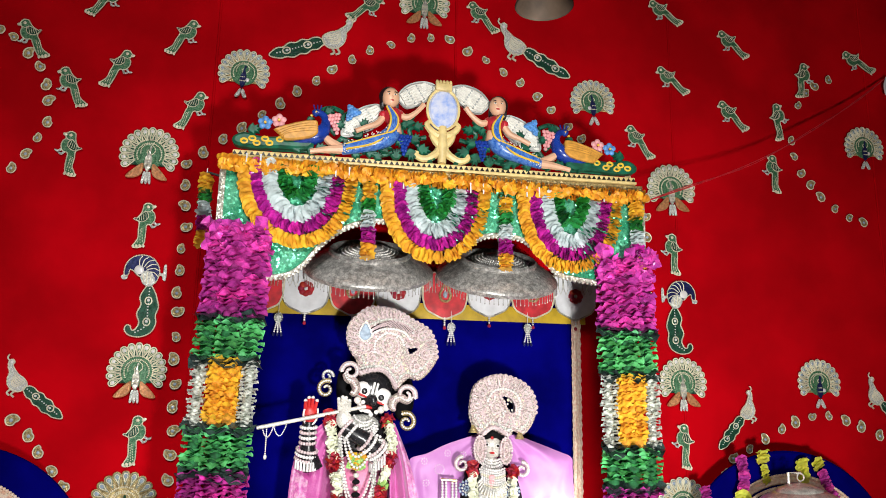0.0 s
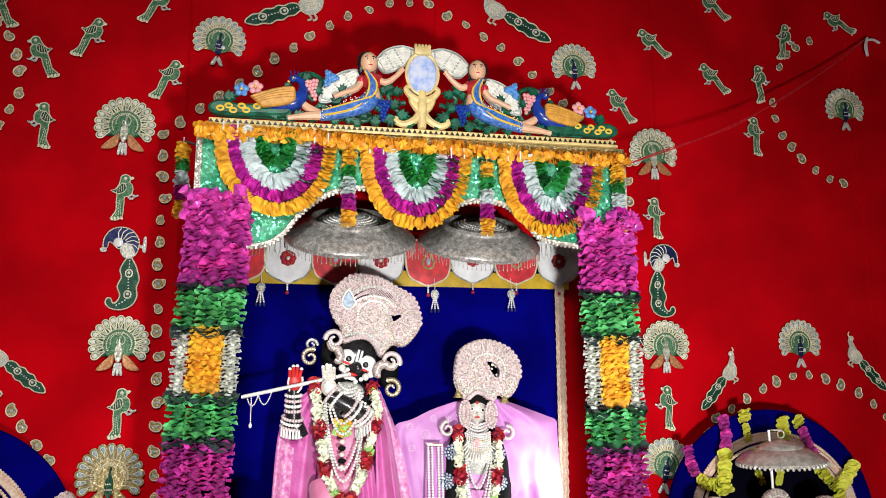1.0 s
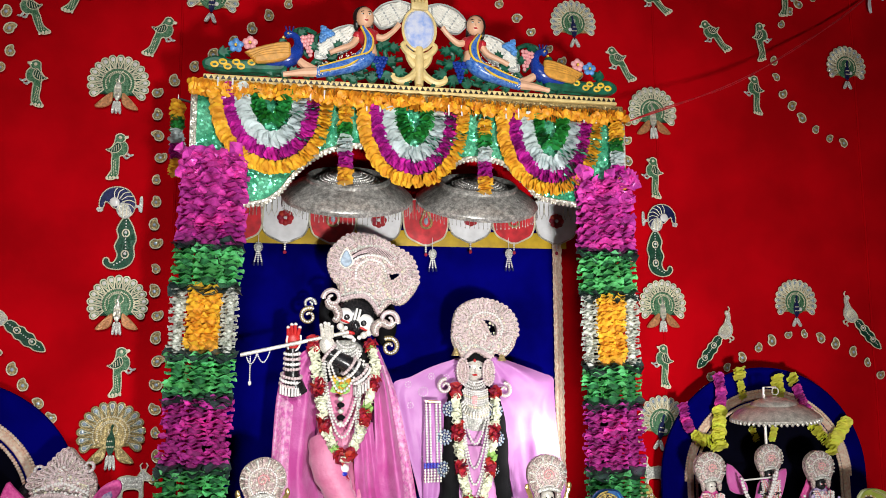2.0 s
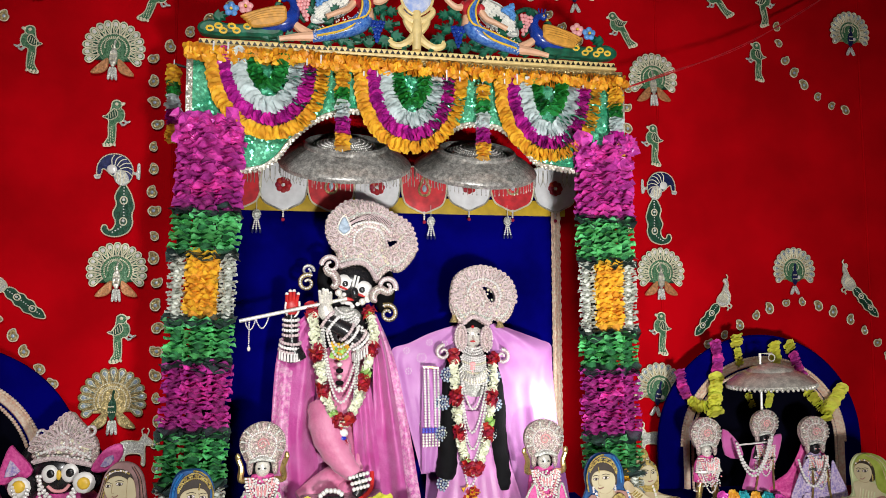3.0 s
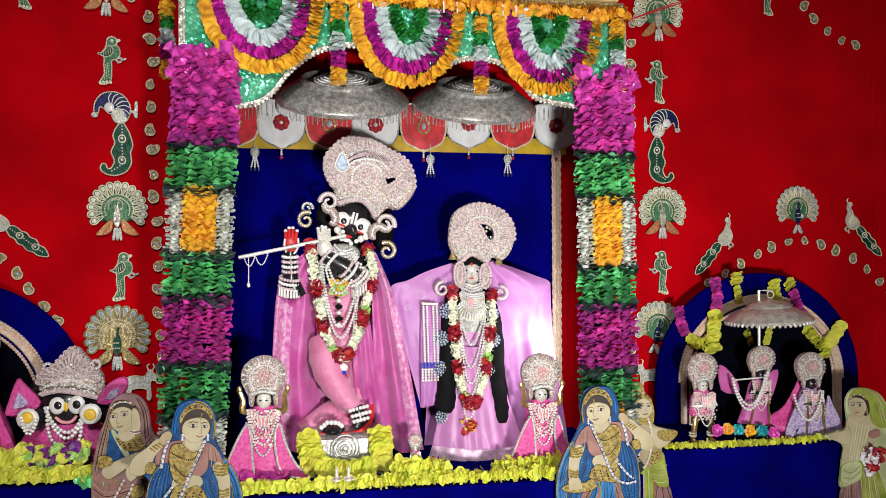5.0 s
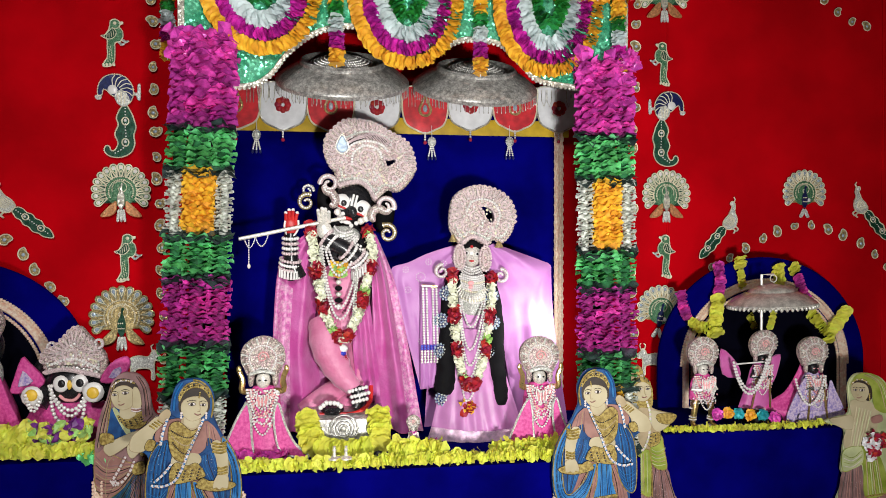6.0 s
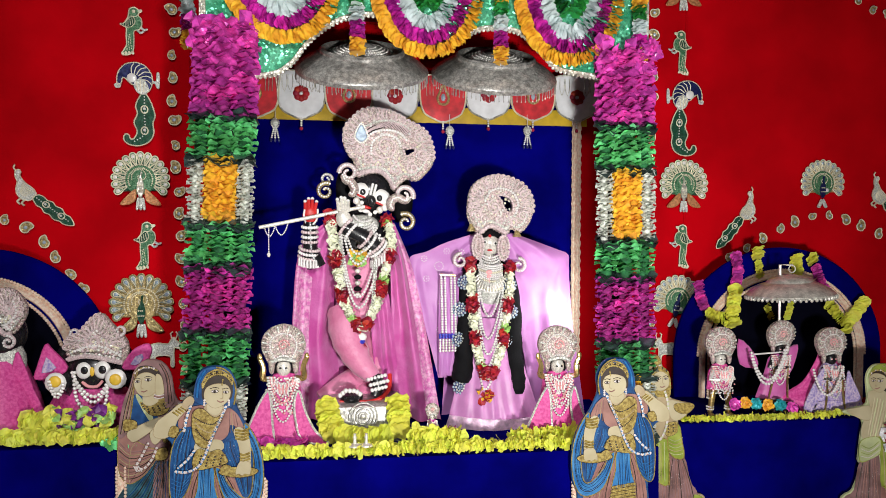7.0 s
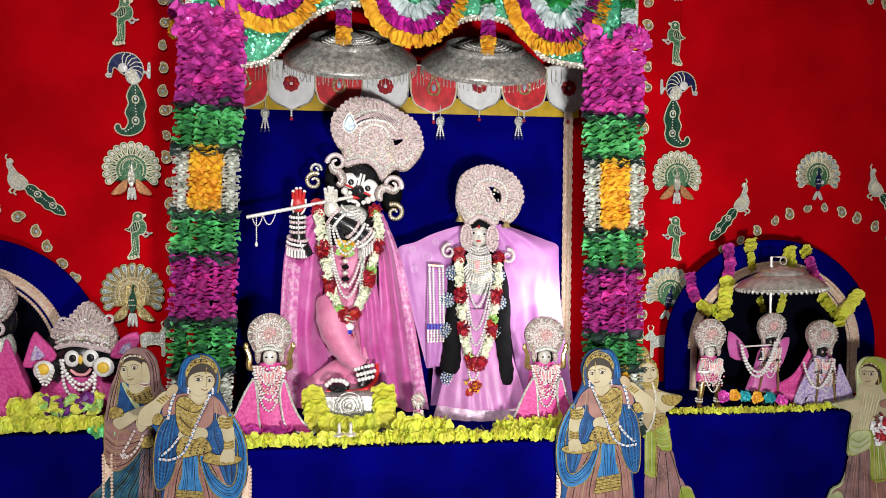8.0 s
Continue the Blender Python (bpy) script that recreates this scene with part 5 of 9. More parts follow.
FLORAL_BLUE = surface("blue_enamel", (0.02, 0.03, 0.45), 0.3, vary=0.2)
WHITE_PAINT = surface("white_enamel", (0.78, 0.77, 0.74), 0.35, vary=0.06)


def between(left, right, bow, y_fold, folds, seed, sway=0.012):
    """A hanging cloth between two edge lines, with folds that run down it."""
    L, R = spline(left, 8), spline(right, 8)
    def fn(u, v):
        a = v * (len(L) - 1)
        b = v * (len(R) - 1)
        p = L[int(a)].lerp(L[min(len(L) - 1, int(a) + 1)], a - int(a))
        q = R[int(b)].lerp(R[min(len(R) - 1, int(b) + 1)], b - int(b))
        c = p.lerp(q, u)
        c.y -= bow * math.sin(math.pi * u) + y_fold * (0.35 + 0.65 * v) * (0.55 + 0.9 * noise.noise((u * 3.1, v * 1.3, seed + 20))) * math.sin(folds * 2 * math.pi * u + seed + 2.6 * noise.noise((u * 2.5, v * 1.8, seed)))
        c.y -= 0.006 * noise.noise((u * 6, v * 9, seed + 14)) + sway * noise.noise((u * 3, v * 4, seed + 5)) + y_fold * 0.8 * noise.noise((u * folds * 1.7, v * 1.5, seed + 9))
        return c
    return fn


def u_line(a, low, b, n=24, power=0.75):
    """A chain that hangs from a to b through its lowest point."""
    a, low, b = Vector(a), Vector(low), Vector(b)
    out = []
    for k in range(n + 1):
        t = math.pi * k / n
        top = a.lerp(b, k / n)
        sag = math.sin(t) ** power
        out.append(top + sag * (low - a.lerp(b, 0.5)))
    return out


# the flute player: one plain mesh
g = Geo()
BLK, WHT, RED, PNK, SLV, HR = range(6)
g.ball((-0.264, 0.37, 1.825), (0.100, 0.088, 0.108), BLK, pose(0, 0, 0, 0, 12, 0), 20, 12)
for c in ((-0.304, 0.3, 1.832), (-0.215, 0.3, 1.803)):
    g.ball(c, (0.047, 0.022, 0.039), WHT, pose(0, 0, 0, 0, 18, 0), 14, 8)
for c in ((-0.302, 0.281, 1.826), (-0.221, 0.281, 1.797)):
    g.ball(c, (0.015, 0.006, 0.015), BLK, n=10, k=6)
for c in ((-0.313, 0.285, 1.807), (-0.229, 0.285, 1.772)):
    g.ball(c, (0.026, 0.006, 0.006), RED, pose(0, 0, 0, 0, 22, 0), 8, 5)
g.ball((-0.259, 0.272, 1.783), (0.020, 0.016, 0.026), BLK, n=10, k=6)
g.ball((-0.286, 0.278, 1.753), (0.026, 0.010, 0.009), RED, pose(0, 0, 0, 0, 14, 0), 10, 6)
g.ball((-0.288, 0.285, 1.734), (0.024, 0.010, 0.010), WHT, pose(0, 0, 0, 0, 12, 0), 10, 6)
for c in ((-0.307, 0.277, 1.774), (-0.210, 0.284, 1.778), (-0.267, 0.29, 1.718), (-0.242, 0.288, 1.729), (-0.313, 0.285, 1.739)):
    g.ball(c, (0.011, 0.006, 0.011), WHT, n=8, k=5)
for c in ((-0.332, 0.288, 1.783), (-0.196, 0.296, 1.751), (-0.318, 0.284, 1.755), (-0.220, 0.29, 1.740)):
    g.ball(c, (0.017, 0.008, 0.018), SLV, n=10, k=6)
g.tube([(-0.253, 0.285, 1.867), (-0.267, 0.276, 1.812)], 0.006, WHT, n=6)
g.tube([(-0.237, 0.285, 1.862), (-0.251, 0.276, 1.807)], 0.006, WHT, n=6)
g.ball((-0.254, 0.41, 1.861), (0.135, 0.085, 0.115), HR, n=18, k=10)
g.ball((-0.388, 0.42, 1.846), (0.045, 0.045, 0.11), HR, n=12, k=8)
g.ball((-0.101, 0.42, 1.801), (0.055, 0.045, 0.12), HR, n=12, k=8)
g.tube([(-0.283, 0.38, 1.720), (-0.291, 0.38, 1.636)], 0.055, BLK, n=12)
g.ball((-0.305, 0.4, 1.580), (0.165, 0.095, 0.17), BLK, n=18, k=10)
g.ball((-0.305, 0.38, 1.385), (0.135, 0.095, 0.25), PNK, n=18, k=10)
g.ball((-0.311, 0.36, 1.241), (0.125, 0.095, 0.12), PNK, n=18, k=10)
g.tube(spline([(-0.238, 0.38, 1.216), (-0.215, 0.38, 1.046), (-0.233, 0.36, 0.924), (-0.307, 0.3, 0.841)], 4), [0.080, 0.082, 0.073, 0.075, 0.065, 0.068, 0.059, 0.060, 0.050, 0.051, 0.042, 0.042, 0.034], PNK, 14)
g.tube(spline([(-0.383, 0.33, 1.251), (-0.375, 0.27, 1.136), (-0.319, 0.23, 1.019), (-0.250, 0.21, 0.946)], 4), [0.085, 0.090, 0.084, 0.088, 0.079, 0.081, 0.070, 0.070, 0.058, 0.056, 0.046, 0.043, 0.034], PNK, 14)
g.tube(spline([(-0.277, 0.38, 0.929), (-0.388, 0.34, 0.890), (-0.509, 0.3, 0.836)], 4), [0.05, 0.056, 0.06, 0.06, 0.056, 0.05, 0.044, 0.036, 0.03], PNK, 12)
g.tube([(-0.245, 0.2, 0.948), (-0.225, 0.18, 0.909), (-0.252, 0.16, 0.866)], [0.036, 0.034, 0.022], BLK, 10)
g.tube(spline([(-0.177, 0.19, 0.965), (-0.184, 0.16, 0.896), (-0.237, 0.14, 0.855), (-0.310, 0.13, 0.846)], 4), 0.010, RED, 8)
g.ball((-0.357, 0.16, 0.867), (0.055, 0.075, 0.030), BLK, n=12, k=8)
g.tube([(-0.414, 0.12, 0.851), (-0.285, 0.12, 0.850)], 0.011, RED, 8)
for a, b in (((-0.278, 0.17, 0.944), (-0.194, 0.17, 0.964)), ((-0.268, 0.155, 0.921), (-0.187, 0.155, 0.940)), ((-0.261, 0.145, 0.899), (-0.184, 0.145, 0.916))):
    g.beads([a, b], 0.010, 0.016, WHT, 6, 5)
g.beads([(-0.409, 0.11, 0.887), (-0.383, 0.1, 0.910), (-0.337, 0.1, 0.908), (-0.311, 0.11, 0.885)], 0.012, 0.018, WHT, 6, 5)
g.tube([(-0.523, 0.32, 1.472), (-0.551, 0.3, 1.554), (-0.553, 0.28, 1.684)], [0.05, 0.036, 0.030], BLK, 12)
g.ball((-0.550, 0.27, 1.713), (0.036, 0.014, 0.042), RED, n=12, k=8)
for n, (x, top) in enumerate(((540, 356), (546, 351), (553, 351), (560, 356))):
    base = [(-0.571, 0.27, 1.737), (-0.557, 0.27, 1.740), (-0.542, 0.27, 1.740), (-0.529, 0.27, 1.737)][n]
    tip = [(-0.573, 0.268, 1.777), (-0.557, 0.268, 1.790), (-0.539, 0.268, 1.791), (-0.520, 0.268, 1.777)][n]
    g.tube([base, tip], [0.0095, 0.0075], RED, 8)
    g.ball(tip, 0.009, WHT, n=6, k=5)
g.tube(spline([(-0.575, 0.262, 1.739), (-0.578, 0.26, 1.707), (-0.565, 0.26, 1.673), (-0.533, 0.26, 1.673), (-0.515, 0.26, 1.705), (-0.515, 0.262, 1.742)], 4), 0.005, WHT, 6)
g.ball((-0.393, 0.235, 1.695), (0.036, 0.018, 0.045), SLV, pose(0, 0, 0, 0, -8, 0), 12, 8)
for base, tip in (((-0.414, 0.235, 1.732), (-0.422, 0.232, 1.787)), ((-0.398, 0.235, 1.735), (-0.404, 0.232, 1.796)), ((-0.385, 0.235, 1.735), (-0.388, 0.232, 1.793)), ((-0.372, 0.235, 1.729), (-0.372, 0.232, 1.780))):
    g.tube([base, tip], [0.010, 0.008], SLV, 8)
    g.ball(tip, 0.009, WHT, n=6, k=5)
g.tube([(-0.393, 0.25, 1.657), (-0.308, 0.24, 1.615), (-0.210, 0.28, 1.539)], [0.034, 0.040, 0.044], BLK, 12)
g.ball((-0.306, 0.32, 1.669), (0.085, 0.06, 0.05), 6, n=14, k=8)
flute_player = single("statue", g, [BLACK_STONE, WHITE_PAINT, RED_PALM, ROSE_SILK, SILVER_FACE, HAIR, SILVER_SEQ], "black stone statue in rose silk, standing cross-legged on a pedestal", "statue", "statues on the altar")


def bangle(a, b, r, count, label, fringe=False):
    ob = thing("bangles", label, "bangles", "bangles on the statues")
    a, b = Vector(a), Vector(b)
    d = (b - a).normalized()
    m0 = d.to_track_quat("Z", "Y").to_matrix().to_4x4()
    for k in range(count):
        p = a.lerp(b, k / max(1, count - 1))
        line = [Matrix.Translation(p) @ m0 @ Vector((r * math.cos(t), r * math.sin(t), 0)) for t in [2 * math.pi * i / 18 for i in range(19)]]
        part("bangle", Geo().beads(line, 0.0085, 0.014, n=6, k=5), PEARL if k % 2 else ZARI_LIGHT, ob)
    if fringe:
        f = Geo()
        for i in range(11):
            t = -math.pi * (i + 0.5) / 11
            p = a + m0 @ Vector((1.15 * r * math.cos(t), 1.15 * r * math.sin(t), 0))
            f.tube([p, p + Vector((0, -0.012, -0.038))], [0.005, 0.0065], n=6)
        part("fringe", f, PEARL, ob)
    return ob


bangle((-0.560, 0.31, 1.513), (-0.554, 0.3, 1.554), 0.046, 3, "pearl bangles with a hanging fringe on the raised arm", True)
bangle((-0.554, 0.295, 1.587), (-0.553, 0.285, 1.657), 0.034, 4, "white and silver bangles on the raised arm")
bangle((-0.383, 0.25, 1.658), (-0.356, 0.245, 1.636), 0.044, 2, "silver bangles on the crossed arm")
bangle((-0.292, 0.245, 1.599), (-0.271, 0.25, 1.583), 0.046, 2, "silver bangles on the crossed arm")
bangle((-0.218, 0.275, 1.539), (-0.243, 0.265, 1.566), 0.052, 3, "pearl bangles with a fringe on the crossed arm", True)

# flute
flute = thing("flute", "slender silver flute with hanging pearl loops", "flute")
a, b = Vector((-0.781, 0.22, 1.653)), Vector((-0.294, 0.26, 1.755))
part("tube", Geo().tube([a, b], 0.009, n=10), SILVER_FACE, flute)
g = Geo()
for t0, t1, sag in ((0.05, 0.15, 0.05), (0.15, 0.27, 0.055)):
    g.beads(u_line(a.lerp(b, t0), a.lerp(b, (t0 + t1) / 2) - Vector((0, 0, sag)), a.lerp(b, t1)), 0.0035, 0.008)
p = a.lerp(b, 0.09)
g.beads([p, p - Vector((0, 0, 0.13))], 0.0035, 0.008)
g.ball(p - Vector((0, 0, 0.135)), (0.008, 0.008, 0.012), n=8, k=6)
part("bead_loops", g, PEARL, flute)


def crown(outline, y, depth, label, curls, arcs, brim, hole=None):
    ob = thing("crown", label, "crown", "crowns of the statues")
    out = flat(outline, 4)
    if hole:
        # the cut-out goes right through: the outline runs in and round the opening
        ring = flat(hole, 4)
        turn = lambda q: sum(a[0] * b[1] - b[0] * a[1] for a, b in zip(q, q[1:] + q[:1]))
        if turn(ring) * turn(out) > 0:
            ring = ring[::-1]
        near = min(((i, j) for i in range(len(out)) for j in range(len(ring))), key=lambda e: (Vector(out[e[0]]) - Vector(ring[e[1]])).length)
        i, j = near
        cut = out[:i + 1] + ring[j:] + ring[:j + 1] + out[i:]
        part("shell", Geo().plate(cut, depth * 0.7, 0, Matrix.Translation((0, y - depth * 0.15, 0))), ZARI, ob)
    else:
        part("shell", Geo().plate(out, depth, 0, Matrix.Translation((0, y, 0)), depth * 0.4), ZARI, ob)
    front = y - depth / 2
    rngc = random.Random(len(out))
    for n, (p, d) in enumerate(spaced(rim_line(out + out[:1], y - depth * 0.05), 0.026)):
        r = rngc.uniform(0.011, 0.017)
        out_way = Vector((p.x - sum(q[0] for q in out) / len(out), 0, p.z - sum(q[1] for q in out) / len(out))).normalized()
        if out_way.z < -0.2:
            continue
        side, far = Vector((out_way.z, 0, -out_way.x)), 0.016 + r
        leaf = [p + side * (r * u) + out_way * (far * w) for u, w in ((0, -1.8), (0.55, -1.1), (0.8, -0.25), (0.5, 0.12), (0, 0.24), (-0.5, 0.12), (-0.8, -0.25), (-0.55, -1.1))]
        drop = flat([(q.x, q.z) for q in leaf], 3)
        lobe = part("plume", Geo().plate(drop, 0.014, 0, Matrix.Translation((0, front - 0.002, 0)), 0.004), ZARI, ob)
        part("plume_edge", Geo().tube(rim_line(drop, front - 0.009), 0.0024, n=5, closed=True).ball((p.x, front - 0.010, p.z), 0.0045, n=6, k=4), ZARI_LIGHT, lobe)
    part("beaded_edge", Geo().beads(rim_line(out + out[:1], y - depth * 0.12), 0.010, 0.0165, n=7, k=5), ZARI, ob)
    cx = sum(p[0] for p in out) / len(out)
    cz = sum(p[1] for p in out) / len(out)
    part("beaded_line", Geo().beads([(cx + (x - cx) * 0.84, front - 0.002, cz + (z - cz) * 0.84) for x, z in out + out[:1]], 0.0065, 0.013, n=6, k=4), SILVER_SEQ, ob)
    for x, z, r, turns, start, hand in curls:
        part("scroll", Geo().tube(curl(x, z, r, turns, front - 0.006, start, hand), 0.0042, n=6), ZARI_LIGHT, ob)
    for k, line in enumerate(arcs):
        part("beading", Geo().beads(spline([(x, front - 0.006, z) for x, z in line], 8), 0.007, 0.0135, n=6, k=4), PEARL if k % 2 == 0 else SILVER_SEQ, ob)
    part("brim", Geo().tube(spline([(x, front - 0.004, z) for x, z in brim], 6), 0.011, n=7).beads(spline([(x, front - 0.016, z + 0.004) for x, z in brim], 6), 0.007, 0.015), ZARI_LIGHT, ob)
    rng2 = random.Random(7)
    g = Geo()
    for k in range(150):
        i = rng2.randrange(len(out))
        q = rng2.random() ** 0.5 * 0.8
        g.ball((cx + (out[i][0] - cx) * q, front - 0.002, cz + (out[i][1] - cz) * q), rng2.uniform(0.0035, 0.008), rng2.choice((0, 1, 2, 2, 3)), n=7, k=5)
    part("stone_work", g, [SILVER_SEQ, PEARL, ZARI_LIGHT, GOLD_CORD], ob)
    if hole:
        part("opening_beads", Geo().beads(rim_line(flat(hole, 4) + flat(hole, 4)[:1], front - 0.008), 0.007, 0.0135), ZARI_LIGHT, ob)
    return ob


crown([(-0.326, 1.907), (-0.340, 1.976), (-0.369, 2.012), (-0.391, 2.072), (-0.384, 2.137), (-0.345, 2.184), (-0.294, 2.222), (-0.193, 2.220), (-0.127, 2.196), (-0.071, 2.163), (0.002, 2.123), (0.038, 2.040), (0.035, 1.974), (-0.013, 1.909), (-0.051, 1.888), (-0.089, 1.899), (-0.117, 1.877), (-0.149, 1.838), (-0.177, 1.886), (-0.215, 1.921), (-0.270, 1.922)], 0.33, 0.085,
      "tall leaning crown of pink and silver embroidery with pearls",
      [(-0.192, 2.043, 0.060, 1.7, 200, 1), (-0.350, 2.085, 0.028, 1.4, 200, 1), (-0.315, 2.030, 0.028, 1.4, 90, -1), (-0.270, 1.985, 0.032, 1.4, 30, 1), (-0.010, 2.010, 0.034, 1.5, 20, -1), (-0.150, 1.935, 0.030, 1.3, 300, 1), (-0.060, 1.945, 0.034, 1.4, 80, 1), (-0.225, 1.955, 0.026, 1.3, 160, -1), (-0.030, 2.090, 0.028, 1.4, 40, 1), (-0.300, 2.180, 0.024, 1.3, 120, -1), (-0.215, 2.190, 0.022, 1.3, 60, 1), (-0.130, 2.165, 0.022, 1.3, 20, -1)],
      [[(-0.283, 2.085), (-0.250, 2.112), (-0.185, 2.124), (-0.125, 2.110), (-0.085, 2.070)], [(-0.300, 2.135), (-0.240, 2.160), (-0.183, 2.170), (-0.125, 2.158), (-0.070, 2.125)], [(-0.262, 2.010), (-0.255, 2.065), (-0.200, 2.102), (-0.140, 2.085), (-0.118, 2.040)], [(-0.330, 1.930), (-0.275, 1.942), (-0.210, 1.941), (-0.170, 1.905), (-0.149, 1.865)]],
      [(-0.326, 1.910), (-0.270, 1.926), (-0.215, 1.924), (-0.177, 1.890), (-0.149, 1.845)],
      [(-0.108, 2.050), (-0.090, 2.036), (-0.062, 2.042), (-0.046, 2.030), (-0.066, 2.012), (-0.092, 1.998), (-0.104, 2.020)])

band = spline([(-0.283, 0.283, 2.110), (-0.239, 0.283, 2.136), (-0.183, 0.283, 2.147), (-0.128, 0.283, 2.135), (-0.085, 0.283, 2.108)], 8)
ob = thing("crown_band", "dark openwork band with pearl edging on the tall crown", "crown band")
part("openwork", Geo().tube(band, 0.012, n=6), HAIR, ob)
g = Geo()
for k in range(0, len(band) - 1, 1):
    p = Vector(band[k])
    g.tube([p + Vector((-0.008, -0.012, -0.012)), p + Vector((0.008, -0.012, 0.012))], 0.0022, n=4)
part("lace_work", g, ZARI_LIGHT, ob)
teardrop = flat([(0, 0.045), (0.022, 0.012), (0.026, -0.016), (0, -0.036), (-0.026, -0.016), (-0.022, 0.012)], 4)
x, z = (-0.309, 2.100)
ob = thing("crown_jewel", "pale teardrop stone with silver edging on the tall crown", "jewel")
part("stone", Geo().plate([(x + a, z + b) for a, b in teardrop], 0.016, 0, Matrix.Translation((0, 0.276, 0)), 0.005), CRYSTAL, ob)
part("edging", Geo().beads([(x + a * 1.15, 0.272, z + b * 1.15) for a, b in teardrop + teardrop[:1]], 0.005, 0.009), SILVER_FACE, ob)

# scrolled ear ornaments, flat with raised edging
def ear_scroll(x, y, z, r, start, hand, material, label):
    ob = thing("ear_ornament", label, "ear ornament", "scrolled ear ornaments")
    line = curl(x, z, r, 1.25, y, start, hand, 30, 0.25)
    part("scroll", Geo().tube(line, [r * (0.30 - 0.14 * k / 30) for k in range(31)], n=9), material, ob)
    part("beading", Geo().beads([(p[0], y - r * 0.28, p[2]) for p in line], 0.0055, 0.012), PEARL, ob)


x, z = (-0.371, 1.915)
ear_scroll(x, 0.27, z, 0.044, 180, -1, ZARI_LIGHT, "pink and white embroidered ear scroll")
x, z = (-0.105, 1.812)
ear_scroll(x, 0.27, z, 0.046, 340, 1, ZARI_LIGHT, "pink and white embroidered ear scroll")
x, z = (-0.481, 1.832)
ear_scroll(x, 0.38, z, 0.042, 60, 1, GOLD_SEQ, "gold curled hair ornament")
x, z = (-0.087, 1.682)
ear_scroll(x, 0.38, z, 0.046, 120, -1, GOLD_SEQ, "gold curled hair ornament")
x, z = (-0.488, 1.894)
ear_scroll(x + 0.01, 0.44, z, 0.03, 0, 1, SILVER_BRAID, "dull silver curled hair ornament")

# pendent scrolls below the ear scrolls
for pts, label in (([(-0.398, 0.275, 1.905), (-0.385, 0.27, 1.880), (-0.358, 0.268, 1.870), (-0.342, 0.268, 1.838), (-0.352, 0.27, 1.815), (-0.366, 0.272, 1.822)], "curved pink embroidered ear drop"), ([(-0.076, 0.275, 1.800), (-0.100, 0.27, 1.785), (-0.138, 0.268, 1.800), (-0.166, 0.268, 1.782), (-0.168, 0.27, 1.752), (-0.152, 0.272, 1.748)], "curved pink embroidered ear drop")):
    ob = thing("ear_drop", label, "ear ornament", "scrolled ear ornaments")
    line = spline(pts, 6)
    part("scroll", Geo().tube(line, [0.012 + 0.010 * math.sin(math.pi * k / (len(line) - 1)) for k in range(len(line))], n=9), ZARI, ob)
    part("beading", Geo().beads([p + Vector((0, -0.02, 0)) for p in line], 0.005, 0.011), PEARL, ob)

# pink cape
cape = thing("cape", "bright pink silk cape hanging open in soft folds", "cape")
near_fall = between([(-0.448, 0.34, 1.704), (-0.563, 0.33, 1.608), (-0.618, 0.31, 1.473), (-0.639, 0.29, 1.123), (-0.660, 0.28, 0.842), (-0.641, 0.27, 0.744)], [(-0.415, 0.33, 1.690), (-0.442, 0.33, 1.526), (-0.437, 0.35, 1.332), (-0.449, 0.37, 1.136), (-0.416, 0.4, 0.934), (-0.458, 0.42, 0.698)], 0.02, 0.040, 1.5, 0.4)
part("near_fall", Geo().sheet(near_fall, 48, 60, 0, 0.004), PINK_SILK, cape)
far_fall = between([(-0.185, 0.33, 1.686), (-0.170, 0.31, 1.472), (-0.163, 0.32, 1.222), (-0.167, 0.34, 0.968), (-0.139, 0.34, 0.709)], [(-0.145, 0.36, 1.678), (-0.061, 0.35, 1.469), (0.005, 0.33, 1.162), (0.054, 0.31, 0.885), (0.087, 0.3, 0.704)], 0.02, 0.045, 1.6, 2.0)
part("far_fall", Geo().sheet(far_fall, 48, 60, 0, 0.004), PINK_SILK, cape)
BROCADE = surface("pink_brocade", (0.62, 0.13, 0.42), 0.4, second=(0.76, 0.42, 0.60), scale=48, bump=0.4, fine=160, lace=0.25, lace_scale=40)
for name, fall, a, b, top in (("far_border", far_fall, 0.70, 0.99, 0.12), ("near_border", near_fall, 0.02, 0.42, 0.40)):
    def border(u, v, fall=fall, a=a, b=b, top=top):
        p = Vector(fall(a + (b - a) * u, top + (0.995 - top) * v))
        return p + Vector((0, -0.004, 0))
    part(name, Geo().sheet(border, 20, 50, 0, 0.003), BROCADE, cape, "paler brocade border woven with small flowers")
part("sash", Geo().sheet(between([(-0.267, 0.27, 1.311), (-0.258, 0.29, 1.117), (-0.240, 0.33, 0.944), (-0.217, 0.33, 0.798)], [(-0.177, 0.28, 1.336), (-0.149, 0.29, 1.115), (-0.130, 0.31, 0.945), (-0.124, 0.31, 0.789)], 0.01, 0.016, 2.0, 3.3), 24, 36, 0, 0.004), PINK_SILK, cape)
part("back_fall", Geo().sheet(between([(-0.528, 0.46, 1.635), (-0.571, 0.47, 1.209), (-0.600, 0.48, 0.707)], [(-0.118, 0.46, 1.636), (-0.000, 0.47, 1.202), (0.061, 0.48, 0.686)], 0.0, 0.018, 5, 1.0), 60, 30, 0, 0.004), PINK_SILK, cape)


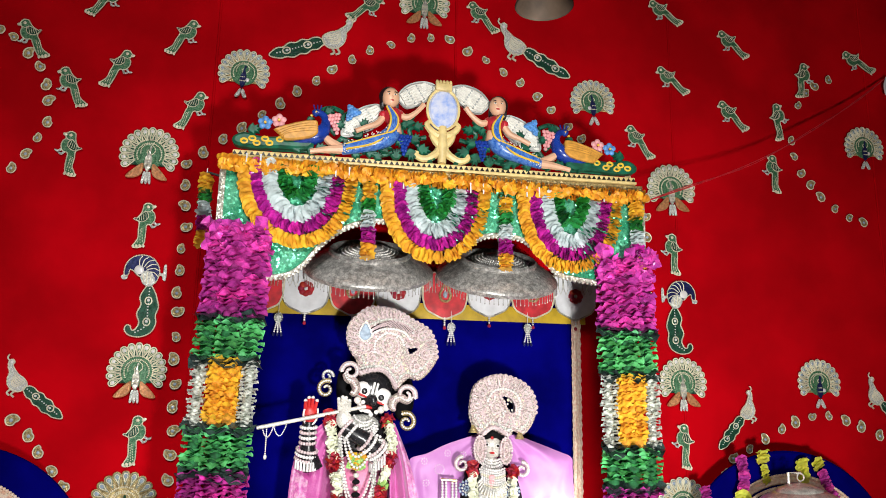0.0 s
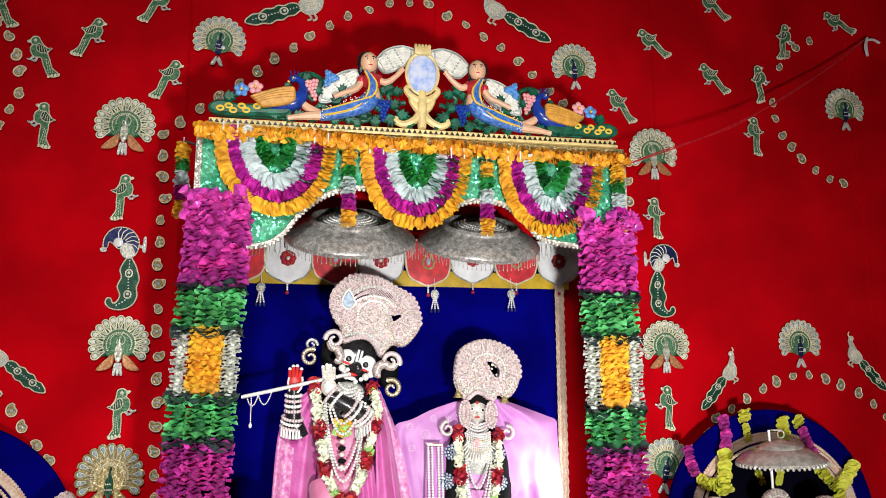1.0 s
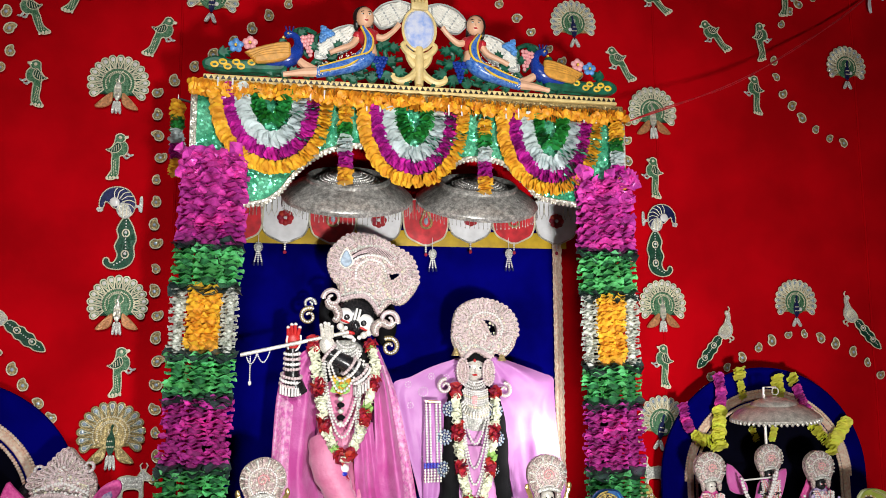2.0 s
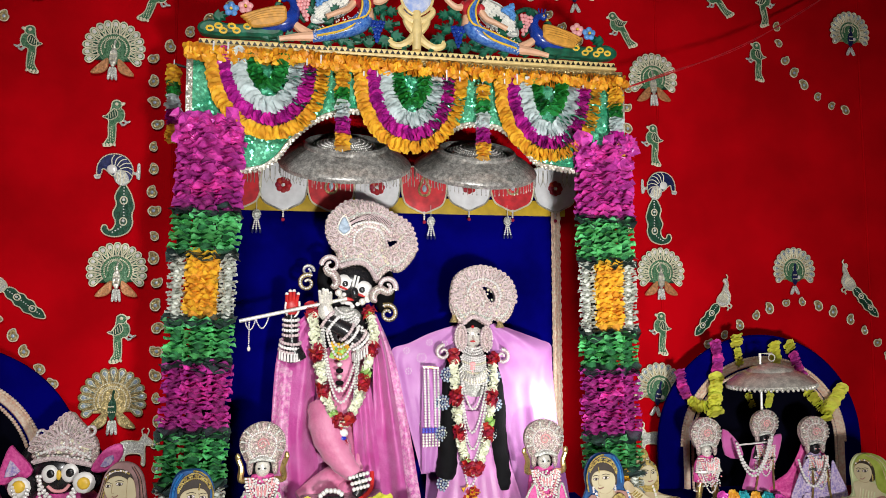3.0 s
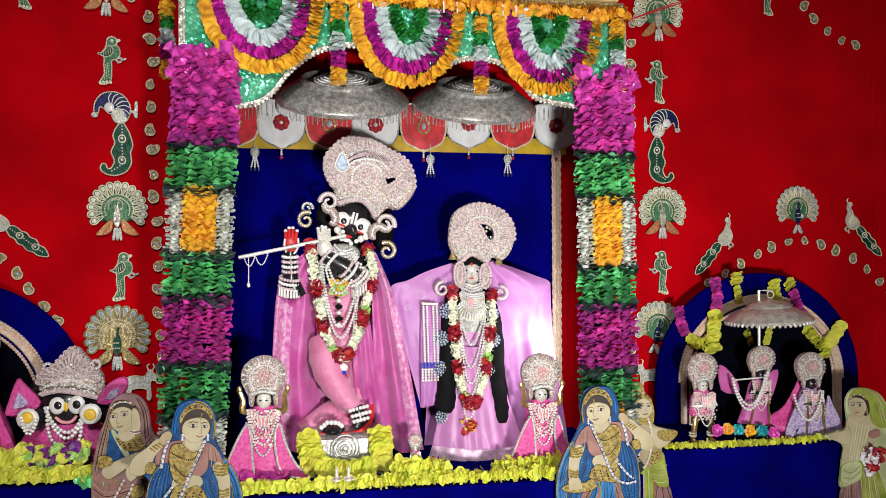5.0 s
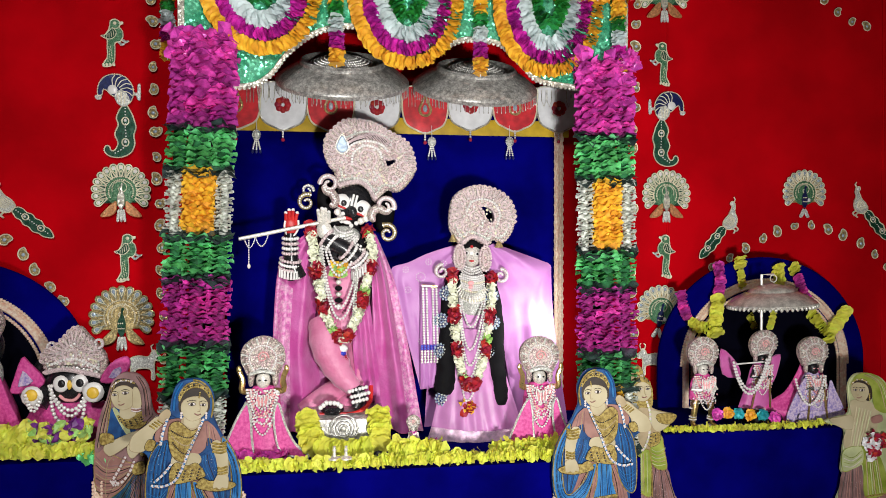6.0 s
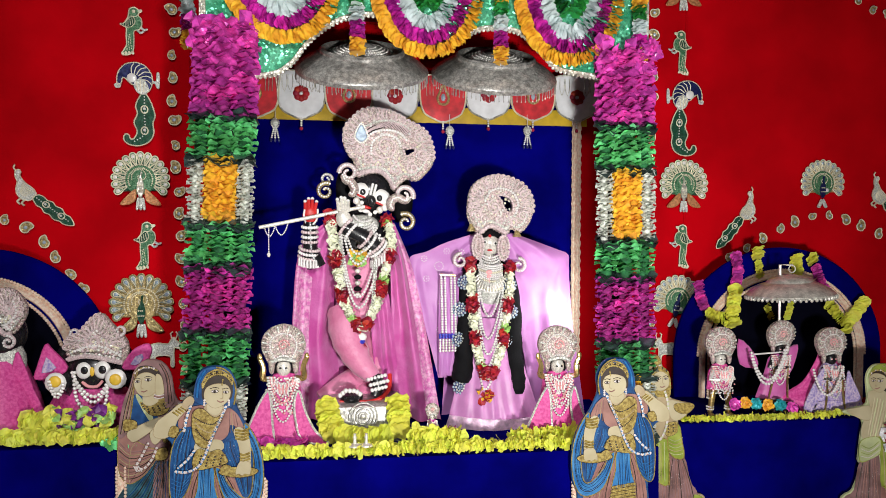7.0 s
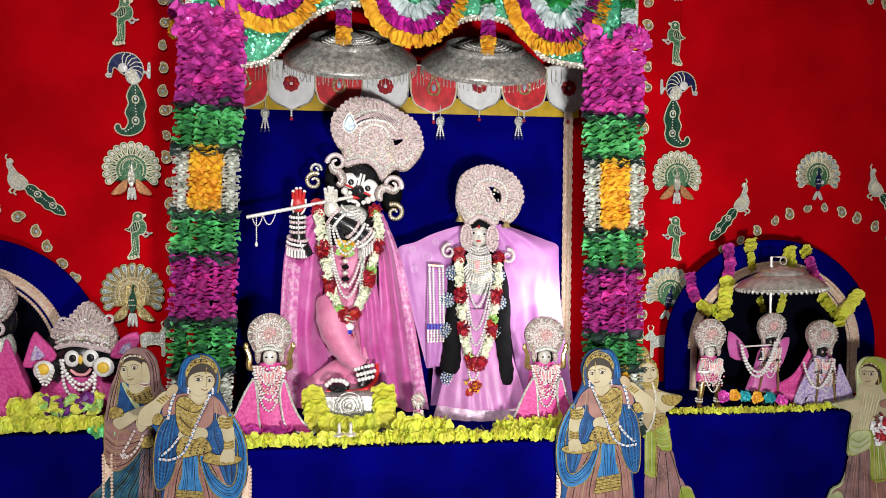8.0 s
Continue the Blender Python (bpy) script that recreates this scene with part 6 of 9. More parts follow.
def flower_garland(line, r, plan, label, pendant_at=None):
    """A thick garland of cream petals broken by dark red tufts; plan gives the red stretches."""
    ob = thing("flower_garland", label, "flower garland", "garlands on the statues")
    line = spline(line, 10)
    full = spaced(line, 0.012)
    rng3 = random.Random(21)
    cuts, kind, start = [], None, 0
    for i in range(len(full) + 1):
        t = i / len(full)
        k = "end" if i == len(full) else ("red" if any(a <= t <= b for a, b in plan) else ("green" if int(t * 23) % 6 == 4 else "cream"))
        if k != kind:
            if kind is not None:
                cuts.append((kind, start, i))
            kind, start = k, i
    for kind, a, b in cuts:
        g = Geo()
        for p, d in full[a:b]:
            q = r * (1.25 if kind == "red" else 1.0)
            g.frill(p, d, q * rng3.uniform(0.85, 1.1), rng3, 0, 9, 0.35)
            g.frill(p + Vector((rng3.gauss(0, 0.006), -q * 0.5, rng3.gauss(0, 0.006))), (rng3.gauss(0, 0.6), -1, rng3.gauss(0, 0.6)), q * 0.7, rng3, 0, 8, 0.4)
        part({"red": "red_tuft", "cream": "cream_tuft", "green": "green_tuft"}[kind], g, {"red": E_RED, "cream": E_CREAM, "green": E_PALEGREEN}[kind], ob)
    if pendant_at:
        p = Vector(pendant_at)
        g = Geo().ball(p, (0.03, 0.02, 0.022), 0, n=10, k=6).ball(p - Vector((0, 0.004, 0.022)), (0.022, 0.018, 0.014), 1, n=10, k=6)
        for k in range(10):
            g.frill(p - Vector((0, 0, 0.05)), (rng3.gauss(0, 1), -1, rng3.gauss(0, 1)), 0.028, rng3, 2, 8, 0.4)
        part("pendant_tuft", g, [WHITE_PAINT, FLORAL_BLUE, E_RED], ob)
    return ob


flower_garland([(-0.462, 0.27, 1.730), (-0.441, 0.24, 1.596), (-0.414, 0.23, 1.423), (-0.383, 0.23, 1.289), (-0.309, 0.22, 1.177), (-0.244, 0.23, 1.282), (-0.202, 0.23, 1.422), (-0.168, 0.25, 1.583), (-0.193, 0.3, 1.713)], 0.029,
               [(0.0, 0.05), (0.18, 0.23), (0.31, 0.36), (0.455, 0.495), (0.515, 0.555), (0.66, 0.71), (0.79, 0.84), (0.96, 1.0)], "cream and dark red flower garland round the statue's neck", (-0.314, 0.22, 1.137))


def necklace(lines, r, label, material=None):
    ob = thing("necklace", label, "necklace", "bead necklaces on the statues")
    for a, low, b in lines:
        part("bead_string", Geo().beads(u_line(a, low, b), r, r * 2.05, n=7, k=5), material or PEARL, ob)
    return ob


necklace([((-0.345, 0.27, 1.712), (-0.308, 0.235, 1.684), (-0.259, 0.27, 1.696)), ((-0.356, 0.265, 1.698), (-0.308, 0.232, 1.652), (-0.249, 0.265, 1.682)), ((-0.361, 0.265, 1.690), (-0.308, 0.232, 1.636), (-0.243, 0.265, 1.674)), ((-0.367, 0.265, 1.682), (-0.308, 0.232, 1.620), (-0.238, 0.265, 1.666)), ((-0.372, 0.265, 1.674), (-0.308, 0.232, 1.604), (-0.232, 0.265, 1.658))], 0.0062, "close rows of white beads at the statue's neck")
necklace([((-0.383, 0.255, 1.663), (-0.327, 0.225, 1.530), (-0.249, 0.255, 1.663)), ((-0.393, 0.25, 1.649), (-0.327, 0.222, 1.482), (-0.233, 0.25, 1.637)), ((-0.404, 0.25, 1.636), (-0.325, 0.215, 1.327), (-0.222, 0.25, 1.623)), ((-0.409, 0.25, 1.609), (-0.319, 0.212, 1.277), (-0.211, 0.25, 1.610))], 0.0072, "long strings of white pearls on the statue's chest")
necklace([((-0.244, 0.235, 1.583), (-0.255, 0.222, 1.369), (-0.266, 0.22, 1.235)), ((-0.234, 0.235, 1.583), (-0.245, 0.222, 1.364), (-0.255, 0.22, 1.235)), ((-0.414, 0.235, 1.596), (-0.404, 0.222, 1.450), (-0.399, 0.22, 1.344)), ((-0.404, 0.235, 1.596), (-0.393, 0.222, 1.450), (-0.388, 0.22, 1.343))], 0.0060, "silver bead strings on the statue's chest", SILVER_SEQ)
g = Geo()
for k, q in enumerate((0.014, 0.018, 0.014, 0.02, 0.013)):
    c = Vector((-0.327, 0.225, 1.449)) - Vector((0, 0, 0.028 * k))
    g.ball(c, (q, 0.010, 0.012), k % 2, n=10, k=6)
single("pendant", g, [SILVER_FACE, HAIR], "dark and silver beaded pendant on rose silk", "pendant")
x, z = (-0.356, 1.534)
g = Geo()
rngp = random.Random(4)
for k in range(26):
    g.frill((x + 0.06 * (k / 25), 0.245, z - 0.02 + rngp.uniform(-0.035, 0.03)), (rngp.gauss(0, 0.5), -1, rngp.gauss(0, 0.5)), 0.02, rngp, k % 2, 8, 0.4)
single("waist_posy", g, [E_PALEGREEN, E_ORANGE], "small green and gold flowers at the statue's waist", "flowers")

# ---- the crowned consort: one plain mesh ----
g = Geo()
g.ball((0.338, 0.37, 1.572), (0.056, 0.055, 0.057), 0, n=18, k=12)
g.ball((0.341, 0.385, 1.609), (0.066, 0.052, 0.068), 1, n=16, k=10)
for c in ((0.302, 0.318, 1.585), (0.356, 0.318, 1.579)):
    g.ball(c, (0.014, 0.006, 0.010), 2, n=8, k=5)
for c in ((0.300, 0.312, 1.585), (0.355, 0.312, 1.579)):
    g.ball(c, 0.006, 1, n=6, k=5)
g.ball((0.327, 0.316, 1.616), 0.008, 3, n=8, k=5)
g.ball((0.327, 0.317, 1.545), (0.014, 0.005, 0.005), 3, n=8, k=5)
g.ball((0.329, 0.311, 1.565), (0.007, 0.010, 0.012), 0, n=8, k=5)
g.tube([(0.337, 0.38, 1.538), (0.338, 0.38, 1.481)], 0.03, 0, n=10)
g.ball((0.340, 0.39, 1.365), (0.085, 0.085, 0.14), 5, n=16, k=10)
g.ball((0.346, 0.42, 1.377), (0.13, 0.07, 0.13), 1, n=16, k=10)
g.ball((0.338, 0.4, 1.119), (0.125, 0.09, 0.26), 4, n=16, k=10)
for s, pts in ((0, ((0.241, 0.34, 1.474), (0.209, 0.32, 1.329), (0.196, 0.285, 1.110), (0.187, 0.265, 0.974), (0.173, 0.26, 0.898))), (1, ((0.416, 0.34, 1.468), (0.448, 0.32, 1.271), (0.439, 0.265, 1.053), (0.443, 0.245, 0.916), (0.437, 0.24, 0.840)))):
    g.tube(spline(pts, 5), [0.036 + 0.020 * (k / 19) ** 1.5 * (1 if k < 18 else 0.5) + 0.003 * math.sin(k * 2.2) for k in range(20)] + [0.012], 1, n=12)
consort = single("statue", g, [SILVER_FACE, HAIR, WHITE_PAINT, RED_PALM, LILAC_SKIRT, SILVER_SEQ], "silver-faced statue with long black plaits in lilac silk", "statue", "statues on the altar")

veil = thing("veil", "pale lilac chiffon veil spread wide behind the statue", "veil")
near_wing = between([(0.267, 0.38, 1.630), (0.115, 0.37, 1.583), (0.016, 0.365, 1.538), (-0.064, 0.36, 1.512), (-0.058, 0.355, 1.445), (-0.022, 0.34, 1.274), (0.051, 0.33, 0.993), (0.071, 0.33, 0.914)], [(0.292, 0.39, 1.595), (0.255, 0.37, 1.467), (0.207, 0.36, 1.326), (0.195, 0.35, 1.157), (0.185, 0.34, 1.017), (0.177, 0.34, 0.920)], 0.015, 0.014, 1.7, 0.3)
part("near_wing", Geo().sheet(near_wing, 40, 40, 0, 0.004), LILAC, veil)
print_dots = Geo()
for u, v, n, r in ((0.25, 0.20, 8, 0.014), (0.55, 0.16, 8, 0.014), (0.40, 0.34, 12, 0.022), (0.72, 0.38, 8, 0.014), (0.30, 0.52, 8, 0.014), (0.60, 0.58, 12, 0.022), (0.45, 0.74, 8, 0.014), (0.80, 0.66, 8, 0.014), (0.14, 0.36, 8, 0.014), (0.75, 0.10, 8, 0.014)):
    c = Vector(near_wing(u, v))
    for k in range(n):
        t = 2 * math.pi * k / n
        print_dots.ball(c + Vector((r * math.cos(t), -0.005, r * math.sin(t))), (0.0028, 0.0015, 0.0028), n=6, k=4)
    print_dots.ball(c + Vector((0, -0.005, 0)), (0.003, 0.0015, 0.003), n=6, k=4)
part("beads", print_dots, PEARL, veil)
part("far_wing", Geo().sheet(between([(0.401, 0.38, 1.610), (0.433, 0.36, 1.467), (0.475, 0.35, 1.267), (0.503, 0.34, 1.039), (0.544, 0.32, 0.813), (0.586, 0.31, 0.627)], [(0.453, 0.39, 1.633), (0.584, 0.38, 1.587), (0.687, 0.375, 1.549), (0.742, 0.37, 1.524), (0.752, 0.37, 1.466), (0.766, 0.36, 1.205), (0.801, 0.34, 0.917), (0.829, 0.33, 0.715)], 0.02, 0.02, 1.6, 1.1), 40, 50, 0, 0.004), LILAC, veil)
part("back_fall", Geo().sheet(between([(0.247, 0.43, 1.609), (0.157, 0.45, 1.435), (0.132, 0.47, 1.083), (0.104, 0.47, 0.629)], [(0.463, 0.43, 1.624), (0.710, 0.45, 1.462), (0.781, 0.47, 1.072), (0.831, 0.47, 0.604)], 0, 0.015, 5, 0.2), 60, 30, 0, 0.004), LILAC, veil)
skirt = thing("skirt", "lilac satin skirt with a pale border at the hem", "skirt")
L, R = [(0.225, 0.36, 1.212), (0.179, 0.3, 0.996), (0.115, 0.24, 0.746)], [(0.440, 0.36, 1.209), (0.494, 0.3, 0.989), (0.566, 0.24, 0.732)]
part("pleated_cloth", Geo().sheet(between(L, R, 0.09, 0.010, 7, 0.6, 0.004), 70, 30, 0, 0.004), LILAC_SKIRT, skirt)
part("hem", Geo().sheet(between([(0.114, 0.234, 0.748), (0.100, 0.232, 0.702), (0.094, 0.228, 0.651)], [(0.565, 0.234, 0.734), (0.584, 0.232, 0.686), (0.601, 0.228, 0.633)], 0.09, 0.010, 7, 0.6, 0.004), 70, 8, 0, 0.005), surface("pale_pink_brocade", (0.74, 0.50, 0.66), 0.4, 0.1, vary=0.25, scale=40, bump=0.4), skirt, "pale brocade hem")
part("sleeve_cloth", Geo().sheet(between([(0.073, 0.3, 1.416), (0.067, 0.29, 1.167), (0.068, 0.29, 0.933)], [(0.169, 0.3, 1.415), (0.168, 0.29, 1.165), (0.152, 0.29, 0.931)], 0.015, 0.010, 1.5, 0.2), 20, 24, 0, 0.004), LILAC, skirt)

crown([(0.275, 1.629), (0.223, 1.703), (0.220, 1.777), (0.236, 1.851), (0.282, 1.893), (0.357, 1.915), (0.442, 1.900), (0.509, 1.855), (0.543, 1.780), (0.530, 1.696), (0.483, 1.640), (0.435, 1.658), (0.407, 1.625), (0.331, 1.662)], 0.34, 0.07,
      "round fan crown of pale pink and silver embroidery",
      [(0.345, 1.760, 0.034, 1.5, 100, 1), (0.258, 1.722, 0.026, 1.4, 200, -1), (0.492, 1.715, 0.028, 1.4, 0, 1), (0.440, 1.690, 0.024, 1.2, 200, 1), (0.395, 1.880, 0.022, 1.3, 60, 1), (0.270, 1.830, 0.026, 1.3, 120, -1), (0.492, 1.830, 0.024, 1.3, 20, -1), (0.318, 1.880, 0.022, 1.3, 80, 1), (0.250, 1.775, 0.022, 1.3, 160, 1), (0.515, 1.775, 0.020, 1.3, 300, -1), (0.300, 1.700, 0.024, 1.3, 90, 1), (0.370, 1.700, 0.026, 1.3, 20, -1)],
      [[(0.300, 1.790), (0.325, 1.835), (0.380, 1.852), (0.440, 1.830), (0.465, 1.780), (0.455, 1.730)], [(0.262, 1.668), (0.326, 1.690), (0.400, 1.655)]],
      [(0.275, 1.634), (0.331, 1.668), (0.407, 1.630)],
      [(0.363, 1.817), (0.405, 1.814), (0.436, 1.784), (0.439, 1.742), (0.414, 1.732), (0.392, 1.760), (0.379, 1.792)])
for px in ((0.264, 1.565), (0.393, 1.557)):
    ob = thing("ear_ornament", "oval pearl-embroidered earpiece beside a silver face", "ear ornament", "scrolled ear ornaments")
    part("oval", Geo().plate(ellipse(0.028, 0.062, 20, px[0], px[1]), 0.022, 0, Matrix.Translation((0, 0.31, 0)), 0.008), ZARI, ob)
    part("beading", Geo().beads(rim_line(ellipse(0.028, 0.062, 24, px[0], px[1]), 0.30), 0.007, 0.013).beads(rim_line(ellipse(0.013, 0.04, 16, px[0], px[1]), 0.296), 0.005, 0.010), ZARI_LIGHT, ob)
for px, hand in (((0.175, 1.494), 1), ((0.468, 1.470), -1)):
    ear_scroll(px[0], 0.29, px[1], 0.036, 90, hand, ZARI_LIGHT, "white embroidered shoulder scroll")
for c in ((0.235, 0.33, 1.655), (0.468, 0.33, 1.627)):
    c = Vector(c)
    g = Geo().lathe([(0.004, 0.03), (0.010, 0.015), (0.022, -0.012), (0.024, -0.016)], 14, 0, Matrix.Translation(c))
    single("bell_drop", g, GOLD_SEQ, "small gold bell drop hanging from the crown", "bell drop", "bell drops of the crown")

flower_garland([(0.221, 0.28, 1.505), (0.225, 0.25, 1.336), (0.236, 0.23, 1.145), (0.259, 0.2, 1.012), (0.302, 0.19, 0.937), (0.343, 0.2, 1.011), (0.382, 0.23, 1.143), (0.408, 0.25, 1.306), (0.420, 0.28, 1.482)], 0.026,
               [(0.0, 0.05), (0.16, 0.22), (0.30, 0.35), (0.44, 0.49), (0.51, 0.56), (0.65, 0.70), (0.78, 0.84), (0.95, 1.0)], "cream and dark red flower garland over the lilac dress")
rngq = random.Random(9)
g = Geo()
for k in range(16):
    g.frill(Vector((0.291, 0.19, 0.844)) + Vector((rngq.gauss(0, 0.014), -0.01, rngq.gauss(0, 0.014))), (rngq.gauss(0, 0.7), -1, rngq.gauss(0, 0.7)), 0.024, rngq, 1 if k > 8 else 0, 8, 0.4)
single("flower_tuft", g, [E_RED, E_ORANGE], "red and orange flower tuft at the garland's end", "flowers")
necklace([((0.288, 0.335, 1.528), (0.325, 0.305, 1.509), (0.377, 0.335, 1.522)), ((0.285, 0.335, 1.517), (0.325, 0.305, 1.495), (0.380, 0.335, 1.511)), ((0.282, 0.335, 1.505), (0.325, 0.305, 1.481), (0.383, 0.335, 1.500)), ((0.280, 0.335, 1.494), (0.325, 0.305, 1.467), (0.386, 0.335, 1.488))], 0.0058, "close rows of white beads round the silver neck")
necklace([((0.265, 0.3, 1.471), (0.314, 0.26, 1.389), (0.384, 0.3, 1.470)), ((0.261, 0.28, 1.416), (0.311, 0.24, 1.225), (0.386, 0.28, 1.415)), ((0.261, 0.28, 1.388), (0.302, 0.225, 1.117), (0.392, 0.28, 1.387)), ((0.260, 0.27, 1.333), (0.301, 0.215, 1.042), (0.390, 0.27, 1.332)), ((0.266, 0.27, 1.278), (0.293, 0.2, 0.984), (0.390, 0.27, 1.277)), ((0.266, 0.24, 1.143), (0.279, 0.185, 0.878), (0.379, 0.24, 1.114))], 0.0066, "rows of white pearl strings on the statue")
g = Geo()
for j in range(13):
    for k in range(13):
        a = Vector((0.270, 0.285, 1.482)).lerp(Vector((0.381, 0.285, 1.477)), k / 12)
        g.ball(a + Vector((0, -0.022 * math.sin(math.pi * k / 12) - 0.002 * j, -0.0105 * j - 0.012 * math.sin(math.pi * k / 12))), 0.0056, 1 if (j % 4 == 3) else 0, n=6, k=4)
single("breast_ornament", g, [PEARL, GOLD_CORD], "silver bead breastplate on the statue", "ornament")
g = Geo()
for j in range(3):
    g.ball(Vector((0.312, 0.255, 1.439)) + Vector((0, 0, -0.02 * j)), (0.016 - 0.003 * j, 0.006, 0.012), n=10, k=6)
single("brooch", g, PAINT_PINK, "pink enamel brooch on the breastplate", "brooch")
fan = thing("fan_necklace", "silver necklace with a fan of slender drops", "necklace", "bead necklaces on the statues")
arc = u_line((0.263, 0.262, 1.428), (0.309, 0.235, 1.380), (0.376, 0.262, 1.422), 16)
part("bead_string", Geo().beads(arc, 0.006, 0.012), SILVER_SEQ, fan)
centre = Vector((0.314, 0.25, 1.473))
for p in spaced(arc, 0.0115):
    out = (Vector(p[0]) - centre).normalized()
    a = Vector(p[0]) + Vector((0, -0.004, 0)) + out * 0.006
    part("drop", Geo().tube([a, a + out * 0.016, a + out * 0.034], [0.0028, 0.0044, 0.0012], n=6), SILVER_FACE, fan)


def rosette(c, r, label):
    ob = thing("rosette", label, "rosette", "silver rosettes on the plaits")
    c = Vector(c)
    g = Geo()
    for ring, (q, n, s) in enumerate(((1.0, 12, 0.26), (0.62, 9, 0.22), (0.28, 5, 0.2))):
        for k in range(n):
            a = 2 * math.pi * k / n + ring
            g.ball(c + Vector((q * r * math.cos(a), -0.006 * ring, q * r * math.sin(a))), r * s * 0.8, ring % 2, n=7, k=5)
    part("stone_work", g, [CRYSTAL, SILVER_SEQ], ob)
    part("disc", Geo().lathe([(r, 0), (r * 0.9, 0.006), (0.002, 0.008)], 20, 0, Matrix.Translation(c + Vector((0, 0.004, 0))) @ Matrix.Rotation(radians(90), 4, "X")), NAVY_SEQ, ob)
    return ob


for c in ((0.192, 0.27, 1.389), (0.418, 0.27, 1.374), (0.166, 0.26, 1.258), (0.422, 0.26, 1.244), (0.163, 0.255, 1.112), (0.426, 0.25, 1.089), (0.168, 0.245, 0.882), (0.434, 0.24, 0.820)):
    rosette(c, 0.032, "round silver and blue stone rosette on a black plait")

tassels = thing("bead_tassel", "hanging strings of white beads with a blue band", "bead tassel")
g = Geo()
for k in range(4):
    a, b = Vector((0.076, 0.26, 1.424)), Vector((0.083, 0.26, 1.138))
    o = Vector(((0, 0.018, 0.048, 0.066)[k], 0, 0))
    g.beads([a + o, b + o], 0.0065, 0.0125, 0)
part("bead_work", g, PEARL, tassels)
g = Geo()
for k in range(6):
    a = Vector((0.072, 0.26, 1.121)) + Vector((0.015 * k, 0, 0))
    g.beads([a - Vector((0, 0, 0.012)), a - Vector((0, 0, 0.075))], 0.0065, 0.013, 1)
    g.beads([a + Vector((0, 0, 0.002)), a + Vector((0, 0, 0.014))], 0.0075, 0.012, 0)
part("fringe", g, [FLORAL_BLUE, SILVER_FACE], tassels)
part("hook", Geo().tube([(0.071, 0.26, 1.429), (0.146, 0.26, 1.423)], 0.006, n=6), BRASS, tassels)


# ---- small crowned statues, each one plain mesh ----
def small_statue(x, y, z, h, robe, label, arms=True, lean=0.0, dark=False, flutes=False, panels=False, legs=False):
    """A crowned dressed figure of height h, standing at x, y, z."""
    g = Geo()
    S, H, C, D, B, P, G = range(7)
    f = lambda a, b, c: (x + (a + lean * c) * h, y + b * h, z + c * h)
    face = H if dark else S
    # robe with a flared hem
    rows = [(0.30, 0.15, 0.075), (0.34, 0.148, 0.07), (0.40, 0.145, 0.068), (0.46, 0.14, 0.065), (0.51, 0.13, 0.06), (0.585, 0.085, 0.05), (0.60, 0.04, 0.04)] if legs else [(0.02, 0.235, 0.09), (0.12, 0.21, 0.085), (0.25, 0.175, 0.078), (0.40, 0.148, 0.07), (0.51, 0.135, 0.06), (0.585, 0.085, 0.05), (0.60, 0.04, 0.04)]
    vs, n = [], 26
    for c, rx, ry in rows:
        for k in range(n):
            a = 2 * math.pi * k / n
            q = 1 + 0.07 * math.sin(7 * a) * (0.6 - c)
            vs.append(f(rx * q * math.cos(a), ry * q * math.sin(a), c))
    fs = [(j * n + k, j * n + (k + 1) % n, (j + 1) * n + (k + 1) % n, (j + 1) * n + k) for j in range(len(rows) - 1) for k in range(n)]
    g.add(vs, fs, D)
    g.add(vs[:n], [tuple(range(n))[::-1]], D)
    if legs:
        for e in (-1, 1):
            g.tube(spline([f(e * 0.07, 0, 0.34), f(e * 0.10, -0.02, 0.19), f(e * 0.11, 0.0, 0.03)], 4), [0.05 * h, 0.047 * h, 0.044 * h, 0.04 * h, 0.036 * h, 0.034 * h, 0.032 * h, 0.03 * h, 0.028 * h], G, 10)
            g.ball(f(e * 0.115, -0.04, 0.018), (0.034 * h, 0.06 * h, 0.018 * h), G, n=8, k=5)
            for q in (0.07, 0.10, 0.20):
                g.beads([f(e * 0.11 + 0.038 * math.cos(t), 0.038 * math.sin(t), q) for t in [2 * math.pi * i / 12 for i in range(13)]], 0.009 * h, 0.018 * h, B, 6, 4)
    elif panels:
        # two stiff robe panels with silver edging, one trailing
        for pts in ([(-0.135, 0.46), (-0.10, 0.40), (-0.085, 0.20), (-0.09, 0.01), (-0.31, 0.02), (-0.25, 0.24)], [(0.10, 0.40), (0.135, 0.46), (0.19, 0.28), (0.27, 0.12), (0.38, 0.01), (0.30, 0.005), (0.15, 0.06), (0.10, 0.26)]):
            cut = [(x + a * h, z + c * h) for a, c in flat(pts, 4)]
            g.plate(cut, 0.03 * h, D, Matrix.Translation((0, y - 0.11 * h, 0)), 0.008 * h)
            g.tube(rim_line(cut, y - 0.128 * h), 0.010 * h, 7, 5, closed=True)
    else:
        for e in (-1, 1):
            g.tube([f(e * 0.09, -0.085, 0.50), f(e * 0.10, -0.11, 0.25), f(e * 0.13, -0.11, 0.03)], 0.012 * h, G, 6)
    g.ball(f(0, -0.02, 0.64), (0.062 * h, 0.06 * h, 0.075 * h), face, n=14, k=9)
    g.ball(f(0, 0.02, 0.63), (0.10 * h, 0.05 * h, 0.085 * h), H, n=12, k=8)
    for s in (-1, 1):
        g.ball(f(s * 0.024, -0.078, 0.648), (0.012 * h, 0.004 * h, 0.008 * h), 5 if dark else H, n=6, k=4)
        g.ball(f(s * 0.10, -0.03, 0.66), (0.028 * h, 0.03 * h, 0.075 * h), C, n=8, k=6)
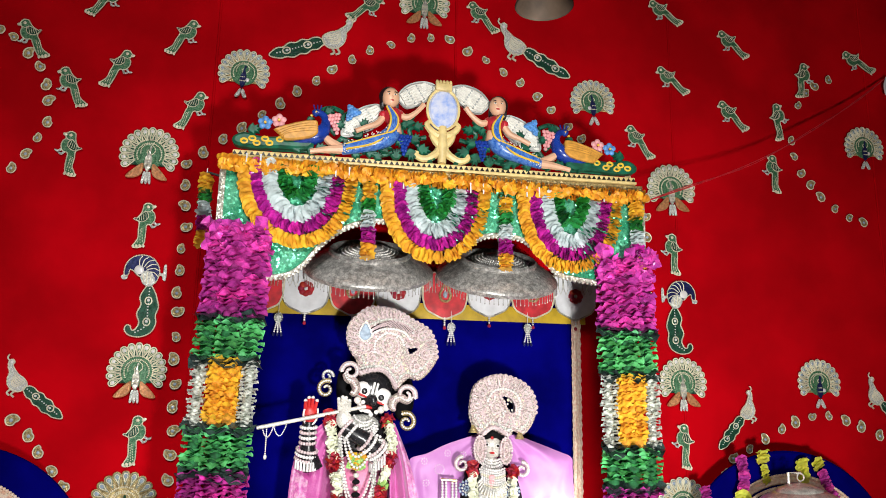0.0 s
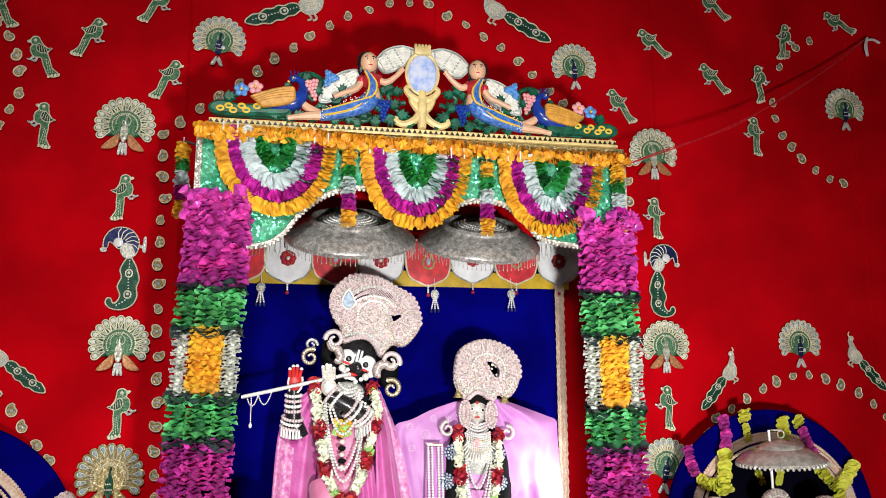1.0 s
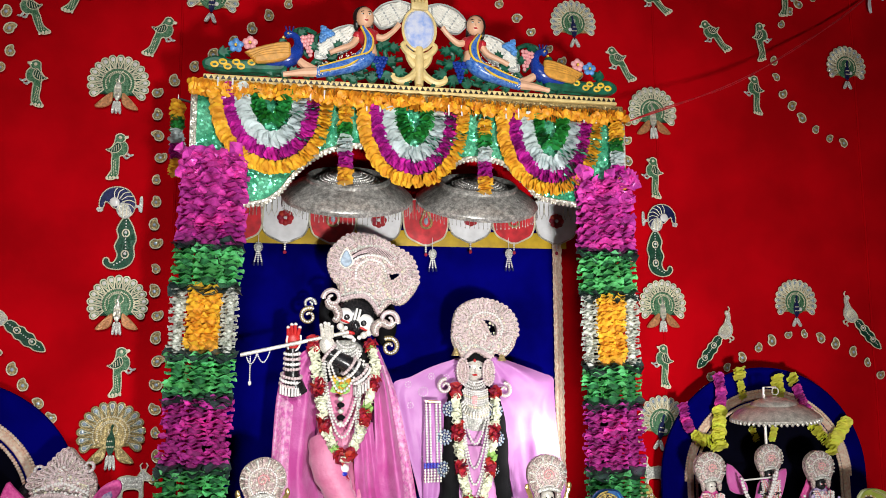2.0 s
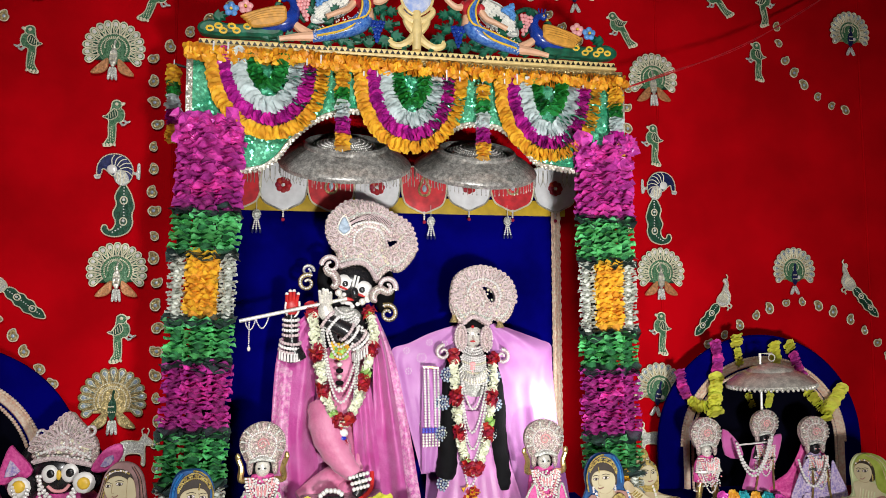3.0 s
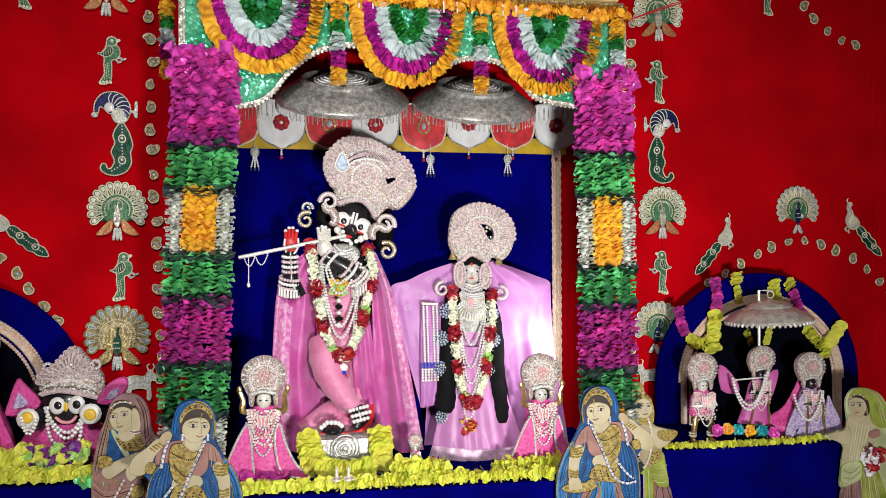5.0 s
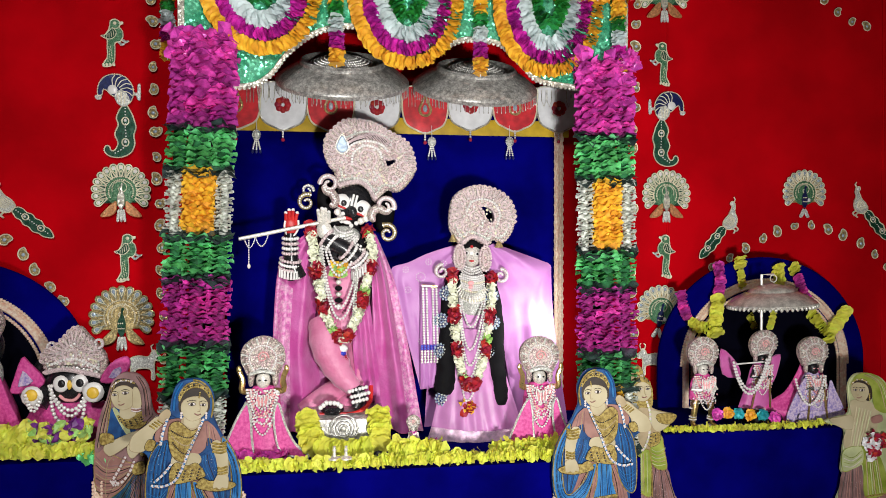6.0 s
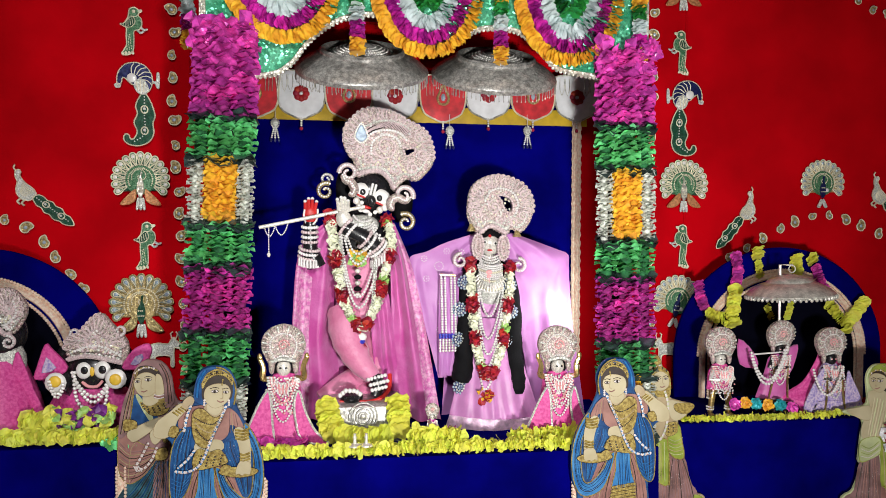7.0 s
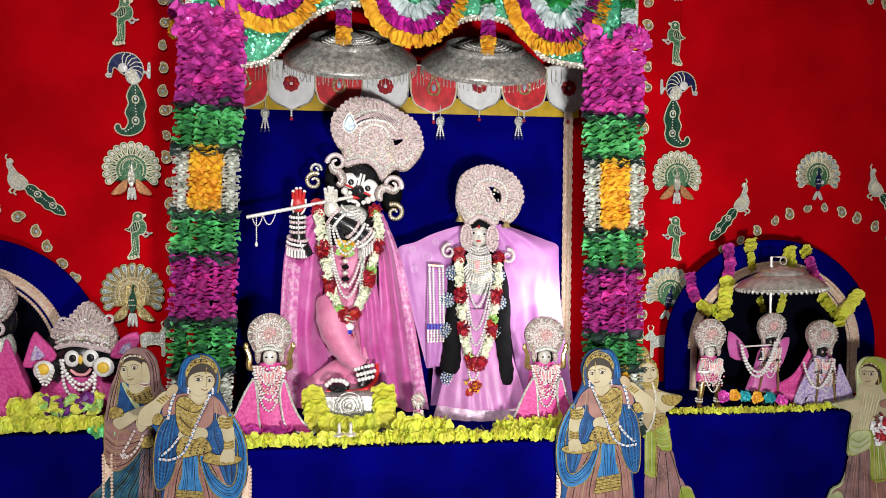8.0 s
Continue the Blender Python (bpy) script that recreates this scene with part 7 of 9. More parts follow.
    crown_pts = flat([(-0.105, 0.665), (-0.15, 0.74), (-0.178, 0.82), (-0.165, 0.91), (-0.10, 0.98), (0.0, 1.01), (0.10, 0.98), (0.165, 0.91), (0.178, 0.82), (0.15, 0.74), (0.105, 0.665), (0.06, 0.695), (0.0, 0.705), (-0.06, 0.695)], 4)
    g.plate([(x + (a + lean * c) * h, z + c * h) for a, c in crown_pts], 0.09 * h, C, Matrix.Translation((0, y - 0.01 * h, 0)), 0.035 * h)
    g.beads([f(a, -0.03, c) for a, c in crown_pts], 0.0095 * h, 0.018 * h, C, 6, 4)
    for i in range(0, len(crown_pts), 2):
        a, c = crown_pts[i]
        if c > 0.76:
            g.tube([f(a * 0.68, -0.062, 0.82 + (c - 0.82) * 0.68), f(a * 0.98, -0.052, 0.82 + (c - 0.82) * 0.98)], [0.005 * h, 0.012 * h], 7 if i % 4 else C, 5)
    g.beads([f(a * 0.62, -0.062, 0.82 + (c - 0.82) * 0.62) for a, c in crown_pts], 0.0085 * h, 0.018 * h, B, 6, 4)
    g.tube(spline([f(-0.10, -0.065, 0.70), f(0, -0.078, 0.725), f(0.10, -0.065, 0.70)], 5), 0.016 * h, 7, 6)
    g.beads(curl(x + lean * 0.85 * h, z + 0.84 * h, 0.05 * h, 1.5, y - 0.065 * h), 0.008 * h, 0.016 * h, 5, 6, 4)
    for w, low in ((0.07, 0.52), (0.085, 0.47), (0.10, 0.42), (0.11, 0.36), (0.12, 0.29), (0.13, 0.20)):
        g.beads(u_line(f(-w, -0.075, 0.57), f(0, -0.115, low), f(w, -0.075, 0.57)), 0.0105 * h, 0.024 * h, B if low not in (0.47, 0.36) else P, 6, 4)
    rngb = random.Random(int(x * 100))
    for k in range(170):
        a, c = rngb.uniform(-1, 1), rngb.uniform(0.26, 0.57)
        g.ball(f(a * (0.15 - 0.09 * abs(c - 0.35)), -0.078 - 0.02 * (1 - a * a), c), 0.010 * h, (P, B, 7)[k % 3], n=6, k=4)
    for k in range(7):
        g.tube([f(-0.05 + 0.0167 * k, -0.10, 0.53), f(-0.04 + 0.0133 * k, -0.112, 0.44)], 0.007 * h, P if k % 2 else B, 5)
    if arms:
        for s in (-1, 1):
            g.tube(spline([f(s * 0.10, -0.02, 0.55), f(s * 0.17, -0.05, 0.56), f(s * 0.165, -0.06, 0.65), f(s * 0.19, -0.06, 0.72)], 4), [0.026 * h] * 8 + [0.022 * h] * 5, face if dark else G, 8)
            g.ball(f(s * 0.195, -0.06, 0.74), (0.022 * h, 0.014 * h, 0.035 * h), face if dark else G, n=8, k=6)
    else:
        for s in (-1, 1):
            g.tube([f(s * 0.09, -0.02, 0.54), f(s * 0.14, -0.06, 0.42), f(s * 0.05, -0.10, 0.42)], 0.026 * h, face, 8)
    if flutes:
        g.tube([f(-0.42, -0.12, 0.60), f(0.02, -0.10, 0.62)], 0.011 * h, B, 6)
    for s in (-1, 1):
        g.ball(f(s * 0.05, -0.08, 0.015), (0.03 * h, 0.05 * h, 0.015 * h), S, n=8, k=5)
    return single("statuette", g, [SILVER_FACE, BLACK_STONE, ZARI, robe, PEARL, PAINT_PINK, BRASS, SILVER_SEQ], label, "statuette", "small crowned statues")


small_statue(-0.655, 0.05, 0.70, 0.52, HOT_PINK, "small silver statuette in a hot pink robe with a tall crown", panels=True)
small_statue(0.585, 0.02, 0.70, 0.50, HOT_PINK, "small silver statuette in a pink robe with a sunburst crown", panels=True)
small_statue(1.443, 0.12, 0.738, 0.43, HOT_PINK, "small dark-legged statuette in pink with a pale crown", arms=False, legs=True)
small_statue(1.755, 0.16, 0.80, 0.39, PINK_SILK, "small black flute-playing statuette in pink wings", arms=False, dark=True, flutes=True, lean=0.11)
small_statue(2.02, 0.10, 0.735, 0.425, PRINT_LILAC, "small statuette in a wide lilac printed robe", arms=False, dark=True)

# cloth wings and beads round the black statuette
def little_wing(name, pts, y, material, label):
    single(name, Geo().plate(flat(pts, 3), 0.012, 0, Matrix.Translation((0, y, 0)), 0.004), material, label, "cloth wing", "stiff pink cloth wings")


little_wing("cloth_wing", [(1.591, 1.099), (1.675, 1.025), (1.692, 0.953), (1.599, 0.969)], 0.20, PINK_SILK, "stiff pink cloth wing behind the statuette")
little_wing("cloth_wing", [(1.830, 1.022), (1.914, 1.064), (1.894, 0.963), (1.864, 0.914), (1.822, 0.950)], 0.20, PINK_SILK, "stiff pink cloth wing behind the statuette")
skirtlet = Geo().sheet(between([(2.013, 0.17, 1.024), (1.908, 0.15, 0.886), (1.779, 0.13, 0.805), (1.866, 0.13, 0.739)], [(2.108, 0.17, 1.022), (2.165, 0.15, 0.865), (2.241, 0.13, 0.745), (2.162, 0.13, 0.724)], 0.05, 0.012, 4, 0.3), 40, 20, 0, 0.004)
spread = thing("spread_skirt", "wide pink and lilac printed skirt of a statuette", "skirt")
part("cloth", skirtlet, HOT_PINK, spread)
for pts in ([(1.925, 0.915), (1.965, 0.965), (1.950, 0.860), (1.915, 0.760), (1.860, 0.770)], [(2.095, 0.945), (2.125, 0.900), (2.175, 0.790), (2.140, 0.745), (2.085, 0.760)], [(1.925, 0.795), (2.000, 0.805), (2.075, 0.795), (2.075, 0.750), (1.925, 0.755)]):
    part("printed_panel", Geo().plate(flat(pts, 4), 0.008, 0, Matrix.Translation((0, 0.065, 0)), 0.002), PRINT_LILAC, spread, "lilac flowered panel")
necklace([((1.588, 0.08, 1.048), (1.661, 0.05, 0.899), (1.781, 0.08, 1.086)), ((1.594, 0.08, 1.033), (1.666, 0.05, 0.921), (1.766, 0.08, 1.072))], 0.0075, "white pearl garlands on the black statuette")
necklace([((1.885, 0.03, 0.967), (1.948, 0.01, 0.845), (2.036, 0.03, 0.963))], 0.007, "white pearl string on the lilac statuette")
g = Geo().lathe([(0.10, 0.0), (0.11, 0.02), (0.10, 0.045), (0.08, 0.055), (0.078, 0.065), (0.002, 0.065)], 28, 0, Matrix.Translation((1.775, 0.16, 0.735)))
single("statuette_stand", g, BLACK_STONE, "round black stone stand under a statuette", "stand")


def fabric_rose(c, r, material):
    c = Vector(c)
    rngr = random.Random(int(abs(c.x * 1000)))
    g = Geo()
    for ring, (n, q) in enumerate(((6, 1.0), (5, 0.68), (3, 0.35))):
        for k in range(n):
            a = 2 * math.pi * k / n + ring * 0.5
            g.frill(c + Vector((0.5 * q * r * math.cos(a), -0.010 * ring, 0.5 * q * r * math.sin(a))), (math.cos(a) * 0.7, -1, math.sin(a) * 0.7), r * 0.55, rngr, 0, 8, 0.3)
    single("fabric_rose", g, material, "small bright fabric rose on the side altar", "fabric flower", "row of fabric roses")


TEAL = surface("teal_foil", (0.02, 0.36, 0.40), 0.35, 0.2, vary=0.3, island=0.2)
for c, m in (((1.479, 0.03, 0.809), E_MAGENTA), ((1.532, 0.03, 0.813), E_DEEP), ((1.582, 0.02, 0.811), TEAL), ((1.643, 0.02, 0.804), E_DEEP), ((1.708, 0.02, 0.802), TEAL), ((1.771, 0.02, 0.786), E_MAGENTA)):
    fabric_rose(c, 0.032, m)

# silver parasol on a stand over the side altar
SILVER_SMOOTH = surface("worn_silver", (0.62, 0.60, 0.54), 0.32, 0.4, vary=0.25, scale=30, bump=0.5, fine=110, lace=0.2, lace_scale=70)
ob = thing("standing_parasol", "tarnished silver parasol on a thin bent stand", "parasol")
m = Matrix.Translation((1.826, 0.14, 1.325)) @ Matrix.Diagonal((0.93, 0.93, 1.0, 1)) @ Matrix.Rotation(radians(-3), 4, "Y")
prof = [(0.222, 0.0), (0.224, 0.008), (0.212, 0.018), (0.18, 0.042), (0.14, 0.060), (0.118, 0.066), (0.11, 0.078), (0.07, 0.094), (0.02, 0.105), (0.002, 0.107)]
part("dome", Geo().lathe(prof, 56, 0, m).lathe([(a * 0.985, c - 0.006) for a, c in prof], 56, 0, m), SILVER_SMOOTH, ob)
g = Geo()
for k in range(52):
    a = 2 * math.pi * k / 52
    g.ball(m @ Vector((0.223 * math.cos(a), 0.223 * math.sin(a), -0.006)), (0.008, 0.008, 0.011), n=7, k=5)
part("scalloped_rim", g, SILVER_SMOOTH, ob)
part("pole", Geo().tube([(1.79, 0.17, 0.735), (1.79, 0.17, 1.475), (1.845, 0.15, 1.475)], 0.007, n=8), SILVER_FACE, ob)
part("ring", Geo().tube([(1.842 + 0.018 * math.cos(a), 0.15, 1.455 + 0.018 * math.sin(a)) for a in [2 * math.pi * k / 16 for k in range(16)]], 0.003, n=6, closed=True), SILVER_FACE, ob)

# garlands over the side altar
rngs = random.Random(31)


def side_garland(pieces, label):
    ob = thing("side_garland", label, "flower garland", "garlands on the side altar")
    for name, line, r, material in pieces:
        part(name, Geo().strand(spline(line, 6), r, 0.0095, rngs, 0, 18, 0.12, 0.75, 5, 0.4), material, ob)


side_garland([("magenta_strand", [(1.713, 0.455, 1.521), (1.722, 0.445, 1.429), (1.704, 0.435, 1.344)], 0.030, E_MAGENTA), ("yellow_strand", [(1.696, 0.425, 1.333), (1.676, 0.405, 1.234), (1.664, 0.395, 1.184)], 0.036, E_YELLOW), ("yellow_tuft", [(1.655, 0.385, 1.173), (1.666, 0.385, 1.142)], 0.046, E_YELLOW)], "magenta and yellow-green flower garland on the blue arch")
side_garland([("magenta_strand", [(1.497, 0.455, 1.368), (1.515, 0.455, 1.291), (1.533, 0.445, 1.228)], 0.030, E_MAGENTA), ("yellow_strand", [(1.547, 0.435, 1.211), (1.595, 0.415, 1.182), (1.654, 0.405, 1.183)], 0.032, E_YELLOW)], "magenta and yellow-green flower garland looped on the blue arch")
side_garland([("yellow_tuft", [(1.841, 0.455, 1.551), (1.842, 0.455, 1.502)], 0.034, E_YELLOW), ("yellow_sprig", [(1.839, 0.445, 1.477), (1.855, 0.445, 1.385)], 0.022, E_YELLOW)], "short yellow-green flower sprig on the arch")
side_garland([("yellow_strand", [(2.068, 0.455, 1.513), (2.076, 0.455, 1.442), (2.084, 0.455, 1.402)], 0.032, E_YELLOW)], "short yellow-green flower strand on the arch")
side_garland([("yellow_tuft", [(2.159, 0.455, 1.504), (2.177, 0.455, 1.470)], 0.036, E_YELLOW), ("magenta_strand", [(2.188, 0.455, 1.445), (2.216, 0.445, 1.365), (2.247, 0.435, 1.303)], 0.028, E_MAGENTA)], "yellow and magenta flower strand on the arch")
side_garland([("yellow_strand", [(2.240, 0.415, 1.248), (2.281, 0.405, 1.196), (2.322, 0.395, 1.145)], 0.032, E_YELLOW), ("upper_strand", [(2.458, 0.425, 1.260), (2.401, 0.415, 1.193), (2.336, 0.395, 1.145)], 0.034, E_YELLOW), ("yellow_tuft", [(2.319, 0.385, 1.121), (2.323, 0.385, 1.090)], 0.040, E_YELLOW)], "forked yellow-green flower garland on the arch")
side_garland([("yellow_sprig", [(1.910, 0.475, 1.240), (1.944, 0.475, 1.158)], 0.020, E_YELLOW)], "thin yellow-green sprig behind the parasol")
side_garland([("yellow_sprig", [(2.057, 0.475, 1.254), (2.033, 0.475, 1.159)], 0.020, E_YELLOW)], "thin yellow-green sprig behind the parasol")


def petal_border(line, r, label, heaps=0.4, material=None):
    ob = thing("petal_border", label, "flower garland", "yellow flower borders")
    g = Geo()
    for j, (p, d) in enumerate(spaced(line, 0.009)):
        if j and j % 12 == 0:
            part("petal_tuft", g, material or E_YELLOW, ob)
            g = Geo()
        for k in range(4):
            q = p + Vector((rngs.gauss(0, 0.007), rngs.gauss(0, r * heaps), abs(rngs.gauss(0, r * 0.30))))
            g.frill(q, d + Vector((rngs.gauss(0, 0.4), rngs.gauss(-0.5, 0.5), rngs.gauss(0.2, 0.4))), r * rngs.uniform(0.4, 0.8), rngs, 0, 12, 0.16, 4, 0.8)
    part("petal_tuft", g, material or E_YELLOW, ob)
    return ob


petal_border([(1.20, 0.01, 0.748), (1.32, 0.0, 0.75), (1.5, -0.01, 0.748), (1.75, -0.01, 0.75), (1.95, 0.0, 0.752), (2.12, 0.0, 0.765)], 0.022, "yellow-green petal garland edging the side platform")
petal_border([(-0.80, -0.17, 0.715), (-0.4, -0.18, 0.715), (-0.05, -0.18, 0.715), (0.3, -0.18, 0.715), (0.72, -0.18, 0.715)], 0.034, "yellow-green petal garland along the altar edge")
petal_border([(-0.10, -0.12, 0.745), (0.05, -0.12, 0.75), (0.12, -0.13, 0.74)], 0.045, "heaped yellow-green petals on the altar")
petal_border([(0.35, -0.10, 0.73), (0.5, -0.10, 0.735), (0.72, -0.10, 0.73)], 0.036, "yellow-green petals before the statuette")
petal_border([(-2.6, 0.03, 0.76), (-1.9, 0.02, 0.76), (-1.5, 0.02, 0.755), (-1.32, 0.02, 0.75)], 0.040, "yellow-green petal garland on the side platform")
petal_border([(-1.75, 0.10, 0.80), (-1.62, 0.09, 0.80)], 0.05, "heaped yellow petals on the side platform")
petal_border([(-1.40, 0.01, 0.73), (-1.25, 0.0, 0.72)], 0.035, "bright green petals at the side platform's edge", material=E_GREEN)

# pedestal with its flower wrap
ob = thing("pedestal", "silver-fronted pedestal under the cross-legged statue", "pedestal")
part("block", Geo().box((-0.50, 0.02, 0.69), (-0.12, 0.34, 0.855), bevel=0.012), SILVER, ob)
cx, cz = (-0.306, 0.811)
g = Geo()
for r in (0.018, 0.033, 0.048, 0.062):
    g.tube([(cx + r * math.cos(a), 0.012, cz + r * math.sin(a)) for a in [2 * math.pi * k / 30 for k in range(30)]], 0.0042, n=6, closed=True)
g.ball((cx, 0.014, cz), (0.016, 0.008, 0.016), n=10, k=6)
part("embossed_wheel", g, SILVER, ob)
wrap = thing("pedestal_garland", "thick yellow-green cloth flower garland round the pedestal", "flower garland")
part("near_tuft", Geo().strand(spline([(-0.468, 0.02, 0.872), (-0.457, 0, 0.801), (-0.425, -0.03, 0.746)], 6), 0.054, 0.0095, rngs, 0, 20, 0.12, 0.9, 6, 0.4), E_YELLOW, wrap)
part("far_tuft", Geo().strand(spline([(-0.154, 0.02, 0.881), (-0.148, 0, 0.816), (-0.145, -0.03, 0.748)], 6), 0.052, 0.0095, rngs, 0, 20, 0.12, 0.9, 6, 0.4), E_YELLOW, wrap)
part("front", Geo().strand(spline([(-0.413, -0.04, 0.761), (-0.315, -0.06, 0.738), (-0.191, -0.05, 0.748)], 6), 0.044, 0.0095, rngs, 0, 16, 0.14, 0.8, 4, 0.4), E_YELLOW, wrap)
for px, label in (((-0.346, 0.711), "small silver incense holder on the altar edge"), ((-0.298, 0.709), "small silver incense holder on the altar edge")):
    ob = thing("incense_holder", label, "incense holder", "incense holders")
    base = Matrix.Translation((px[0], -0.17, 0.735))
    part("foot", Geo().lathe([(0.03, 0.0), (0.028, 0.006), (0.008, 0.012), (0.006, 0.03)], 18, 0, base), SILVER_FACE, ob)
    part("stem", Geo().lathe([(0.005, 0.028), (0.009, 0.036), (0.005, 0.046), (0.007, 0.052), (0.001, 0.054)], 12, 0, base), SILVER_FACE, ob)
small_statue(0.0, -0.02, 0.70, 0.17, E_MAGENTA, "tiny silver statuette among magenta flowers", arms=False)
for x0, x1, y, z, label in ((-0.76, -0.56, -0.06, 0.71, "low heap of purple foil flowers under a statuette"), (0.03, 0.10, -0.03, 0.71, "small magenta foil flower heap"), (0.60, 0.76, -0.04, 0.71, "purple foil flowers beside a statuette")):
    g = Geo()
    for k in range(34):
        g.frill((rngs.uniform(x0, x1), y + rngs.uniform(-0.03, 0.03), z + rngs.uniform(-0.005, 0.03)), (rngs.gauss(0, 0.4), rngs.gauss(-0.4, 0.4), 1), 0.03, rngs, 0, 9, 0.3)
    single("flower_heap", g, E_MAGENTA, label, "flower heap", "foil flower heaps")
g = Geo()
for k in range(60):
    g.frill((rngs.uniform(-1.66, -1.40), 0.10 + rngs.uniform(-0.04, 0.03), 0.79 + rngs.uniform(0, 0.07)), (rngs.gauss(0, 0.5), -1, rngs.gauss(0.3, 0.5)), 0.026, rngs, k % 3, 9, 0.35)
single("mixed_bouquet", g, [PURPLE_PETALS, E_PALEGREEN, E_YELLOW], "small bouquet of purple, green and yellow flowers", "flowers")

# ---- the round-eyed wooden figure on the side altar, one plain mesh ----
g = Geo()
BK, W, R_, Y_, P_ = range(5)
g.ball((-1.531, 0.3, 0.993), (0.125, 0.10, 0.115), BK, n=20, k=12)
g.ball((-1.543, 0.34, 1.065), (0.17, 0.08, 0.07), BK, n=16, k=8)
for c, q in (((-1.544, 0.195, 1.011), 0.034), ((-1.465, 0.195, 1.012), 0.036)):
    g.ball(c, (q, 0.014, q * 1.12), W, n=16, k=8)
for c, q in (((-1.537, 0.182, 1.014), 0.016), ((-1.461, 0.182, 1.015), 0.017)):
    g.ball(c, (q, 0.007, q * 1.1), BK, n=12, k=6)
g.tube(spline([(-1.555, 0.21, 0.958), (-1.529, 0.205, 0.938), (-1.491, 0.205, 0.937), (-1.468, 0.21, 0.961)], 5), 0.007, R_, n=7)
g.ball((-1.507, 0.19, 1.006), (0.010, 0.008, 0.022), Y_, n=8, k=6)
g.tube([(-1.642, 0.28, 0.966), (-1.676, 0.24, 0.919)], [0.06, 0.075], BK, 12)
g.tube([(-1.433, 0.28, 0.982), (-1.404, 0.24, 0.968)], [0.05, 0.06], BK, 12)
for c in ((-1.646, 0.15, 0.968), (-1.394, 0.15, 0.979)):
    g.ball(c, (0.046, 0.014, 0.046), W, n=16, k=6)
for c in ((-1.643, 0.135, 0.976), (-1.392, 0.135, 0.979)):
    g.ball(c, (0.026, 0.010, 0.026), Y_, n=12, k=6)
g.ball((-1.540, 0.3, 0.783), (0.20, 0.12, 0.18), P_, n=20, k=10)
single("statue", g, [BLACK_STONE, WHITE_PAINT, PAINT_PINK, PAINT_YELLOW, HOT_PINK], "round black wooden figure with big white eyes in pink cloth", "statue", "statues on the altar")
crown([(-1.614, 1.066), (-1.621, 1.148), (-1.577, 1.173), (-1.533, 1.218), (-1.485, 1.259), (-1.444, 1.217), (-1.402, 1.170), (-1.371, 1.118), (-1.379, 1.040), (-1.457, 1.057), (-1.530, 1.074)], 0.24, 0.07, "broad pale embroidered crown with side plumes",
      [(*(-1.504, 1.139), 0.04, 1.5, 100, 1), (*(-1.432, 1.151), 0.03, 1.4, 30, -1), (*(-1.552, 1.122), 0.025, 1.3, 0, 1)], [[(-1.583, 1.098), (-1.492, 1.121), (-1.382, 1.073)]], [(-1.612, 1.061), (-1.525, 1.074), (-1.379, 1.040)])
for side, pts in ((0, [(-1.587, 1.176), (-1.583, 1.150), (-1.600, 1.130), (-1.604, 1.171)]), (1, [(-1.396, 1.186), (-1.358, 1.177), (-1.363, 1.141), (-1.387, 1.157)])):
    x, z = pts[0]
    ear_scroll(x, 0.22, z, 0.03, 160 if side else 20, 1 if side else -1, ZARI_LIGHT, "pale embroidered side plume of a crown")
for pts, label in (([(-1.714, 1.127), (-1.686, 1.106), (-1.620, 1.024), (-1.668, 0.979), (-1.758, 0.971), (-1.748, 1.031)], "pointed hot pink cloth sleeve with lilac print"), ([(-1.388, 1.018), (-1.341, 1.095), (-1.275, 1.124), (-1.260, 1.080), (-1.293, 1.029), (-1.342, 1.004)], "pointed hot pink cloth sleeve")):
    ob = thing("cloth_sleeve", label, "sleeve", "stiff pointed sleeves")
    y = 0.22
    part("cloth", Geo().plate(flat(pts, 3), 0.02, 0, Matrix.Translation((0, y, 0)), 0.006), HOT_PINK, ob)
    cx, cz = sum(p[0] for p in pts) / len(pts), sum(p[1] for p in pts) / len(pts)
    part("printed_patch", Geo().plate([(cx + (a - cx) * 0.45, cz + (b - cz) * 0.45 - 0.008) for a, b in pts], 0.008, 0, Matrix.Translation((0, y - 0.012, 0)), 0.002), PRINT_LILAC, ob)
necklace([((-1.583, 0.17, 1.007), (-1.490, 0.15, 0.878), (-1.422, 0.17, 1.003)), ((-1.577, 0.165, 0.995), (-1.487, 0.15, 0.903), (-1.427, 0.165, 0.994)), ((-1.570, 0.16, 1.009), (-1.563, 0.15, 0.910), (-1.535, 0.15, 0.859)), ((-1.433, 0.16, 0.955), (-1.440, 0.15, 0.869), (-1.464, 0.15, 0.837))], 0.0085, "thick white pearl strings on the black figure")
necklace([((-1.667, 0.13, 0.977), (-1.631, 0.12, 0.909), (-1.602, 0.13, 0.966)), ((-1.662, 0.13, 0.977), (-1.631, 0.12, 0.924), (-1.607, 0.13, 0.966))], 0.007, "white pearl loops on the figure's arm")

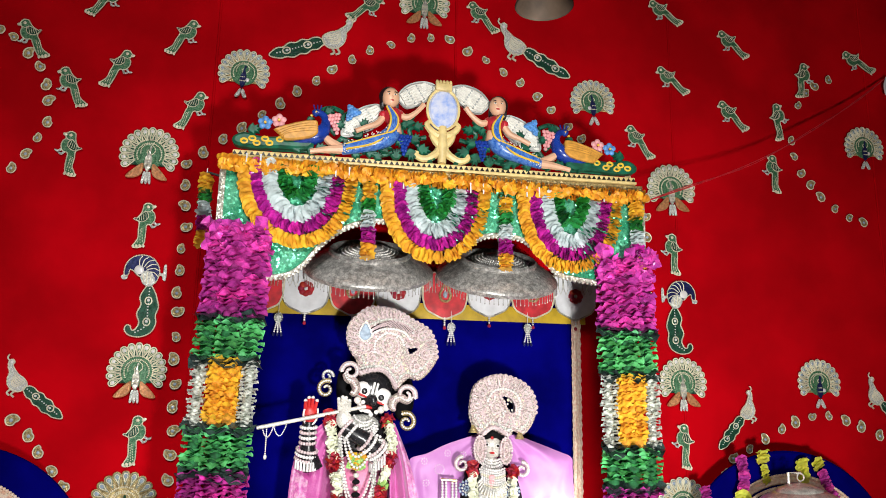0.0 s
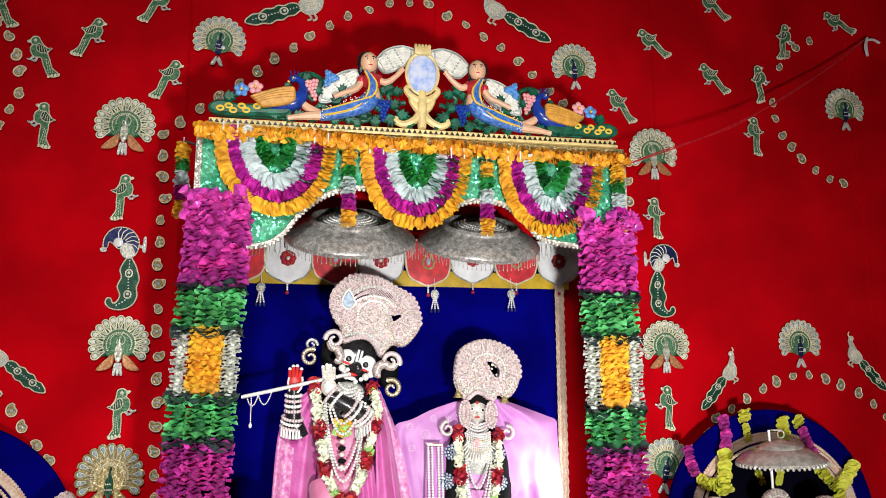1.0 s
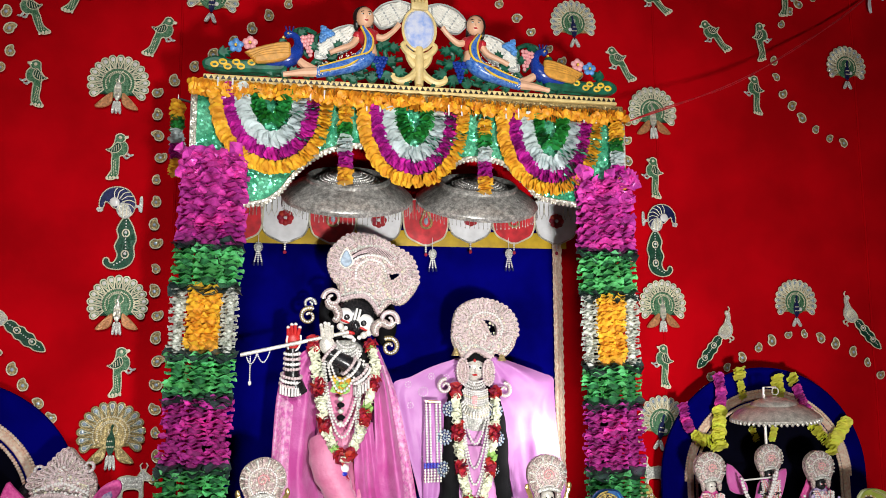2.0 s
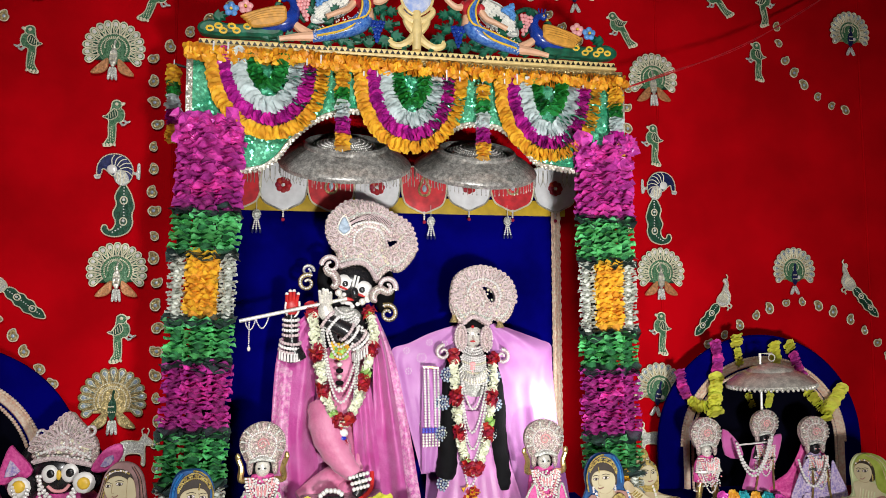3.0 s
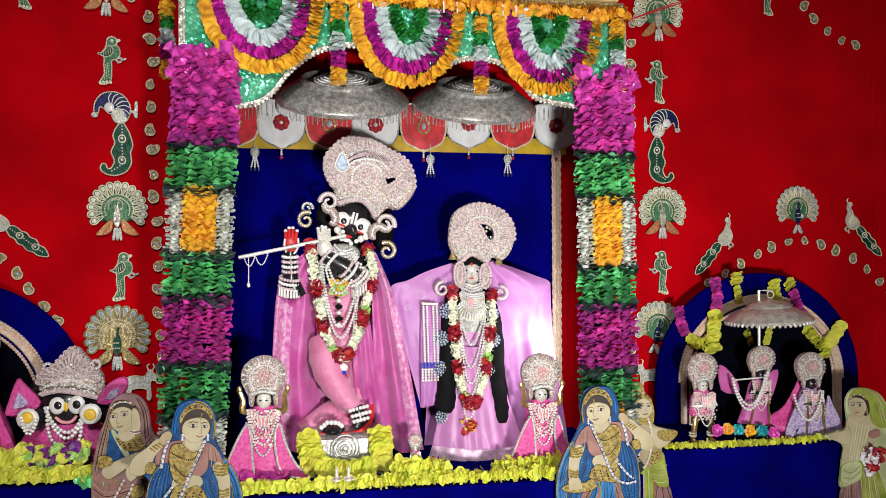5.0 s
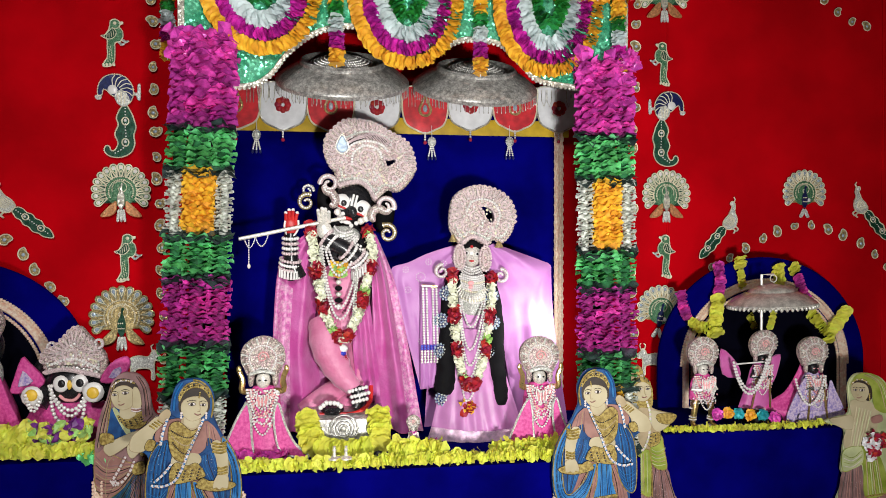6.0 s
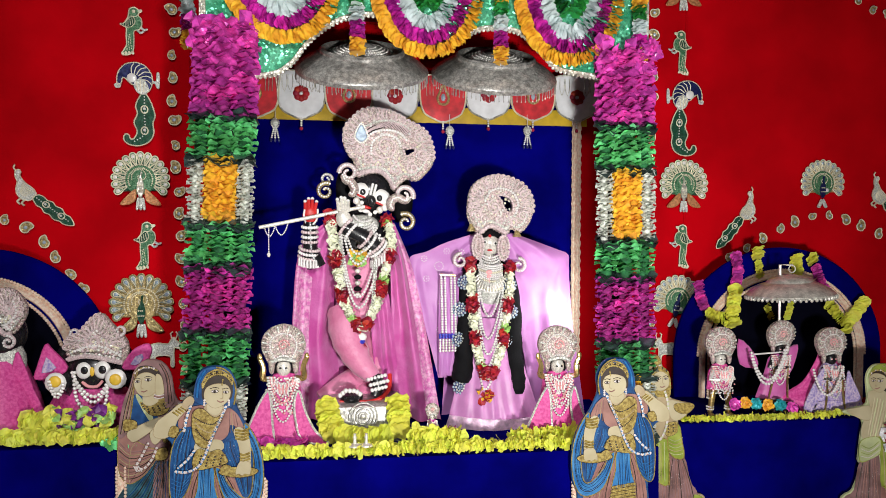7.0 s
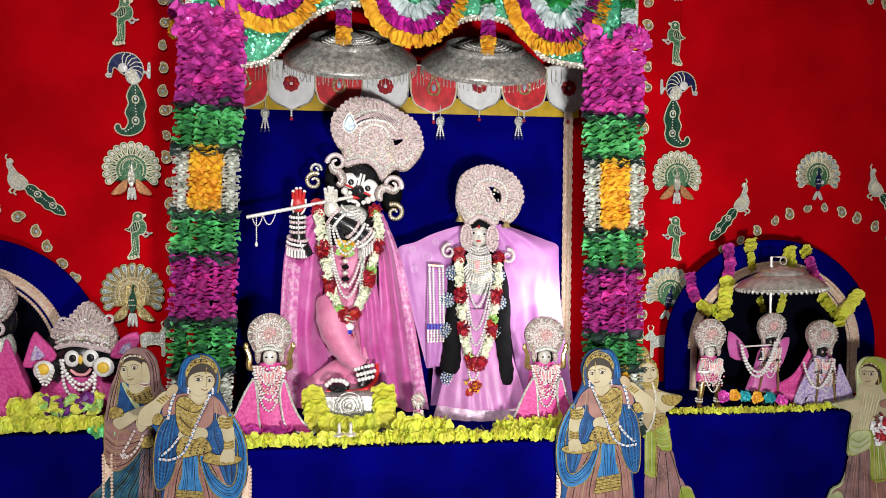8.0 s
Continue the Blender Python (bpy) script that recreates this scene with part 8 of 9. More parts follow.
# a second robed figure at the platform's far end
g = Geo()
g.ball((-1.909, 0.28, 1.147), (0.075, 0.07, 0.09), 0, n=16, k=10)
g.ball((-1.922, 0.31, 1.168), (0.10, 0.06, 0.11), 0, n=16, k=10)
g.ball((-1.901, 0.28, 1.044), (0.085, 0.06, 0.10), 1, n=16, k=10)
g.tube([(-1.938, 0.3, 1.041), (-1.931, 0.28, 0.891), (-1.924, 0.26, 0.742)], [0.10, 0.16, 0.20], 2, n=16)
single("statue", g, [BLACK_STONE, SILVER_SEQ, HOT_PINK], "black statue in a pointed hot pink robe", "statue", "statues on the altar")
little_wing("cloth_wing", [(-1.837, 1.092), (-1.809, 1.053), (-1.763, 0.925), (-1.722, 0.792), (-1.882, 0.797), (-1.869, 0.928)], 0.22, HOT_PINK, "stiff hot pink robe side falling to a point")
crown([(-1.904, 1.254), (-1.903, 1.355), (-1.861, 1.374), (-1.814, 1.329), (-1.801, 1.273), (-1.820, 1.222), (-1.854, 1.182), (-1.891, 1.203)], 0.24, 0.06, "round pale embroidered crown",
      [(*(-1.854, 1.288), 0.03, 1.5, 100, 1)], [[(-1.869, 1.221), (-1.826, 1.270), (-1.840, 1.333)]], [(-1.900, 1.203), (-1.877, 1.178), (-1.849, 1.182)])
x, z = (-1.860, 1.143)
ear_scroll(x, 0.2, z, 0.03, 90, -1, ZARI_LIGHT, "pale embroidered ear scroll")


# ---- painted cut-out boards of standing figures ----
B_SKIN = surface("painted_ivory", (0.40, 0.34, 0.205), 0.5, second=(0.48, 0.42, 0.27), scale=9)
B_ROSE = surface("painted_rose", (0.22, 0.10, 0.085), 0.5, second=(0.33, 0.17, 0.14), scale=16)
B_BLUE = surface("painted_blue", (0.003, 0.036, 0.13), 0.45, second=(0.010, 0.08, 0.24), scale=22)
B_GOLD = surface("painted_gold", (0.42, 0.32, 0.09), 0.45, second=(0.17, 0.11, 0.02), scale=90, bump=0.4)
B_MAUVE = surface("painted_mauve", (0.13, 0.07, 0.065), 0.55, second=(0.27, 0.15, 0.15), scale=14)
B_TEAL = surface("painted_teal", (0.010, 0.04, 0.06), 0.5, second=(0.03, 0.12, 0.17), scale=30)
B_LIME = surface("painted_lime", (0.18, 0.24, 0.02), 0.5, second=(0.33, 0.38, 0.07), scale=14)
DULL_BROWN = surface("dull_brown", (0.09, 0.06, 0.04), 0.7, 0.2, vary=0.3, scale=20)
B_SKY = surface("painted_sky", (0.012, 0.13, 0.36), 0.45, second=(0.05, 0.22, 0.46), scale=20)
B_PALE = surface("painted_pale_green", (0.42, 0.46, 0.24), 0.5, vary=0.2, scale=12)
B_DARK = surface("painted_brown", (0.03, 0.02, 0.015), 0.5)
B_WHITE = surface("painted_white", (0.58, 0.52, 0.50), 0.5, vary=0.2, scale=40)


SKIN, ROSE, BLUE, GOLD, DARK, WHITE, SKY, LIME, PALE, MAUVE, TEAL_P, SHADE = range(12)
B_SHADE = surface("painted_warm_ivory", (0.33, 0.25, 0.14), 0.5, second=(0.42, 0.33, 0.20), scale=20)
BOARD_PAINTS = [B_SKIN, B_ROSE, B_BLUE, B_GOLD, B_DARK, B_WHITE, B_SKY, B_LIME, B_PALE, B_MAUVE, B_TEAL, B_SHADE]


class Board:
    """A flat board cut to an outline and painted in layers; its grid runs right and down from a corner at ox, oz."""

    def __init__(self, ox, oz, unit, y, mirror=None, narrow=1.0):
        self.g, self.y, self.up = Geo(), y, 0.0
        self.at = lambda u, v: (ox + unit * narrow * ((mirror - u) if mirror is not None else u), max(0.012, oz - unit * v))
        self.unit = unit

    def base(self, pts, mi):
        self.g.plate([self.at(u, v) for u, v in flat(pts, 4)], 0.014, mi, Matrix.Translation((0, self.y, 0)), 0.003)

    def lay(self, pts, mi, edge=None, thick=2.4, per=4):
        self.up += 0.0009
        line = [self.at(u, v) for u, v in flat(pts, per)]
        self.g.plate(line, 0.002, mi, Matrix.Translation((0, self.y - 0.0078 - self.up, 0)), 0.0006)
        if edge is not None:
            self.g.tube(rim_line(line, self.y - 0.0086 - self.up), thick * self.unit, edge, 4, closed=True)

    def stroke(self, pts, mi, thick=2.0):
        line = spline([(u, v, 0) for u, v in pts], 5)
        self.g.tube([(self.at(p.x, p.y)[0], self.y - 0.0086 - self.up, self.at(p.x, p.y)[1]) for p in line], thick * self.unit, mi, 4)

    def folds(self, a, b, n, tones, thick=2.0):
        for q in range(1, n):
            t = q / n
            self.stroke([(p[0] + (e[0] - p[0]) * t, p[1] + (e[1] - p[1]) * t) for p, e in zip(a, b)], tones[q % len(tones)], thick)

    def dots(self, pts, mi, r=4.0, step=9.0, second=None):
        for n, (p, d) in enumerate(spaced(spline([(u, v, 0) for u, v in pts], 5), step)):
            x, z = self.at(p.x, p.y)
            self.g.ball((x, self.y - 0.0090 - self.up, z), (r * self.unit, 0.0018, r * self.unit), second if second is not None and n % 3 == 1 else mi, n=6, k=4)

    def specks(self, u0, v0, u1, v1, count, mi, r, seed):
        rngb = random.Random(seed)
        for k in range(count):
            x, z = self.at(rngb.uniform(u0, u1), rngb.uniform(v0, v1))
            self.g.ball((x, self.y - 0.0086 - self.up, z), (r * self.unit, 0.0012, r * self.unit), mi, n=5, k=4)

    def face(self, eyes, brow, nose, mouth):
        for u, v, w in eyes:
            w *= 1.15
            self.lay([(u - w, v + 1), (u - w * 0.3, v - w * 0.45), (u + w, v - 1), (u, v + w * 0.45)], WHITE, DARK, 1.2, 3)
            self.dots([(u, v), (u + 0.5, v)], DARK, w * 0.42, 9)
            self.stroke([(u - w * 1.2, v - brow + 3), (u, v - brow - 2), (u + w * 1.2, v - brow + 4)], DARK, 1.5)
        self.stroke(nose, SHADE, 1.6)
        self.stroke(mouth, ROSE, 2.6)

    def done(self, label):
        return single("painted_cutout", self.g, BOARD_PAINTS, label, "cutout board", "painted cut-out figures")


def blue_board(ox, oz, unit, y, label, mirror=None, narrow=1.0):
    """A figure in a blue shawl, one arm down with a tray, the other raised behind the head."""
    b = Board(ox, oz, unit, y, mirror, narrow)
    b.base([(260, 48), (330, 58), (362, 110), (372, 190), (402, 215), (440, 228), (490, 268), (545, 320), (554, 380), (500, 398), (476, 440), (492, 560), (486, 680), (455, 715), (470, 900), (486, 1400), (50, 1400), (72, 900), (78, 760), (52, 690), (44, 590), (55, 480), (92, 388), (140, 318), (168, 258), (180, 215), (172, 150), (188, 98), (218, 62)], BLUE)
    # skirt
    b.lay([(230, 530), (370, 530), (420, 640), (446, 760), (468, 1000), (478, 1395), (58, 1395), (80, 1000), (102, 800), (160, 640)], ROSE)
    b.folds([(235, 545), (160, 660), (104, 800), (82, 1000), (62, 1390)], [(366, 545), (418, 650), (444, 770), (466, 1000), (474, 1390)], 20, (SHADE, ROSE, DARK, ROSE, MAUVE), 2.6)
    # shawl behind, hanging in loops at both sides
    b.lay([(150, 392), (232, 420), (244, 470), (204, 540), (150, 684), (112, 690), (98, 560), (112, 450)], BLUE)
    b.folds([(152, 400), (114, 460), (102, 560), (114, 680)], [(230, 425), (238, 470), (202, 540), (150, 678)], 9, (SKY, BLUE, DARK, SKY), 1.8)
    b.specks(120, 430, 220, 600, 26, WHITE, 1.6, 3)
    b.lay([(368, 336), (436, 366), (474, 440), (488, 560), (482, 684), (452, 706), (410, 660), (380, 560)], BLUE, GOLD, 3.0)
    b.folds([(374, 345), (384, 460), (392, 560), (420, 650), (452, 698)], [(432, 372), (470, 450), (482, 560), (478, 680), (456, 700)], 10, (SKY, BLUE, SKY, DARK), 2.0)
    for k in range(5):
        b.stroke([(392 + 6 * k, 575 + 22 * k), (430 + 3 * k, 612 + 18 * k), (478, 590 + 20 * k)], SKY, 2.0)
    b.specks(385, 380, 470, 560, 24, WHITE, 1.6, 4)
    b.lay([(130, 332), (72, 430), (46, 560), (56, 680), (92, 758), (150, 766), (212, 728), (252, 640), (272, 548), (242, 560), (210, 630), (150, 692), (112, 690), (95, 600), (96, 480), (132, 392)], SKY, GOLD, 3.0)
    b.folds([(128, 342), (76, 436), (52, 560), (62, 676), (96, 750), (150, 758), (208, 722), (248, 640), (266, 556)], [(134, 388), (100, 480), (92, 560), (98, 640), (112, 684), (150, 696), (208, 634), (236, 580), (246, 562)], 8, (BLUE, SKY, DARK, BLUE, SKY), 2.2)
    # front panel with stepped gold border
    b.lay([(284, 540), (346, 540), (358, 640), (376, 742), (262, 742), (276, 640)], SKY, GOLD, 2.4)
    b.folds([(288, 545), (280, 640), (270, 738)], [(342, 545), (352, 640), (368, 738)], 9, (BLUE, SKY, DARK, BLUE), 2.0)
    for k in range(5):
        b.lay([(262 - 3 * k, 722 + 17 * k), (318, 714 + 17 * k), (376, 708 + 17 * k), (380, 722 + 17 * k), (318, 730 + 17 * k), (260 - 3 * k, 738 + 17 * k)], GOLD, DARK, 1.0)
    # bodice, midriff, belt
    b.lay([(190, 262), (230, 240), (330, 235), (400, 250), (440, 300), (436, 345), (372, 340), (332, 420), (250, 412), (212, 382), (200, 335), (152, 356), (140, 342), (164, 290)], ROSE)
    b.folds([(168, 290), (150, 345)], [(215, 262), (215, 380)], 5, (SHADE, MAUVE, ROSE), 2.0)
    b.lay([(246, 408), (350, 408), (362, 456), (242, 458)], SKIN)
    b.lay([(214, 502), (250, 452), (300, 462), (350, 446), (378, 500), (370, 542), (330, 548), (226, 524)], GOLD, DARK, 1.0)
    for k in range(4):
        b.dots([(228 + 4 * k, 480 + 14 * k), (300, 488 + 14 * k), (366, 472 + 16 * k)], GOLD, 5.0, 11, DARK)
    # arm with bracelets, hand, tray
    b.lay([(152, 346), (186, 366), (164, 430), (154, 500), (162, 532), (112, 542), (104, 470), (112, 400)], SKIN)
    for v in (352, 366, 380, 394, 470, 484, 498):
        b.stroke([(112 - (v > 440) * 4, v + 4), (140, v + 14), (178 - (v > 440) * 22, v + 6)], GOLD, 6.0)
    b.lay([(68, 562), (110, 544), (200, 540), (250, 552), (246, 574), (170, 592), (100, 586)], GOLD, DARK, 1.4)
    b.lay([(196, 540), (222, 526), (246, 540), (244, 556), (205, 556)], GOLD)
    b.lay([(108, 520), (150, 510), (172, 548), (174, 576), (160, 572), (146, 582), (132, 574), (110, 578), (104, 548)], SKIN, SHADE, 1.0)
    # raised arm
    b.lay([(392, 240), (430, 222), (482, 264), (542, 312), (554, 374), (504, 388), (464, 356), (446, 306), (418, 272)], SKIN, SHADE, 1.4)
    for k in range(4):
        b.stroke([(404 + 12 * k, 256 + 8 * k), (430 + 12 * k, 238 + 8 * k)], GOLD, 5.0)
    b.lay([(436, 342), (470, 330), (488, 372), (456, 384)], GOLD, DARK, 1.0)
    b.lay([(366, 204), (386, 188), (414, 206), (424, 238), (400, 252), (378, 236)], SHADE)
    # veil, hair, neck, face
    b.lay([(250, 52), (322, 60), (356, 110), (370, 190), (352, 222), (300, 240), (220, 250), (188, 236), (173, 160), (190, 100)], BLUE)
    b.folds([(300, 62), (334, 120), (344, 200)], [(326, 66), (356, 120), (364, 190)], 5, (SKY, BLUE, SKY), 2.2)
    b.lay([(240, 72), (290, 80), (326, 130), (330, 196), (300, 216), (206, 214), (186, 160), (200, 104)], DARK)
    b.lay([(236, 226), (302, 220), (322, 262), (280, 292), (232, 276)], SHADE)
    b.lay([(240, 222), (296, 216), (308, 256), (272, 282), (242, 266)], SKIN)
    b.lay([(199, 160), (218, 136), (262, 130), (306, 146), (320, 180), (310, 218), (276, 246), (242, 240), (212, 216), (198, 186)], SKIN, SHADE, 1.2)
    b.face([(219, 171, 12), (270, 166, 15)], 17, [(236, 150), (232, 196), (244, 202)], [(228, 214), (242, 219), (258, 211)])
    for off in (0, 11, 22):
        b.dots([(188, 132 - off), (214, 96 - off * 0.6), (256, 84 - off), (302, 104 - off), (328, 150 - off)], GOLD, 5.2, 9, DARK if off == 11 else None)
    b.stroke([(180, 232), (172, 160), (190, 98), (224, 62), (262, 50)], GOLD, 4.0)
    b.dots([(232, 112), (236, 138)], GOLD, 4.0, 8)
    for u, v in ((204, 212), (318, 208)):
        b.dots([(u, v), (u + 1, v + 26)], WHITE, 6.0, 11)
    # necklaces and a long garland
    b.lay([(226, 272), (272, 292), (330, 246), (374, 272), (372, 376), (342, 430), (300, 432), (264, 356)], GOLD, DARK, 1.0)
    for k in range(7):
        b.dots([(230 + 5 * k, 276 + 10 * k), (272 + 4 * k, 306 + 18 * k), (322, 296 + 19 * k), (370 - 2 * k, 272 + 14 * k)], (GOLD, DARK, GOLD, SHADE)[k % 4], 4.0, 9)
    for pts in ([(218, 242), (244, 300), (284, 390), (318, 478), (352, 530), (404, 552), (452, 546)], [(382, 236), (400, 290), (412, 356)], [(366, 450), (396, 490), (440, 530)]):
        b.dots(pts, WHITE, 6.5, 8, SKY)
        b.dots([(u + 5, v + 3) for u, v in pts], WHITE, 5.0, 13, ROSE)
    return b.done(label)


def brown_board():
    """A figure in a long brown veil who leans her cheek on one hand."""
    b = Board(-1.409, 1.132, 0.000813, -0.03, None, 0.95)
    b.base([(262, 44), (330, 58), (376, 118), (396, 222), (420, 268), (455, 262), (458, 300), (452, 900), (452, 1395), (-90, 1395), (-62, 950), (0, 838), (92, 750), (120, 690), (98, 560), (104, 430), (128, 270), (162, 180), (190, 98), (222, 60)], MAUVE)
    b.lay([(150, 690), (300, 556), (380, 556), (430, 800), (450, 1390), (-84, 1390), (-56, 950), (4, 842), (92, 762)], TEAL_P)
    b.folds([(290, 575), (160, 720), (40, 860), (-60, 1385)], [(380, 575), (400, 760), (430, 900), (440, 1385)], 18, (DARK, TEAL_P, BLUE, TEAL_P), 3.0)
    b.specks(60, 740, 400, 1000, 90, SKY, 2.0, 7)
    b.lay([(300, 562), (384, 560), (396, 800), (420, 1390), (240, 1390), (276, 830)], MAUVE)
    b.folds([(306, 570), (285, 830), (250, 1385)], [(380, 570), (392, 800), (412, 1385)], 9, (ROSE, DARK, MAUVE), 2.4)
    b.lay([(150, 420), (250, 496), (304, 520), (292, 580), (232, 652), (162, 690), (116, 652), (99, 560), (105, 430), (130, 300), (165, 250)], ROSE, GOLD, 2.0)
    b.folds([(150, 440), (110, 480), (106, 560), (122, 640), (160, 680)], [(296, 520), (290, 560), (270, 600), (220, 650), (166, 684)], 3, (MAUVE, SHADE), 2.4)
    for k in range(9):
        b.stroke([(108, 470 + 22 * k), (160, 520 + 18 * k), (230, 520 + 15 * k), (296, 520 + 5 * k)], (MAUVE, SHADE, DARK)[k % 3], 2.6)
    b.lay([(170, 252), (222, 228), (300, 330), (312, 362), (212, 402), (168, 362)], BLUE)
    b.lay([(198, 240), (216, 232), (286, 346), (262, 358)], PALE)
    b.lay([(218, 262), (270, 282), (332, 242), (374, 270), (366, 310), (330, 334), (268, 330)], GOLD, DARK, 1.0)
    for k in range(3):
        b.dots([(222 + 6 * k, 268 + 12 * k), (280, 296 + 12 * k), (366 - 6 * k, 266 + 16 * k)], GOLD, 5.0, 10, DARK)
    # veil
    b.lay([(250, 46), (330, 60), (374, 120), (394, 230), (398, 268), (352, 296), (342, 160), (304, 92), (214, 96), (192, 160), (176, 290), (152, 420), (104, 440), (130, 270), (165, 180), (192, 96)], MAUVE)
    b.folds([(316, 66), (352, 140), (362, 280)], [(334, 66), (372, 130), (392, 262)], 5, (ROSE, DARK, MAUVE), 2.4)
    b.folds([(196, 100), (170, 190), (136, 300), (110, 430)], [(210, 98), (190, 180), (168, 300), (148, 416)], 6, (ROSE, DARK, SHADE), 2.2)
    b.stroke([(214, 96), (192, 160), (176, 290), (152, 420)], GOLD, 3.4)
    b.lay([(210, 84), (270, 76), (318, 104), (336, 160), (320, 200), (196, 190), (188, 150)], DARK)
    b.lay([(240, 216), (296, 210), (316, 258), (276, 284), (236, 268)], SKIN)
    b.lay([(190, 160), (214, 122), (260, 110), (304, 134), (316, 180), (292, 220), (252, 236), (216, 222), (196, 192)], SKIN, SHADE, 1.4)
    b.face([(208, 156, 12), (264, 148, 15)], 16, [(232, 140), (226, 186), (238, 192)], [(228, 206), (242, 210), (258, 202)])
    b.lay([(304, 128), (322, 122), (338, 150), (346, 212), (326, 232), (302, 214)], SKIN, SHADE, 1.2)
    for k in range(3):
        b.stroke([(294, 226 + 7 * k), (320, 232 + 7 * k), (346, 226 + 7 * k)], (WHITE, ROSE, WHITE)[k], 3.0)
    b.dots([(192, 120), (216, 94), (260, 82), (310, 100)], GOLD, 5.0, 9, WHITE)
    b.dots([(200, 108), (240, 86), (300, 88)], WHITE, 4.0, 8)
    # arms with armlets
    b.lay([(152, 426), (182, 398), (320, 344), (342, 366), (204, 462), (166, 456)], SKIN, SHADE, 1.4)
    b.lay([(138, 352), (198, 358), (206, 392), (184, 402), (138, 408)], GOLD, DARK, 1.0)
    b.lay([(274, 450), (288, 402), (420, 284), (455, 262), (457, 300), (402, 372), (350, 436), (300, 484)], SKIN, SHADE, 1.4)
    for k in range(5):
        b.stroke([(364 + 11 * k, 318 - 9 * k), (392 + 9 * k, 366 - 12 * k)], GOLD if k % 2 == 0 else DARK, 5.0)
    b.lay([(330, 432), (366, 410), (392, 446), (350, 478)], GOLD, DARK, 1.0)
    b.lay([(300, 520), (356, 500), (362, 556), (306, 566)], GOLD, DARK, 1.0)
    b.dots([(262, 478), (230, 540), (200, 596), (240, 606), (282, 560), (310, 496)], WHITE, 7.0, 8, ROSE)
    for k in range(3):
        b.stroke([(186 + 12 * k, 592), (204 + 12 * k, 622)], WHITE, 4.0)
    return b.done("flat painted cut-out figure in a brown veil and teal skirt")


def lime_board():
    b = Board(0.591, 1.105, 0.000882, -0.03, None, 1.027)
    b.base([(495, 38), (520, 60), (536, 100), (566, 140), (576, 190), (574, 262), (640, 290), (704, 306), (694, 340), (622, 392), (612, 420), (642, 500), (656, 590), (684, 680), (724, 780), (786, 842), (800, 1240), (464, 1240), (462, 420), (462, 110), (474, 70)], SHADE)
    b.lay([(560, 560), (656, 588), (692, 720), (742, 820), (794, 1236), (466, 1236), (468, 700)], MAUVE)
    b.folds([(566, 580), (490, 760), (472, 1230)], [(650, 590), (730, 820), (788, 1230)], 14, (ROSE, DARK, MAUVE, ROSE), 2.6)
    b.specks(480, 600, 660, 900, 240, ROSE, 2.2, 5)
    b.specks(480, 600, 660, 900, 100, WHITE, 1.6, 6)
    b.lay([(720, 790), (786, 842), (792, 1000), (700, 960), (700, 850)], LIME)
    b.lay([(486, 500), (562, 490), (572, 560), (570, 730), (500, 700), (472, 640)], LIME, GOLD, 2.4)
    b.folds([(490, 510), (490, 690)], [(556, 500), (562, 715)], 7, (PALE, SHADE, LIME), 2.6)
    b.lay([(566, 470), (622, 412), (642, 500), (654, 588), (604, 590), (570, 548)], LIME, GOLD, 2.4)
    for k in range(5):
        b.stroke([(572, 486 + 18 * k), (606, 500 + 18 * k), (646, 480 + 22 * k)], (PALE, SHADE)[k % 2], 2.4)
    b.lay([(470, 250), (560, 262), (618, 390), (600, 440), (560, 470), (480, 480)], SHADE)
    b.lay([(556, 282), (640, 292), (702, 310), (690, 338), (620, 388), (578, 372)], SKIN, SHADE, 1.2)
    b.lay([(600, 300), (690, 300), (704, 322), (664, 356), (606, 340)], GOLD, DARK, 1.0)
    b.lay([(550, 410), (610, 396), (612, 452), (556, 470)], GOLD, DARK, 1.0)
    for k in range(3):
        b.dots([(556, 418 + 16 * k), (608, 404 + 18 * k)], GOLD, 4.4, 9, DARK)
    b.lay([(478, 110), (520, 96), (562, 138), (576, 190), (570, 262), (530, 262), (470, 250), (470, 150)], GOLD)
    b.lay([(476, 150), (516, 126), (556, 148), (564, 196), (534, 226), (496, 222), (476, 190)], SKIN, SHADE, 1.2)
    b.face([(506, 164, 11), (546, 164, 9)], 13, [(530, 150), (530, 188), (538, 192)], [(516, 206), (528, 209), (542, 203)])
    b.lay([(478, 52), (496, 40), (514, 58), (518, 84), (476, 88)], GOLD, DARK, 1.0)
    b.dots([(474, 132), (500, 108), (540, 112), (562, 142)], GOLD, 5.4, 9, DARK)
    b.dots([(472, 116), (500, 94), (534, 100)], WHITE, 4.0, 9, GOLD)
    b.dots([(542, 232), (560, 300), (556, 390), (544, 440), (520, 484), (476, 490)], WHITE, 6.5, 8, PALE)
    b.stroke([(570, 600), (572, 730)], GOLD, 4.0)
    return b.done("flat painted cut-out figure in lime green over a glittering rose skirt")


